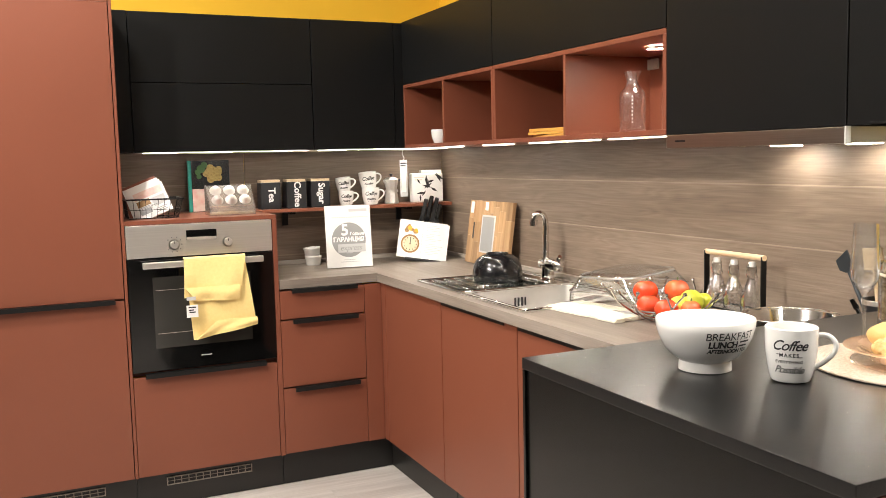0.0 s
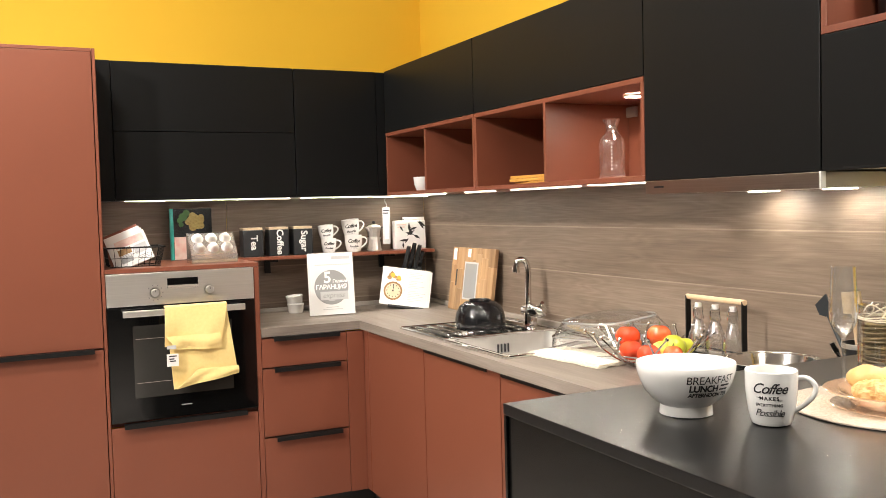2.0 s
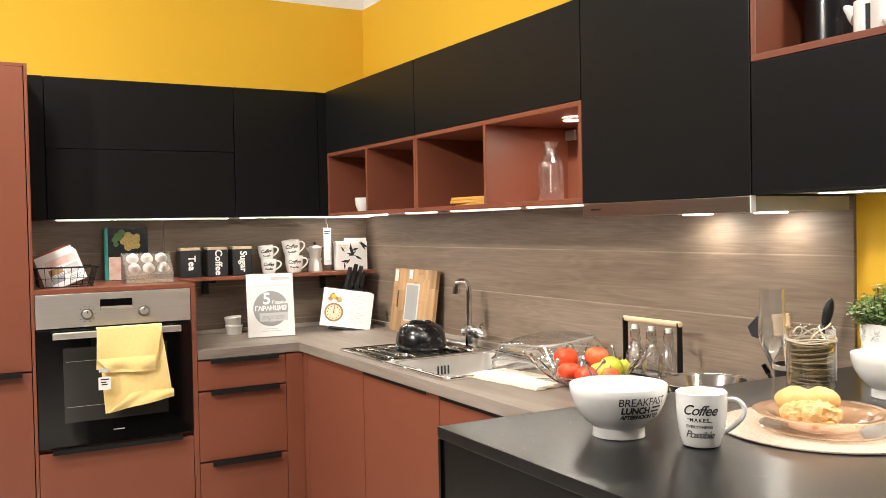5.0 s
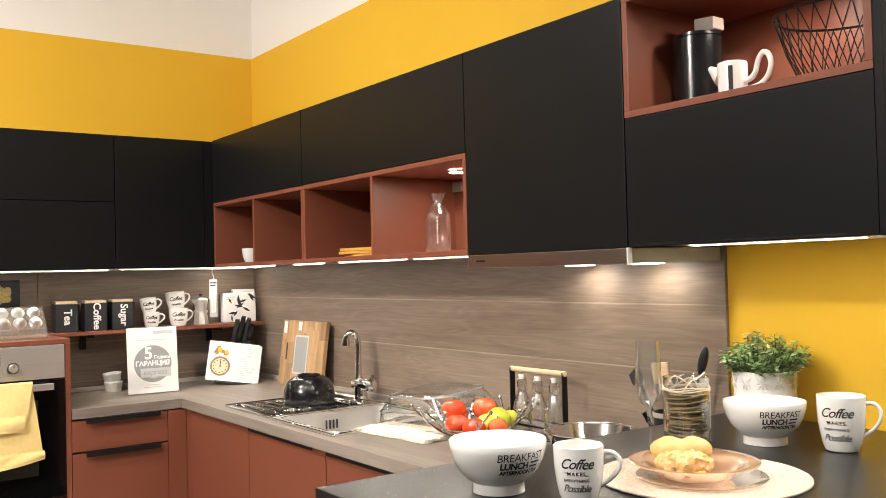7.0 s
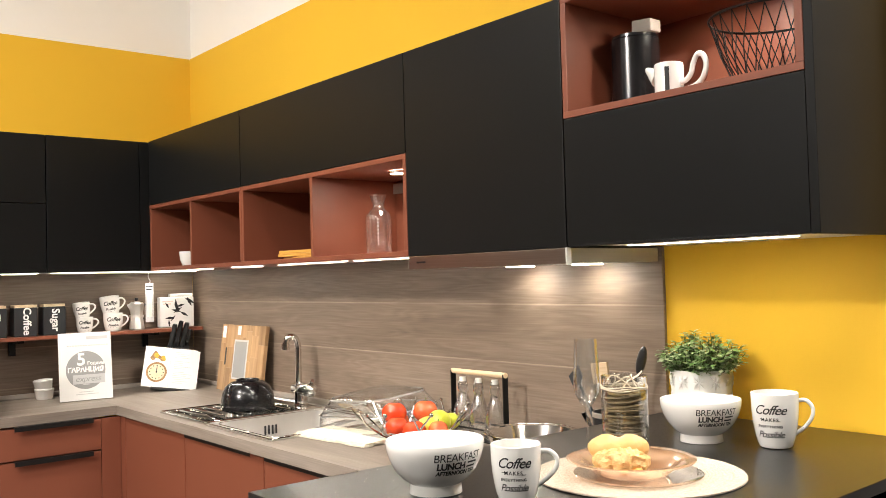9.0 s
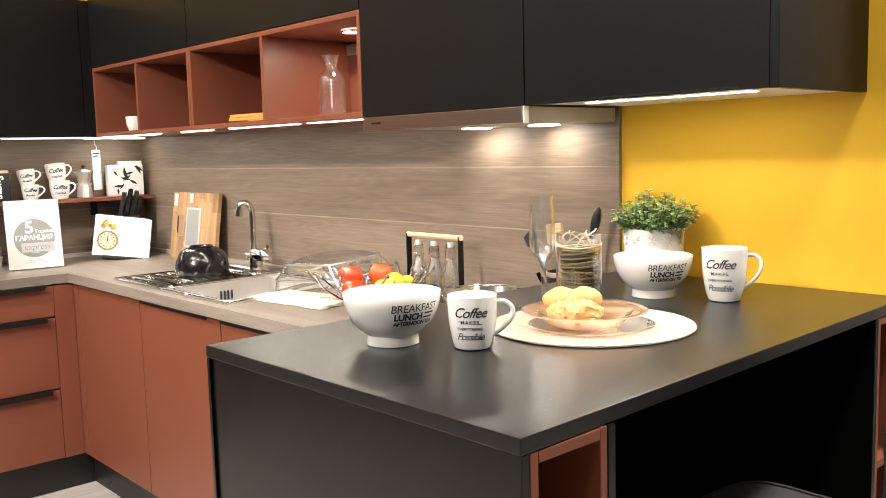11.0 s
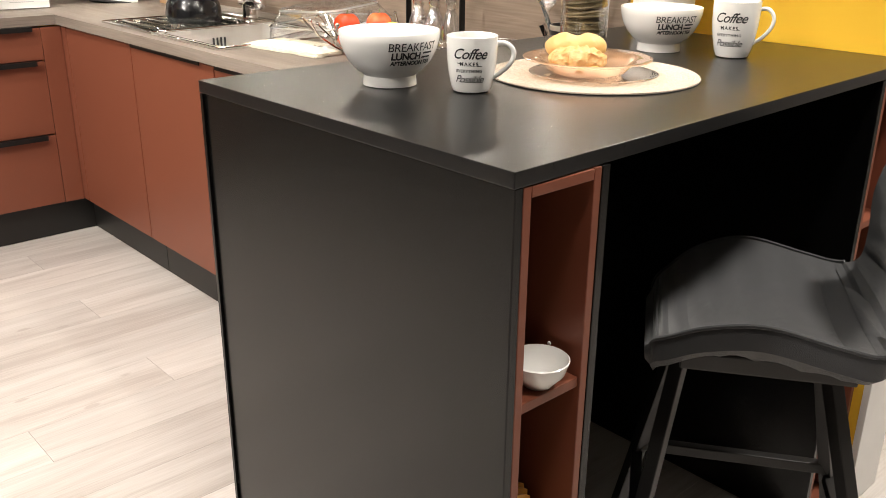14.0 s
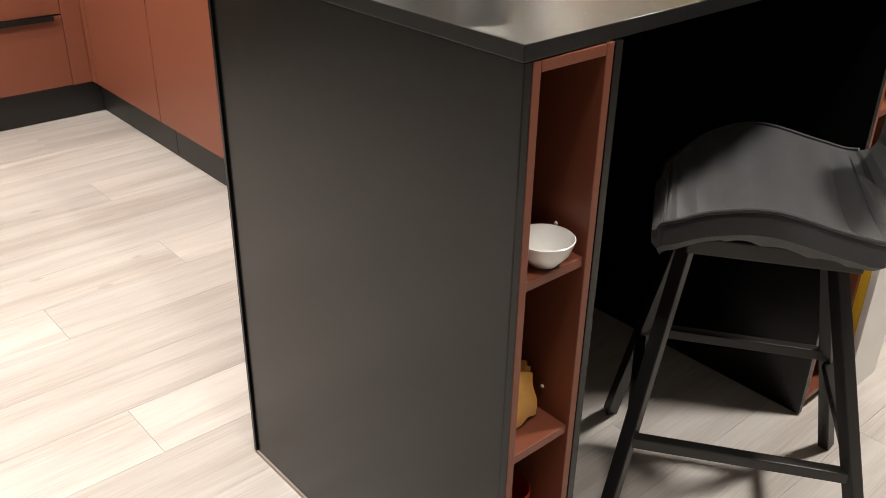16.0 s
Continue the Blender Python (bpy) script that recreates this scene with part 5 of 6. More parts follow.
dome = thing("mixing_bowl", (-0.300, -1.165, WT + 0.0068), "glossy black bowl upside down on the drainer", "bowl")
part("body", lathe([(0.098, 0.0), (0.103, 0.003), (0.104, 0.030), (0.099, 0.062), (0.085, 0.088), (0.062, 0.104), (0.046, 0.108), (0.046, 0.113), (0.043, 0.114), (0.040, 0.108), (0, 0.106)], 48), GLOSS_BLACK, dome, smooth=True)

tap = thing("kitchen_tap", (-0.120, -1.268, WT), "chrome single-lever kitchen tap with a tall curved spout", "tap")
part("base", lathe([(0, 0), (0.032, 0), (0.032, 0.010), (0.027, 0.014), (0.025, 0.085), (0.019, 0.098), (0, 0.100)], 28), CHROME, tap, smooth=True)
part("body", lathe([(0, -0.060), (0.023, -0.060), (0.027, -0.054), (0.027, 0.050), (0.021, 0.072), (0.012, 0.080), (0, 0.081)], 24), CHROME, tap, smooth=True, at=pose(0, -0.02, 0.072, 90, 0, 0))
part("spout", tube(smooth_line([(0, 0.015, 0.09), (0, 0.015, 0.16), (0, 0.015, 0.235), (-0.006, 0.017, 0.266), (-0.022, 0.022, 0.280), (-0.040, 0.028, 0.272), (-0.046, 0.030, 0.252)], 6), 0.0125, 14), CHROME, tap, smooth=True)
part("nozzle", tube([(-0.046, 0.030, 0.254), (-0.049, 0.031, 0.228)], 0.0165, 14), CHROME, tap, smooth=True)
part("lever", tube(smooth_line([(0, -0.075, 0.085), (-0.004, -0.092, 0.105), (-0.01, -0.108, 0.112)], 4), [0.009] * 5 + [0.008] * 3 + [0.007], 10), CHROME, tap, smooth=True)

lid = thing("food_cover", (-0.222, -1.955, WT + 0.016), "clear plastic food cover lying on a cloth", "food cover", turn=8)
lid.rotation_euler = (radians(-3), radians(-4), radians(8))
lid.scale = (1.0, 1.12, 1.12)
loops = [rounded(-0.175, 0.175, -0.165, 0.165, 0.06, 0.0), rounded(-0.175, 0.175, -0.165, 0.165, 0.06, 0.006), rounded(-0.160, 0.160, -0.150, 0.150, 0.06, 0.007), rounded(-0.152, 0.152, -0.142, 0.142, 0.06, 0.050),
         rounded(-0.125, 0.125, -0.115, 0.115, 0.055, 0.092), rounded(-0.09, 0.09, -0.08, 0.08, 0.045, 0.104), rounded(-0.04, 0.04, -0.03, 0.03, 0.02, 0.106)]
bm = loft(loops)
bmesh.ops.solidify(bm, geom=bm.faces[:], thickness=0.0025)
part("shell", bm, CLEAR_PLASTIC, lid, smooth=True)
part("rim", tube(rounded(-0.172, 0.172, -0.162, 0.162, 0.06, 0.004), 0.007, 8, closed=True), WHITENED_RIM, lid, "thick clear rim", smooth=True)
part("middle_rim", tube(rounded(-0.153, 0.153, -0.143, 0.143, 0.06, 0.049), 0.0030, 8, closed=True), WHITENED_RIM, lid, "clear step in the wall", smooth=True)
part("upper_rim", tube(rounded(-0.126, 0.126, -0.116, 0.116, 0.055, 0.092), 0.0035, 8, closed=True), WHITENED_RIM, lid, "thick clear edge", smooth=True)
cl = thing("dish_cloth", (-0.350, -1.995, WT), "folded cream dish cloth on the worktop", "cloth", turn=6)
for k in range(3):
    rows = []
    for j in range(15):
        v = j / 14
        r = []
        for i in range(13):
            u = i / 12
            n1 = noise.noise(Vector((u * 3.0, v * 4.5, 3.3 * k)))
            edge = min(1.0, 6 * u, 6 * (1 - u), 6 * v, 6 * (1 - v))
            r.append((-0.112 + 0.006 * k + 0.150 * u + 0.012 * n1, -0.172 + 0.350 * v + 0.010 * noise.noise(Vector((u * 4, v * 3, 9 + k))), 0.0062 + 0.0066 * k * (0.45 + 0.55 * edge) + 0.0050 * max(0.0, n1) * edge))
        rows.append(r)
    part("layer", cloth_sheet(rows, 0.0050), CREAM_CLOTH, cl, smooth=True)

fruit = thing("fruit_basket", (-0.268, -2.205, WT), "chrome wire fruit basket with ball-tipped arms", "fruit basket", turn=20)
part("base_ring", tube(ring(0.060, 0.004, 32), 0.0035, 8, closed=True), CHROME, fruit, smooth=True)
part("upper_ring", tube(ring(0.105, 0.038, 36), 0.0030, 8, closed=True), CHROME, fruit, smooth=True)
part("middle_ring", tube(ring(0.085, 0.018, 36), 0.0025, 8, closed=True), CHROME, fruit, smooth=True)
for k in range(16):
    a = 2 * math.pi * k / 16
    c, s_ = math.cos(a), math.sin(a)
    reach = 0.176 if k % 2 else 0.196
    tw = 0.45 if k % 2 else -0.25
    line = smooth_line([(0.055 * c, 0.055 * s_, 0.004), (0.100 * math.cos(a + 0.22 * tw), 0.100 * math.sin(a + 0.22 * tw), 0.022), (0.145 * math.cos(a + 0.55 * tw), 0.145 * math.sin(a + 0.55 * tw), 0.054), (reach * math.cos(a + tw), reach * math.sin(a + tw), 0.104)], 4)
    arm = part("arm", tube(line, 0.0028, 7), CHROME, fruit, smooth=True)
    part("ball_tip", ball(0.0065, seg=12), CHROME, arm, smooth=True, at=Matrix.Translation(line[-1] - Vector((0, 0, 0.0065))))


def tomato(name, at, r, mat, label, squash=0.86, stalk=True, tilt=(0, 0, 0), group="fruit in the basket"):
    root = thing(name, at, label, name, group=group)
    root.rotation_euler = tilt
    n = 14
    prof = []
    for i in range(n + 1):
        t = math.pi * i / n
        dip = 0.10 * r * math.exp(-((t - math.pi) / 0.35) ** 2)
        prof.append((r * math.sin(t), r * squash * (1 - math.cos(t)) - dip))
    bm = lathe(prof, 28)
    for v in bm.verts:
        a = math.atan2(v.co.y, v.co.x)
        v.co.x *= 1 + 0.025 * math.cos(5 * a)
        v.co.y *= 1 + 0.025 * math.cos(5 * a)
    part("skin", bm, mat, root, smooth=True)
    if stalk:
        part("stalk", tube([(0, 0, 2 * r * squash - 0.006), (0.002, 0, 2 * r * squash + 0.006)], 0.002, 6), STEM, root)
    return root


FB = (-0.268, -2.205)
tomato("tomato", (FB[0] - 0.075, FB[1] - 0.010, WT + 0.024), 0.036, TOMATO, "ripe red tomato in the wire basket", stalk=False)
tomato("tomato", (FB[0] - 0.060, FB[1] - 0.075, WT + 0.018), 0.036, TOMATO, "ripe red tomato in the wire basket")
tomato("tomato", (FB[0] - 0.048, FB[1] + 0.040, WT + 0.056), 0.039, TOMATO, "ripe red tomato on top of the fruit")
tomato("apple", (FB[0] + 0.050, FB[1] + 0.010, WT + 0.050), 0.039, APPLE, "red and yellow apple in the wire basket", 0.92)
tomato("lime", (FB[0] + 0.030, FB[1] - 0.055, WT + 0.036), 0.036, LIME, "yellow-green lime in the wire basket", 0.95, False, (0.5, 0.3, 0))
tomato("lemon", (FB[0] - 0.005, FB[1] - 0.035, WT + 0.030), 0.032, LEMON, "yellow lemon in the wire basket", 1.05, False, (0.9, 0.2, 0))
tomato("tomato", (FB[0] + 0.010, FB[1] - 0.100, WT + 0.020), 0.031, APPLE, "small red tomato in the wire basket")
tomato("lime", (FB[0] + 0.085, FB[1] - 0.070, WT + 0.034), 0.026, LIME, "small green lime in the wire basket", 1.0, False)
tomato("apple", (FB[0] + 0.000, FB[1] + 0.085, WT + 0.022), 0.034, APPLE, "red apple at the back of the basket", 0.92)

crate = thing("bottle_rack", (-0.110, -2.325, WT), "black metal bottle rack with a wooden carrying bar", "bottle rack")
part("carrying_bar", tube([(0, 0.124, 0.203), (0, -0.124, 0.203)], 0.0085, 14), LIGHT_WOOD, crate, "pale wooden bar", smooth=True)
for sy in (-0.120, 0.120):
    part("upright", boxed(-0.010, 0.010, sy - 0.002, sy + 0.002, 0.002, 0.207, 0.0005), BLACK_METAL, crate)
part("base_plate", boxed(-0.040, 0.040, -0.120, 0.120, 0.001, 0.004, 0.001), BLACK_METAL, crate)
part("guard_rail", tube(rounded(-0.043, 0.043, -0.150, 0.140, 0.015, 0.040), 0.003, 8, closed=True), BLACK_METAL, crate)
for k in range(3):
    bt = thing("glass_bottle", (-0.110, -2.325 + 0.074 - 0.074 * k, WT + 0.0045), "small clear swing-top glass bottle in the rack", "bottle", group="bottles in the rack")
    outer = [(0, 0), (0.030, 0), (0.032, 0.003), (0.032, 0.070), (0.028, 0.092), (0.015, 0.125), (0.0115, 0.140), (0.0115, 0.158), (0.014, 0.160), (0.014, 0.168)]
    inner = [(0.0105, 0.168), (0.009, 0.158), (0.009, 0.140), (0.0125, 0.124), (0.0255, 0.091), (0.0295, 0.070), (0.0295, 0.006), (0, 0.005)]
    part("glass", lathe(outer + inner, 28), WARE_GLASS, bt, smooth=True).visible_shadow = False
    part("stopper", lathe([(0, 0.1685), (0.011, 0.1685), (0.012, 0.174), (0.010, 0.183), (0, 0.184)], 18), CERAMIC, bt, "white stopper", smooth=True)
    part("wire_clip", tube(smooth_line([(-0.013, 0, 0.178), (-0.019, 0, 0.160), (-0.017, 0, 0.140), (-0.006, -0.014, 0.132), (0.010, -0.013, 0.134), (0.018, 0, 0.146), (0.018, 0, 0.163), (0.013, 0, 0.178)], 4), 0.0018, 6), CHROME, bt, "wire clip")

hob = thing("cooking_hob", (-0.30, -2.64, WT), "black glass cooking hob set in the worktop", "hob")
part("glass_plate", boxed(-0.55, -0.05, -2.935, -2.475, 0.9312, 0.936, 0.001), OVEN_GLASS, hob, placed=True)
pan = thing("frying_pan", (-0.165, -2.605, 0.9365), "wide polished steel pan on the hob", "pan")
part("body", lathe([(0, 0), (0.098, 0), (0.106, 0.005), (0.124, 0.054), (0.131, 0.057), (0.131, 0.059), (0.122, 0.056), (0.103, 0.007), (0, 0.004)], 56), PAN_STEEL, pan, smooth=True)
part("rim", tube([(0.1315 * math.cos(2 * math.pi * k / 48), 0.1315 * math.sin(2 * math.pi * k / 48), 0.058) for k in range(48)], 0.0028, 8, closed=True), PAN_STEEL, pan, "rolled steel rim", smooth=True)

crock = thing("utensil_pot", (-0.105, -2.850, 0.9365), "black utensil pot with cooking tools", "utensil pot")
part("body", lathe([(0, 0), (0.050, 0), (0.053, 0.003), (0.053, 0.130), (0.050, 0.131), (0.048, 0.128), (0.048, 0.006), (0, 0.005)], 36), DARK_PLASTIC, crock, smooth=True)
part("band", lathe([(0.0535, 0.118), (0.0545, 0.119), (0.0545, 0.130), (0.0535, 0.131)], 36), STEEL, crock, "steel band", smooth=True)


def utensil(name, label, base, top, mat, head, head_mat):
    root = thing(name, (0, 0, 0), label, name.replace("_", " "), group="tools in the utensil pot")
    root.location = base
    d = Vector(top) - Vector(base)
    part("handle", tube([(0, 0, 0), d * 0.5, d], [0.005, 0.006, 0.005], 10), mat, root, smooth=True)
    bm = head
    quat = d.to_track_quat("Z", "Y").to_matrix().to_4x4()
    part("head", bm, head_mat, root, at=Matrix.Translation(d) @ quat)
    return root


def paddle(w0, w1, h, t=0.004):
    bm = bmesh.new()
    f = bm.faces.new([bm.verts.new((0.0, yy, zz)) for yy, zz in ((-w0 / 2, 0), (w0 / 2, 0), (w1 / 2, h * 0.35), (w1 / 2, h), (-w1 / 2, h * 0.86), (-w1 / 2, h * 0.3))])
    ex = bmesh.ops.extrude_face_region(bm, geom=[f])["geom"]
    bmesh.ops.translate(bm, verts=[v for v in ex if isinstance(v, bmesh.types.BMVert)], vec=(t, 0, 0))
    bmesh.ops.recalc_face_normals(bm, faces=bm.faces)
    return bm


cz = 0.945
utensil("spatula", "blue-black silicone spatula leaning in the utensil pot", (-0.100, -2.835, cz), (-0.085, -2.722, 1.122), SILICONE, paddle(0.014, 0.050, 0.052), SILICONE)
utensil("pastry_brush", "pale wooden pastry brush with a paper tag", (-0.110, -2.850, cz), (-0.115, -2.825, 1.140), LIGHT_WOOD, boxed(-0.006, 0.006, -0.024, 0.024, 0, 0.055, 0.002), LIGHT_WOOD)
utensil("ladle", "black plastic spoon standing in the utensil pot", (-0.100, -2.868, cz), (-0.085, -2.922, 1.165), DARK_PLASTIC, ball(0.013, 3.0), DARK_PLASTIC)
utensil("whisk", "polished steel utensil handle in the utensil pot", (-0.120, -2.840, cz), (-0.150, -2.805, 1.040), CHROME, boxed(-0.004, 0.004, -0.007, 0.007, 0, 0.03, 0.002), CHROME)

# ---- things on the bar ----
BOWL = [(0, 0.006), (0.040, 0.006), (0.043, 0.0), (0.0475, 0.001), (0.0460, 0.021), (0.048, 0.0235), (0.060, 0.033), (0.073, 0.050), (0.082, 0.071), (0.087, 0.091), (0.0885, 0.1075)]
BOWL_IN = [(0.0875, 0.1095), (0.0855, 0.1085), (0.083, 0.090), (0.078, 0.069), (0.069, 0.049), (0.052, 0.029), (0.030, 0.020), (0, 0.018)]


def breakfast_bowl(at, az, label):
    root = thing("bowl", at, label, "bowl", group="lettered bowls on the bar")
    low = [(r * 0.955, z * 0.825) for r, z in BOWL]
    part("body", lathe(low + [(r * 0.955, z * 0.825) for r, z in BOWL_IN], 56), CERAMIC, root, smooth=True)
    rad = along(low[4:])
    for body, size, z, off, bold in (("BREAKFAST", 0.0190, 0.0705, 0.0, 0.0), ("LUNCH", 0.0158, 0.0560, -10.0, 0.0006), ("AFTERNOON TEA", 0.0098, 0.0445, 0.0, 0.0004)):
        part("lettering", wrap(lettering(body, size, 0.93, 0, bold), az + off, z, rad), INK, root, "black lettering reading " + body)
    part("print", wrap(bars([(-0.010, 0.012, 0.004), (-0.010, 0.010, -0.003)], 0.003), az + 19, 0.0565, rad), INK, root)
    return root


breakfast_bowl((-0.988, -3.200, BZ + 0.0005), -98, "white footed bowl with black lettering on the bar")
breakfast_bowl((-0.308, -3.262, BZ + 0.0005), -120, "white footed bowl with black lettering beside the plant")
mug((-0.922, -3.330, BZ + 0.0005), 0.0415, 0.0305, 0.0885, -141, -48, "white mug with black lettering on the bar", "lettered mugs on the bar", COFFEE_WORDS)
mug((-0.262, -3.408, BZ + 0.0005), 0.0465, 0.032, 0.110, -164, -60, "large white mug with black lettering beside the yellow wall", "lettered mugs on the bar", COFFEE_WORDS, scale_text=1.15)

placemat = thing("placemat", (-0.655, -3.365, BZ), "round woven natural-fibre placemat on the bar", "placemat")
bm = bmesh.new()
turns, step = 30, 64
pts = []
for k in range(turns * step + 1):
    a = 2 * math.pi * k / step
    r = 0.004 + 0.0061 * k / step
    pts.append((r * math.cos(a), r * math.sin(a), 0.0032))
tube(pts, 0.0034, 6, bm)
for v in bm.verts:
    v.co.z = 0.0005 + max(0.0, v.co.z) * 0.72 + 0.0006 * noise.noise(v.co * 300)
part("braid", bm, MAT_FIBRE, placemat, smooth=True)

saucer = thing("glass_plate", (-0.678, -3.385, BZ + 0.0052), "flat clear glass plate on the placemat", "plate")
part("plate", lathe([(0, 0), (0.085, 0), (0.112, 0.005), (0.113, 0.0065), (0.111, 0.0072), (0.085, 0.003), (0, 0.003)], 56), GLASS, saucer, smooth=True)
dish = thing("soup_plate", (-0.688, -3.378, BZ + 0.0088), "deep peach-tinted glass plate holding pastries", "plate")
part("plate", lathe([(0, 0.0), (0.058, 0.0), (0.068, 0.006), (0.080, 0.019), (0.089, 0.0225), (0.112, 0.027), (0.113, 0.029), (0.111, 0.0298), (0.088, 0.0260), (0.077, 0.0225), (0.065, 0.009), (0.056, 0.004), (0, 0.004)], 56), PEACH_GLASS, dish, smooth=True)


def croissant(at, turn, length, fat, mat, label, bend=1.1, seed=1, ridge=0.06, rough=0.07, waist=0.0):
    root = thing("croissant", at, label, "croissant", turn=turn, group="pastries on the plate")
    bm = bmesh.new()
    n, seg = 64, 30
    rings = []
    for i in range(n + 1):
        t = i / n * 2 - 1
        a = t * bend
        cx, cy = length * math.sin(a) / bend, length * (1 - math.cos(a)) / bend
        r = fat * max(0.02, (1 - abs(t) ** 2.4)) ** 0.75
        saw = (abs(t) * 3.4 + 0.35) % 1.0
        r *= 1 + ridge * (2.2 * (0.5 - saw) if saw > 0.12 else 2.2 * (saw / 0.12 * 0.38)) - waist * math.exp(-(t / 0.28) ** 2)
        rr = []
        for k in range(seg):
            b = 2 * math.pi * k / seg
            q = r * (1 + 0.09 * noise.noise(Vector((t * 3, math.cos(b) * 1.5, math.sin(b) * 1.5 + seed))) + rough * noise.noise(Vector((t * 9, math.cos(b) * 4, math.sin(b) * 4 + seed))))
            rr.append(bm.verts.new((cx + q * math.cos(b) * math.sin(a), cy - q * math.cos(b) * math.cos(a), max(0.0, fat * 0.86 + q * 0.92 * math.sin(b)))))
        rings.append(rr)
    for a, b in zip(rings, rings[1:]):
        for k in range(seg):
            bm.faces.new((a[k], a[(k + 1) % seg], b[(k + 1) % seg], b[k]))
    bm.faces.new(rings[0])
    bm.faces.new(rings[-1])
    bmesh.ops.recalc_face_normals(bm, faces=bm.faces)
    part("crust", bm, mat, root, smooth=True)


croissant((-0.722, -3.384, BZ + 0.0130), -51, 0.056, 0.026, PASTRY, "golden flaky croissant on the glass plate", 1.0, 3, 0.05, 0.22)
croissant((-0.696, -3.358, BZ + 0.0270), -47, 0.058, 0.030, BREAD, "pale plump bread roll lying behind the croissant", 0.8, 9, 0.01, 0.04, 0.26)
cr = random.Random(6)
for k in range(9):
    fl = thing("pastry_flake", (-0.735 + cr.uniform(-0.030, 0.030), -3.425 + cr.uniform(-0.010, 0.016), BZ + 0.0140 + 0.012 * cr.random()), "loose browned pastry flake on the glass plate", "pastry flake", group="pastry flakes", turn=cr.uniform(0, 180))
    fb = ball(cr.uniform(0.005, 0.009), 0.45, 9)
    for v in fb.verts:
        v.co *= 1 + 0.35 * noise.noise(v.co * 260 + Vector((k, 0, 0)))
    part("flake", fb, BROWN_CRUST if k % 3 else PASTRY, fl)

flute = thing("champagne_glass", (-0.575, -3.180, BZ), "tall clear champagne glass on the bar", "champagne glass")
fo = [(0, 0.0), (0.030, 0.0), (0.031, 0.001), (0.014, 0.004), (0.005, 0.012), (0.0036, 0.030), (0.0036, 0.085), (0.006, 0.096), (0.016, 0.106), (0.025, 0.124), (0.0270, 0.146), (0.0250, 0.190), (0.0225, 0.232)]
fi = [(0.0215, 0.232), (0.0239, 0.190), (0.0258, 0.146), (0.0238, 0.125), (0.015, 0.109), (0, 0.104)]
part("glass", lathe(fo + fi, 40), WARE_GLASS, flute, smooth=True).visible_shadow = False

jar = thing("glass_jar", (-0.412, -3.142, BZ), "clear glass jar with a coil of dried reeds", "jar")
part("glass", lathe([(0, 0.0), (0.046, 0.0), (0.050, 0.004), (0.050, 0.108), (0.0485, 0.112), (0.0485, 0.138), (0.050, 0.140), (0.048, 0.142), (0.0462, 0.139), (0.0462, 0.112), (0.0475, 0.108), (0.0475, 0.008), (0, 0.006)], 44), GLASS, jar, smooth=True)
rr = random.Random(5)
for k in range(22):
    z0 = 0.012 + 0.0043 * k
    r = rr.uniform(0.032, 0.043)
    tx, ty = rr.uniform(-0.10, 0.10), rr.uniform(-0.10, 0.10)
    part("reed", tube([(r * math.cos(a), r * math.sin(a), z0 + tx * r * math.cos(a) + ty * r * math.sin(a)) for a in (2 * math.pi * i / 20 for i in range(20))], rr.uniform(0.0020, 0.0036), 6, closed=True), REED, jar)
for k in range(3):
    part("twine", tube([(0.0495 * math.cos(a), 0.0495 * math.sin(a), 0.113 + 0.003 * k + 0.002 * math.sin(3 * a + k)) for a in (2 * math.pi * i / 28 for i in range(28))], 0.0015, 6, closed=True), TWINE, jar, "pale twine")
for k in range(5):
    a = 1.1 * k + 0.3
    part("twine", tube(smooth_line([(0.040 * math.cos(a), 0.040 * math.sin(a), 0.110), (0.018 * math.cos(a + 0.8), 0.018 * math.sin(a + 0.8), 0.132), (0.028 * math.cos(a + 1.7), 0.028 * math.sin(a + 1.7), 0.140), (0.042 * math.cos(a + 2.2), 0.042 * math.sin(a + 2.2), 0.148 if k % 2 else 0.120)], 5), 0.0016, 6), TWINE, jar, "pale twine")

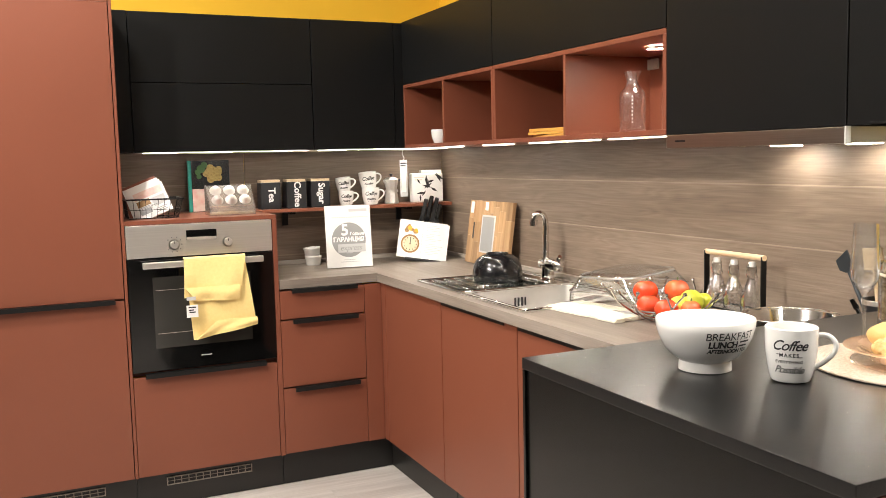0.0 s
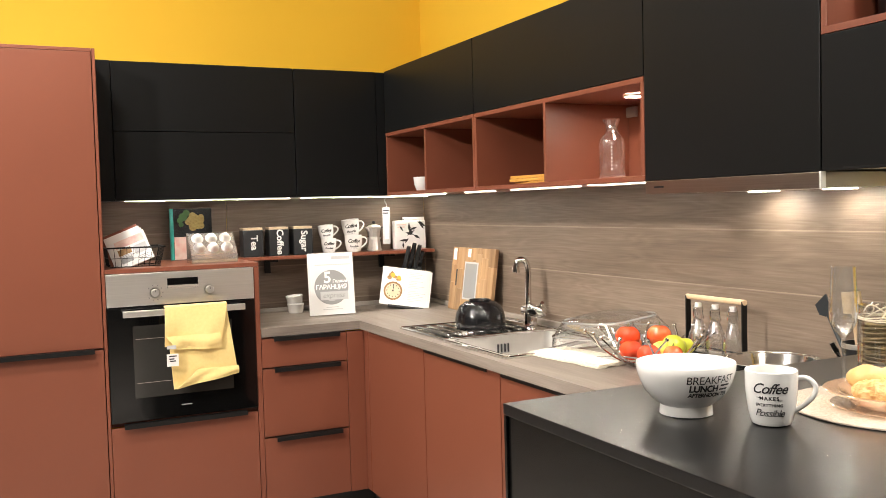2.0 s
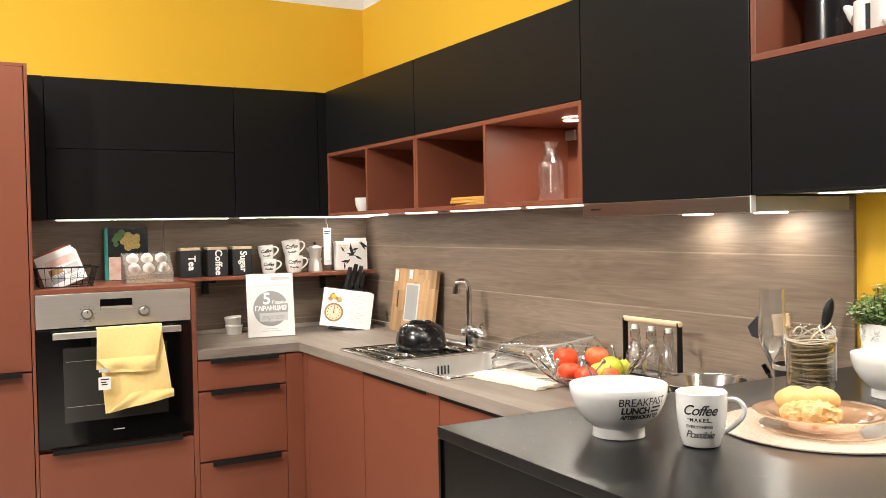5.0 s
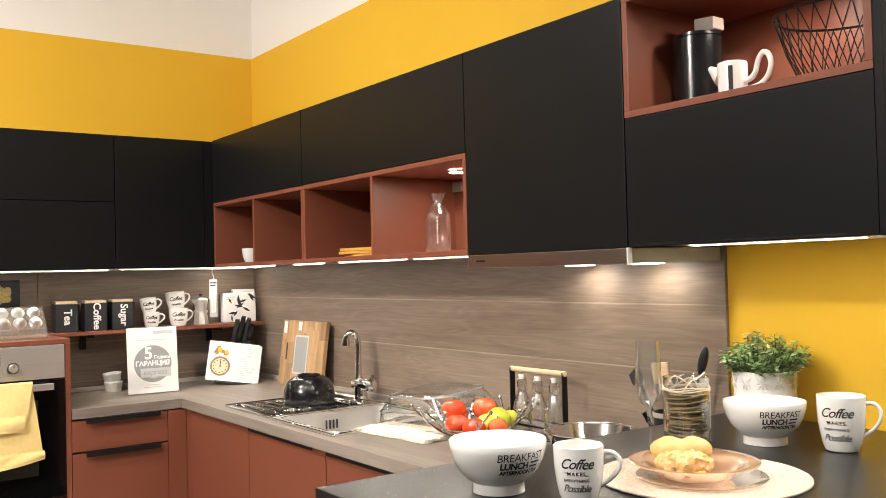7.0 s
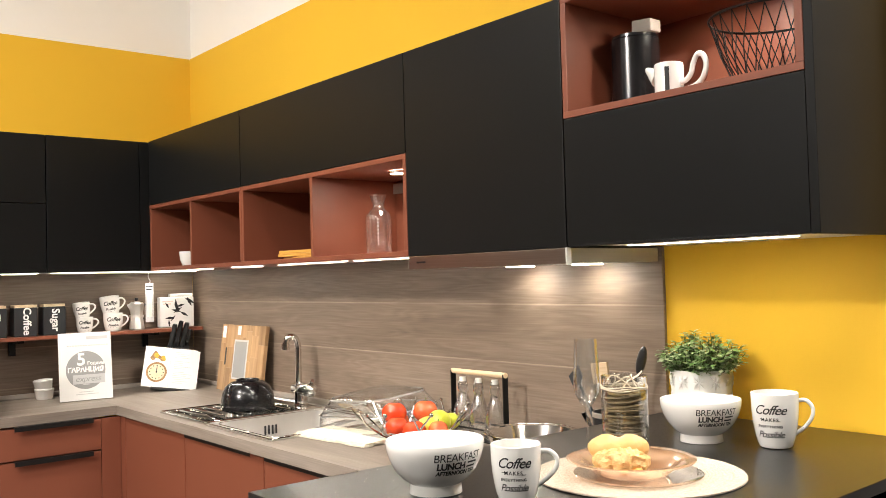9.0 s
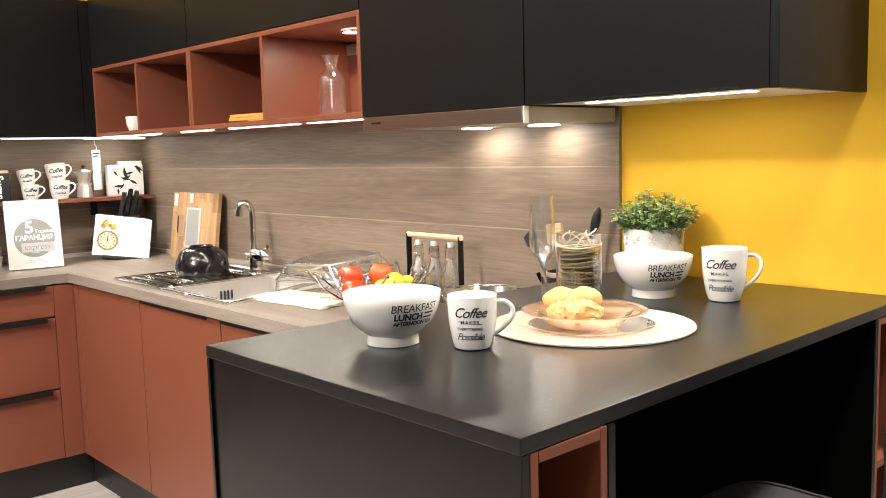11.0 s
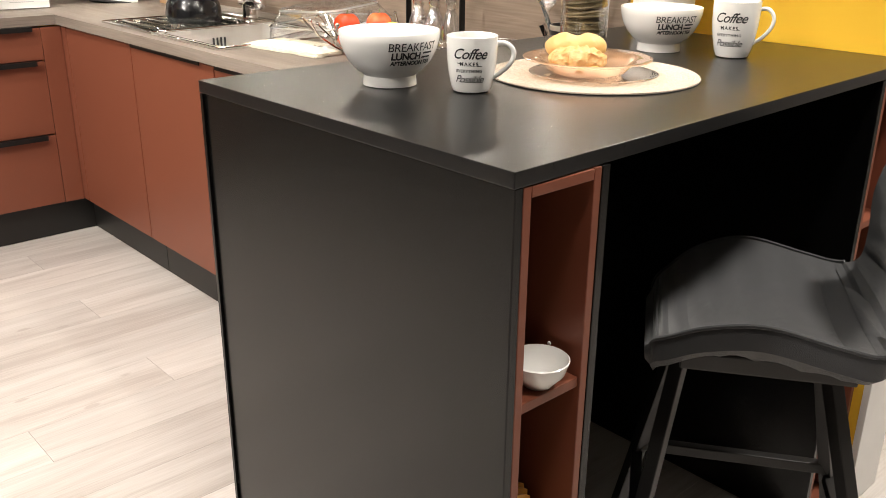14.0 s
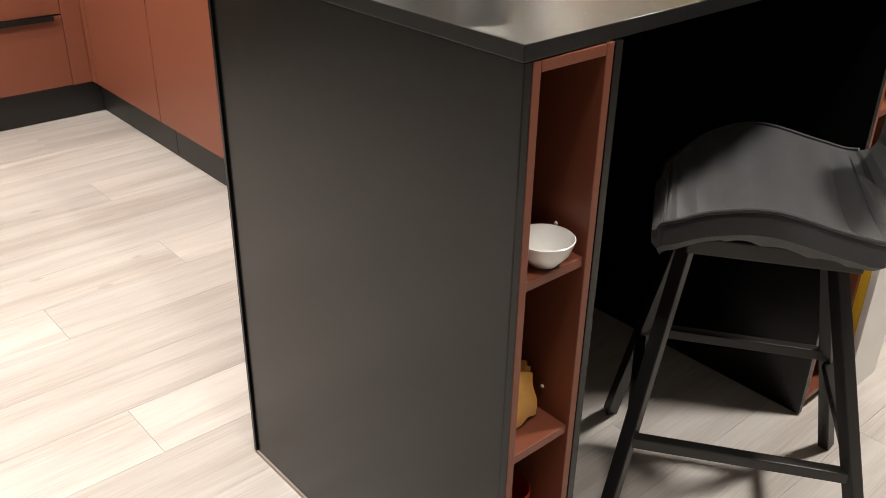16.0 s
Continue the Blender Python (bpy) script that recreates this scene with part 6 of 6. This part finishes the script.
pot = thing("potted_plant", (-0.125, -3.140, BZ), "small bushy green plant in a white patterned pot", "plant")
part("pot", lathe([(0, 0.0), (0.070, 0.0), (0.074, 0.003), (0.082, 0.128), (0.080, 0.131), (0.076, 0.128), (0.072, 0.100), (0, 0.098)], 48), POT, pot, "white ceramic pot with raised star pattern", smooth=True)
part("soil", lathe([(0, 0.104), (0.050, 0.103), (0.0725, 0.1005)], 24), SOIL, pot)
for row in range(3):
    for col in range(12):
        az, zc = 30 * col + (15 if row % 2 else 0), 0.024 + 0.040 * row
        rad = 0.0742 + 0.0080 * (zc / 0.128)
        st = bmesh.new()
        for q in range(8):
            a = math.pi * q / 4
            ln = 0.0185 if q % 2 == 0 else 0.0215
            tip, l_, r_ = (ln * math.cos(a), ln * math.sin(a)), (0.35 * ln * math.cos(a + 0.32), 0.35 * ln * math.sin(a + 0.32)), (0.35 * ln * math.cos(a - 0.32), 0.35 * ln * math.sin(a - 0.32))
            vs = [st.verts.new((0, 0, 0.0005)), st.verts.new((*r_, 0.0030)), st.verts.new((*tip, 0.0)), st.verts.new((*l_, 0.0030))]
            st.faces.new((vs[0], vs[1], vs[2]))
            st.faces.new((vs[0], vs[2], vs[3]))
        for v in st.verts:
            a = radians(az) + v.co.x / rad
            r = rad + 0.0080 * (v.co.y / 0.128) + v.co.z * 0.9
            v.co = Vector((r * math.cos(a), r * math.sin(a), zc + v.co.y))
        st.normal_update()
        bmesh.ops.reverse_faces(st, faces=[f for f in st.faces if f.normal.x * math.cos(radians(az)) + f.normal.y * math.sin(radians(az)) < 0])
        part("star", st, POT, pot)
pr = random.Random(21)
leaf = bmesh.new()
pale = bmesh.new()
stems = bmesh.new()
for k in range(150):
    az, lean = pr.uniform(0, 2 * math.pi), pr.uniform(0.05, 1.0) ** 0.7
    h = pr.uniform(0.050, 0.122) * (1.10 - 0.45 * lean)
    start = Vector((0.045 * lean * math.cos(az), 0.045 * lean * math.sin(az), 0.100))
    end = start + Vector((0.074 * lean * math.cos(az + 0.3), 0.074 * lean * math.sin(az + 0.3), h))
    mid_p = start.lerp(end, 0.5) + Vector((0.01 * math.cos(az), 0.01 * math.sin(az), 0.008))
    line = smooth_line([start, mid_p, end], 4)
    tube(line, 0.0009, 4, stems)
    for j, p in enumerate(line[2:]):
        for side in range(3):
            d = (Vector((math.cos(az + side * 2.1 + j * 1.1), math.sin(az + side * 2.1 + j * 1.1), pr.uniform(-0.3, 0.6)))).normalized()
            ln, w = pr.uniform(0.013, 0.023), pr.uniform(0.0050, 0.0085)
            sd = d.cross(Vector((0, 0, 1))).normalized() * w
            nrm = sd.cross(d).normalized()
            tgt = pale if pr.random() < (0.45 if j > 2 else 0.18) else leaf
            b0, b1, b2, b3 = (tgt.verts.new(q) for q in (p, p + d * ln * 0.5 + sd, p + d * ln - nrm * 0.003, p + d * ln * 0.5 - sd))
            mid_v = tgt.verts.new(p + d * ln * 0.5 - nrm * 0.0015)
            for f in ((b0, b1, mid_v), (b1, b2, mid_v), (b2, b3, mid_v), (b3, b0, mid_v)):
                tgt.faces.new(f)
pot.scale = (0.88, 0.88, 1.0)
tagged(part("stalk", stems, STEM, pot), kind="stuff")
tagged(part("foliage", leaf, LEAF, pot, "small dark green leaves"), kind="stuff")
tagged(part("foliage_tip", pale, LEAF_TIP, pot, "pale green leaf tips"), kind="stuff")

# ---- things in the open niches ----
NB = ZB + 0.0163
cup = thing("small_bowl", (-0.285, -0.600, NB), "small white bowl in the open niche", "bowl")
part("body", lathe([(0, 0.002), (0.024, 0.002), (0.026, 0.0), (0.030, 0.004), (0.040, 0.030), (0.043, 0.064), (0.041, 0.065), (0.038, 0.032), (0.026, 0.008), (0, 0.006)], 36), CERAMIC, cup, smooth=True)
for k in range(5):
    st = thing("wooden_stick", (-0.24 + 0.012 * (k % 3), -1.500, NB + 0.0005 + 0.0125 * (k // 2)), "flat golden wooden serving slat in the niche", "wooden slat", turn=3 * (k - 2), group="wooden slats in the niche")
    part("slat", boxed(-0.007, 0.007, -0.150, 0.150, 0, 0.0115, 0.002), GOLDEN_WOOD, st)
CARAFE = [(0, 0.0), (0.040, 0.0), (0.043, 0.004), (0.043, 0.119), (0.040, 0.135), (0.021, 0.158), (0.018, 0.168), (0.021, 0.181), (0.029, 0.202)]
CARAFE_IN = [(0.0275, 0.202), (0.0195, 0.181), (0.0165, 0.168), (0.0195, 0.157), (0.0375, 0.134), (0.0405, 0.118), (0.0405, 0.014), (0, 0.012)]
for cx, cy in ((-0.205, -1.950), (-0.165, -2.120)):
    ca = thing("glass_carafe", (cx, cy, NB), "clear glass carafe with a small printed scale", "carafe", group="carafes in the niche")
    part("glass", lathe(CARAFE + CARAFE_IN, 40), WARE_GLASS, ca, smooth=True).visible_shadow = False
    part("print", wrap(bars([(-0.002, 0.002, 0.012 * k) for k in range(8)], 0.005), -128, 0.035, lambda z: 0.043), WHITE_PRINT, ca)


def spot(at, label):
    root = thing("spot_light", at, label, "spot light", group="niche spot lights")
    part("ring", lathe([(0.034, 0.0), (0.036, -0.003), (0.034, -0.007), (0.028, -0.008)], 32), CHROME, root, smooth=True)
    part("diffuser", lathe([(0, -0.0075), (0.028, -0.0075), (0.028, -0.003), (0, -0.003)], 28), NICHE_SPOT, root, "glowing diffuser")


spot((-0.215, -2.085, ZN - 0.0175), "small round spot light in the niche top")
spot((-0.215, -3.270, 2.0735), "small round spot light in the end niche")
for py in (-1.840, -1.245, -1.775):
    hp = thing("hanger_bracket", (-0.033, py, 1.735), "small grey cabinet hanging bracket in the niche", "bracket", group="hanging brackets")
    part("cover", boxed(-0.008, 0.002, -0.030, 0.030, 0, 0.036, 0.002), GREY_TRIM, hp)

EN = 1.8163
tin = thing("lidded_jar", (-0.215, -3.050, EN), "tall glossy black jar with a stone-grey knob lid", "jar")
part("body", lathe([(0, 0), (0.054, 0), (0.057, 0.003), (0.057, 0.172), (0.054, 0.175), (0, 0.175)], 40), GLOSS_BLACK, tin, smooth=True)
part("lid", lathe([(0, 0.1755), (0.055, 0.1755), (0.055, 0.182), (0, 0.183)], 40), GLOSS_BLACK, tin, smooth=True)
kb = boxed(-0.020, 0.020, -0.062, -0.006, 0.1835, 0.216, 0.004)
for v in kb.verts:
    v.co.z += 0.10 * (v.co.y + 0.034) if v.co.z > 0.2 else 0.0
part("knob", kb, GREY_TRIM, tin, "square stone-grey knob")
jug = thing("gravy_boat", (-0.285, -3.195, EN), "white ceramic pouring jug with a black stripe", "jug", turn=-90)
part("body", lathe([(0, 0.002), (0.027, 0.002), (0.029, 0.0), (0.032, 0.003), (0.0325, 0.074), (0.0315, 0.079), (0.0295, 0.080), (0.0295, 0.072), (0.029, 0.008), (0, 0.006)], 40), CERAMIC, jug, smooth=True)
part("spout", tube(smooth_line([(-0.027, 0, 0.052), (-0.044, 0, 0.066), (-0.060, 0, 0.079)], 4), [0.021, 0.020, 0.018, 0.016, 0.013, 0.011, 0.009, 0.007, 0.005], 14), CERAMIC, jug, smooth=True)
part("handle", tube(smooth_line([(0.030, 0, 0.014), (0.050, 0, 0.016), (0.070, 0, 0.020), (0.088, 0, 0.034), (0.097, 0, 0.060), (0.090, 0, 0.082), (0.076, 0, 0.086), (0.065, 0, 0.070), (0.058, 0, 0.048), (0.045, 0, 0.036), (0.031, 0, 0.034)], 5), 0.0062, 10), CERAMIC, jug, smooth=True)
part("stripe", wrap(bars([(-0.005, 0.005, 0.0)], 0.060), -62, 0.038, lambda z: 0.0327), INK, jug, "black stripe")
wb = thing("wire_bowl", (-0.200, -3.405, EN), "round black wire fruit bowl in the end niche", "wire bowl")
part("rim", tube(ring(0.134, 0.150, 48), 0.0028, 8, closed=True), BLACK_METAL, wb, smooth=True)
part("base_ring", tube(ring(0.082, 0.004, 40), 0.0024, 8, closed=True), BLACK_METAL, wb, smooth=True)
for k in range(24):
    for s_ in (-1, 1):
        a = 2 * math.pi * k / 24
        part("wire", tube([(0.082 * math.cos(a), 0.082 * math.sin(a), 0.004), (0.111 * math.cos(a + s_ * 0.2), 0.111 * math.sin(a + s_ * 0.2), 0.075), (0.134 * math.cos(a + s_ * 0.4), 0.134 * math.sin(a + s_ * 0.4), 0.150)], 0.0013, 5), BLACK_METAL, wb)

# ---- things in the bar's end shelf ----
sb = thing("small_bowl", (-1.125, -3.680, 0.7495), "small white ceramic bowl on the rust shelf", "bowl")
part("body", lathe([(0, 0.002), (0.018, 0.002), (0.020, 0.0), (0.023, 0.004), (0.036, 0.019), (0.042, 0.038), (0.0405, 0.039), (0.034, 0.021), (0.022, 0.009), (0, 0.007)], 40), CERAMIC, sb, smooth=True)
nk = thing("napkin", (-1.106, -3.642, 0.4520), "folded orange-yellow cloth napkin on the rust shelf", "napkin", turn=4)
for k in range(3):
    rows = []
    for j in range(13):
        v = j / 12
        bow = 0.002 * math.sin(math.pi * v)
        rows.append([(-0.058 + 0.006 * k + 0.070 * i / 10 + 0.004 * math.sin(v * 6 + k) * (i / 10), -0.020 + 0.014 * k - bow + 0.0015 * math.sin(i * 0.9 + k) + 0.010 * v,
                      0.0125 + 0.003 * math.sin(i * 1.1 + k) * (1 - v) + (0.102 - 0.030 * (i / 10) ** 1.5) * v) for i in range(11)])
    part("fold", cloth_sheet(rows, 0.008), ORANGE_CLOTH, nk, smooth=True)
vase = thing("small_jug", (-0.078, -3.610, 0.4575), "small cream ceramic jug on the rust shelf by the wall", "jug")
part("body", lathe([(0, 0.002), (0.026, 0.002), (0.030, 0.0), (0.036, 0.020), (0.038, 0.050), (0.030, 0.090), (0.026, 0.115), (0.030, 0.132), (0.028, 0.133), (0.023, 0.115), (0.027, 0.088), (0.034, 0.050), (0.030, 0.012), (0, 0.008)], 32), CERAMIC, vase, smooth=True)
part("handle", tube(smooth_line([(0.026, 0, 0.112), (0.048, 0, 0.104), (0.054, 0, 0.076), (0.037, 0, 0.048)], 5), 0.0045, 8), CERAMIC, vase, smooth=True)
rb = thing("plastic_cup", (-1.125, -3.640, 0.1755), "red plastic cup on the lower rust shelf", "cup")
part("body", lathe([(0, 0.0), (0.028, 0.0), (0.030, 0.003), (0.039, 0.146), (0.037, 0.148), (0.029, 0.005), (0, 0.004)], 28), RED_PLASTIC, rb, smooth=True)

# ---- the bar stool ----
stool = thing("bar_stool", (-0.557, -3.717, 0.0), "dark grey quilted fabric bar stool on splayed black legs", "bar stool", turn=35.0)
SEAT_SHIFT = 0.006
STATIONS = [(y + SEAT_SHIFT, z, w, lift, wing) for y, z, w, lift, wing in (
    (0.196, 0.668, 0.120, 0.000, 0.0), (0.190, 0.680, 0.138, 0.004, 0.0), (0.170, 0.688, 0.158, 0.012, 0.0), (0.116, 0.696, 0.190, 0.040, 0.0), (0.030, 0.690, 0.210, 0.066, 0.0),
    (-0.080, 0.682, 0.210, 0.052, 0.0), (-0.150, 0.690, 0.205, 0.034, 0.010), (-0.196, 0.735, 0.180, 0.010, 0.024), (-0.210, 0.800, 0.165, 0.0, 0.034), (-0.216, 0.880, 0.175, 0.0, 0.040),
    (-0.230, 0.960, 0.165, -0.010, 0.038), (-0.240, 1.005, 0.120, -0.020, 0.030))]


def shell(offset, steps=6, ribs=0.0, nx=20):
    """The stool's padded surface: stations of (y, z, half width, side lift, wing)."""
    rows = []
    total = (len(STATIONS) - 1) * steps
    for j in range(total + 1):
        t = j / steps
        i = min(int(t), len(STATIONS) - 2)
        f = t - i
        q = [STATIONS[min(max(i + k, 0), len(STATIONS) - 1)] for k in (-1, 0, 1, 2)]
        y, z, w, lift, wing = (0.5 * (2 * b + (c - a) * f + (2 * a - 5 * b + 4 * c - d) * f * f + (3 * b - a - 3 * c + d) * f ** 3) for a, b, c, d in zip(*q))
        row = []
        for k in range(nx + 1):
            u = 2 * k / nx - 1
            bulge = ribs * abs(math.sin(t * math.pi * 1.5)) * (1 - u ** 8)
            up = 1.0 if t < 6.5 else 0.0
            row.append((u * w * (1 - 0.03 * abs(u) ** 5), y + wing * abs(u) ** 2.5 + (0 if up else bulge) + offset * (0 if up else -1), z + lift * abs(u) ** 2.2 + (bulge if up else 0) + offset * (-1 if up else 0)))
        rows.append(row)
    return rows


def padded(rows, thick, upright=False):
    """A closed pad under rows of points, with rounded sides and a narrower underside."""
    bm = bmesh.new()
    loops = []
    last = len(rows) - 1
    ends = [(0.90, 0.010, 0.55)] + [(1.0, 0.0, 1.0)] * len(rows) + [(0.94, -0.004, 0.6)]
    for (narrow, ahead, full), r in zip(ends, [rows[0]] + rows + [rows[last]]):
        drop = thick * (1 - full) * 0.5
        th = thick * full
        top = [(x * narrow, y + ahead, z - drop) for x, y, z in r]
        under = [(x * narrow * 0.88, y * 0.96 + ahead, z - drop - th) for x, y, z in r]
        side_l, side_r = top[0], top[-1]
        if upright:
            under = [(x * narrow * 0.95, y - th, z - 0.25 * th) for x, y, z in r]
            mid_l, mid_r = ((s_[0] * 1.01, s_[1] - th * 0.5, s_[2] - 0.1 * th) for s_ in (side_l, side_r))
            loops.append([bm.verts.new(p) for p in top + [mid_r] + under[::-1] + [mid_l]])
            continue
        left = [(side_l[0] * 1.015, side_l[1], side_l[2] - th * 0.25), (side_l[0] * 1.0, side_l[1] * 0.99, side_l[2] - th * 0.7)]
        right = [(side_r[0] * 1.0, side_r[1] * 0.99, side_r[2] - th * 0.7), (side_r[0] * 1.015, side_r[1], side_r[2] - th * 0.25)]
        loops.append([bm.verts.new(p) for p in top + right[::-1] + under[::-1] + left[::-1]])
    for a, b in zip(loops, loops[1:]):
        for i in range(len(a)):
            k = (i + 1) % len(a)
            bm.faces.new((a[i], a[k], b[k], b[i]))
    bm.faces.new(loops[0])
    bm.faces.new(loops[-1])
    bmesh.ops.recalc_face_normals(bm, faces=bm.faces)
    return bm


split = 6 * 6 + 2
top_rows = shell(0.0, ribs=0.006)
part("seat", padded(top_rows[:split + 1], 0.060), FABRIC, stool, "quilted grey seat pad", smooth=True)
part("backrest", padded(top_rows[split - 1:], 0.034, True), FABRIC, stool, "quilted grey backrest", smooth=True)
edge = [Vector(r[0]) + Vector((-0.002, 0, 0.001)) for r in top_rows[0:split + 1]]
part("piping", tube(edge, 0.0035, 6), FABRIC, stool, smooth=True)
edge = [Vector(r[-1]) + Vector((0.002, 0, 0.001)) for r in top_rows[0:split + 1]]
part("piping", tube(edge, 0.0035, 6), FABRIC, stool, smooth=True)
part("seat_plate", boxed(-0.080, 0.080, -0.14, 0.15, 0.606, 0.640, 0.004), STOOL_METAL, stool)


def square_bar(a, b, w):
    a, b = Vector(a), Vector(b)
    d = (b - a)
    bm = boxed(-w / 2, w / 2, -w / 2, w / 2, 0, d.length, 0.0025)
    bmesh.ops.transform(bm, verts=bm.verts, matrix=Matrix.Translation(a) @ d.to_track_quat("Z", "Y").to_matrix().to_4x4())
    return bm


FOOT, TOPX, TOPY, LEG_Z = 0.243, 0.045, 0.125, 0.612
for sx in (-1, 1):
    for sy in (-1, 1):
        part("leg", square_bar((sx * FOOT, sy * FOOT, 0.003), (sx * TOPX, sy * TOPY + 0.022, LEG_Z), 0.026), STOOL_METAL, stool)


def leg_at(sx, sy, z):
    return (sx * (FOOT + (TOPX - FOOT) * z / LEG_Z), sy * (FOOT + (TOPY - FOOT) * z / LEG_Z) + 0.022 * z / LEG_Z, z)


for a, b, za, zb in (((-1, -1), (-1, 1), 0.250, 0.250), ((1, -1), (1, 1), 0.305, 0.305), ((-1, 1), (1, 1), 0.278, 0.278), ((-1, -1), (1, -1), 0.278, 0.278)):
    part("foot_rail", square_bar(leg_at(*a, za), leg_at(*b, zb), 0.022), STOOL_METAL, stool)

# ---- floor planks ----
def plank_mesh(length, width):
    bm = boxed(0, length, 0, width, -0.004, 0.0, 0)
    me = bpy.data.meshes.new("plank")
    for v in bm.verts:
        if v.co.z > -0.001:
            v.co.x += 0.0005 if v.co.x < length / 2 else -0.0005
            v.co.y += 0.0004 if v.co.y < width / 2 else -0.0004
    bm.to_mesh(me)
    bm.free()
    me.materials.append(FLOOR_WOOD)
    return me


PLANK_L, PLANK_W = 1.28, 0.192
row = 0
short = {}
outer = bmesh.new()
y = -6.1 - 18 * PLANK_W
while y < -0.02:
    x = -4.9 + (row * 0.43) % PLANK_L - 4 * PLANK_L
    while x < 1.57:
        x0, x1, y0, y1 = max(x, -7.498), min(x + PLANK_L, 1.598), max(y, -9.498), min(y + PLANK_W, -0.001)
        if x1 - x0 > 0.03:
            if x < -6.1 or y < -6.0:
                vs = [outer.verts.new(p) for p in ((x0 + 0.0005, y0 + 0.0004, 0), (x1 - 0.0005, y0 + 0.0004, 0), (x1 - 0.0005, y1 - 0.0004, 0), (x0 + 0.0005, y1 - 0.0004, 0),
                                                   (x0, y0, -0.0038), (x1, y0, -0.0038), (x1, y1, -0.0038), (x0, y1, -0.0038))]
                for f in ((0, 1, 2, 3), (0, 4, 5, 1), (1, 5, 6, 2), (2, 6, 7, 3), (3, 7, 4, 0)):
                    outer.faces.new([vs[k] for k in f])
            else:
                size = (round(x1 - x0, 3), round(y1 - y0, 3))
                if size not in short:
                    short[size] = plank_mesh(*size)
                ob = new("plank", short[size])
                ob.parent = floor
                ob.location = (x0, y0, 0)
        x += PLANK_L
    y += PLANK_W
    row += 1
bmesh.ops.recalc_face_normals(outer, faces=outer.faces)
tagged(part("outer_planks", outer, FLOOR_WOOD, floor), kind="stuff")
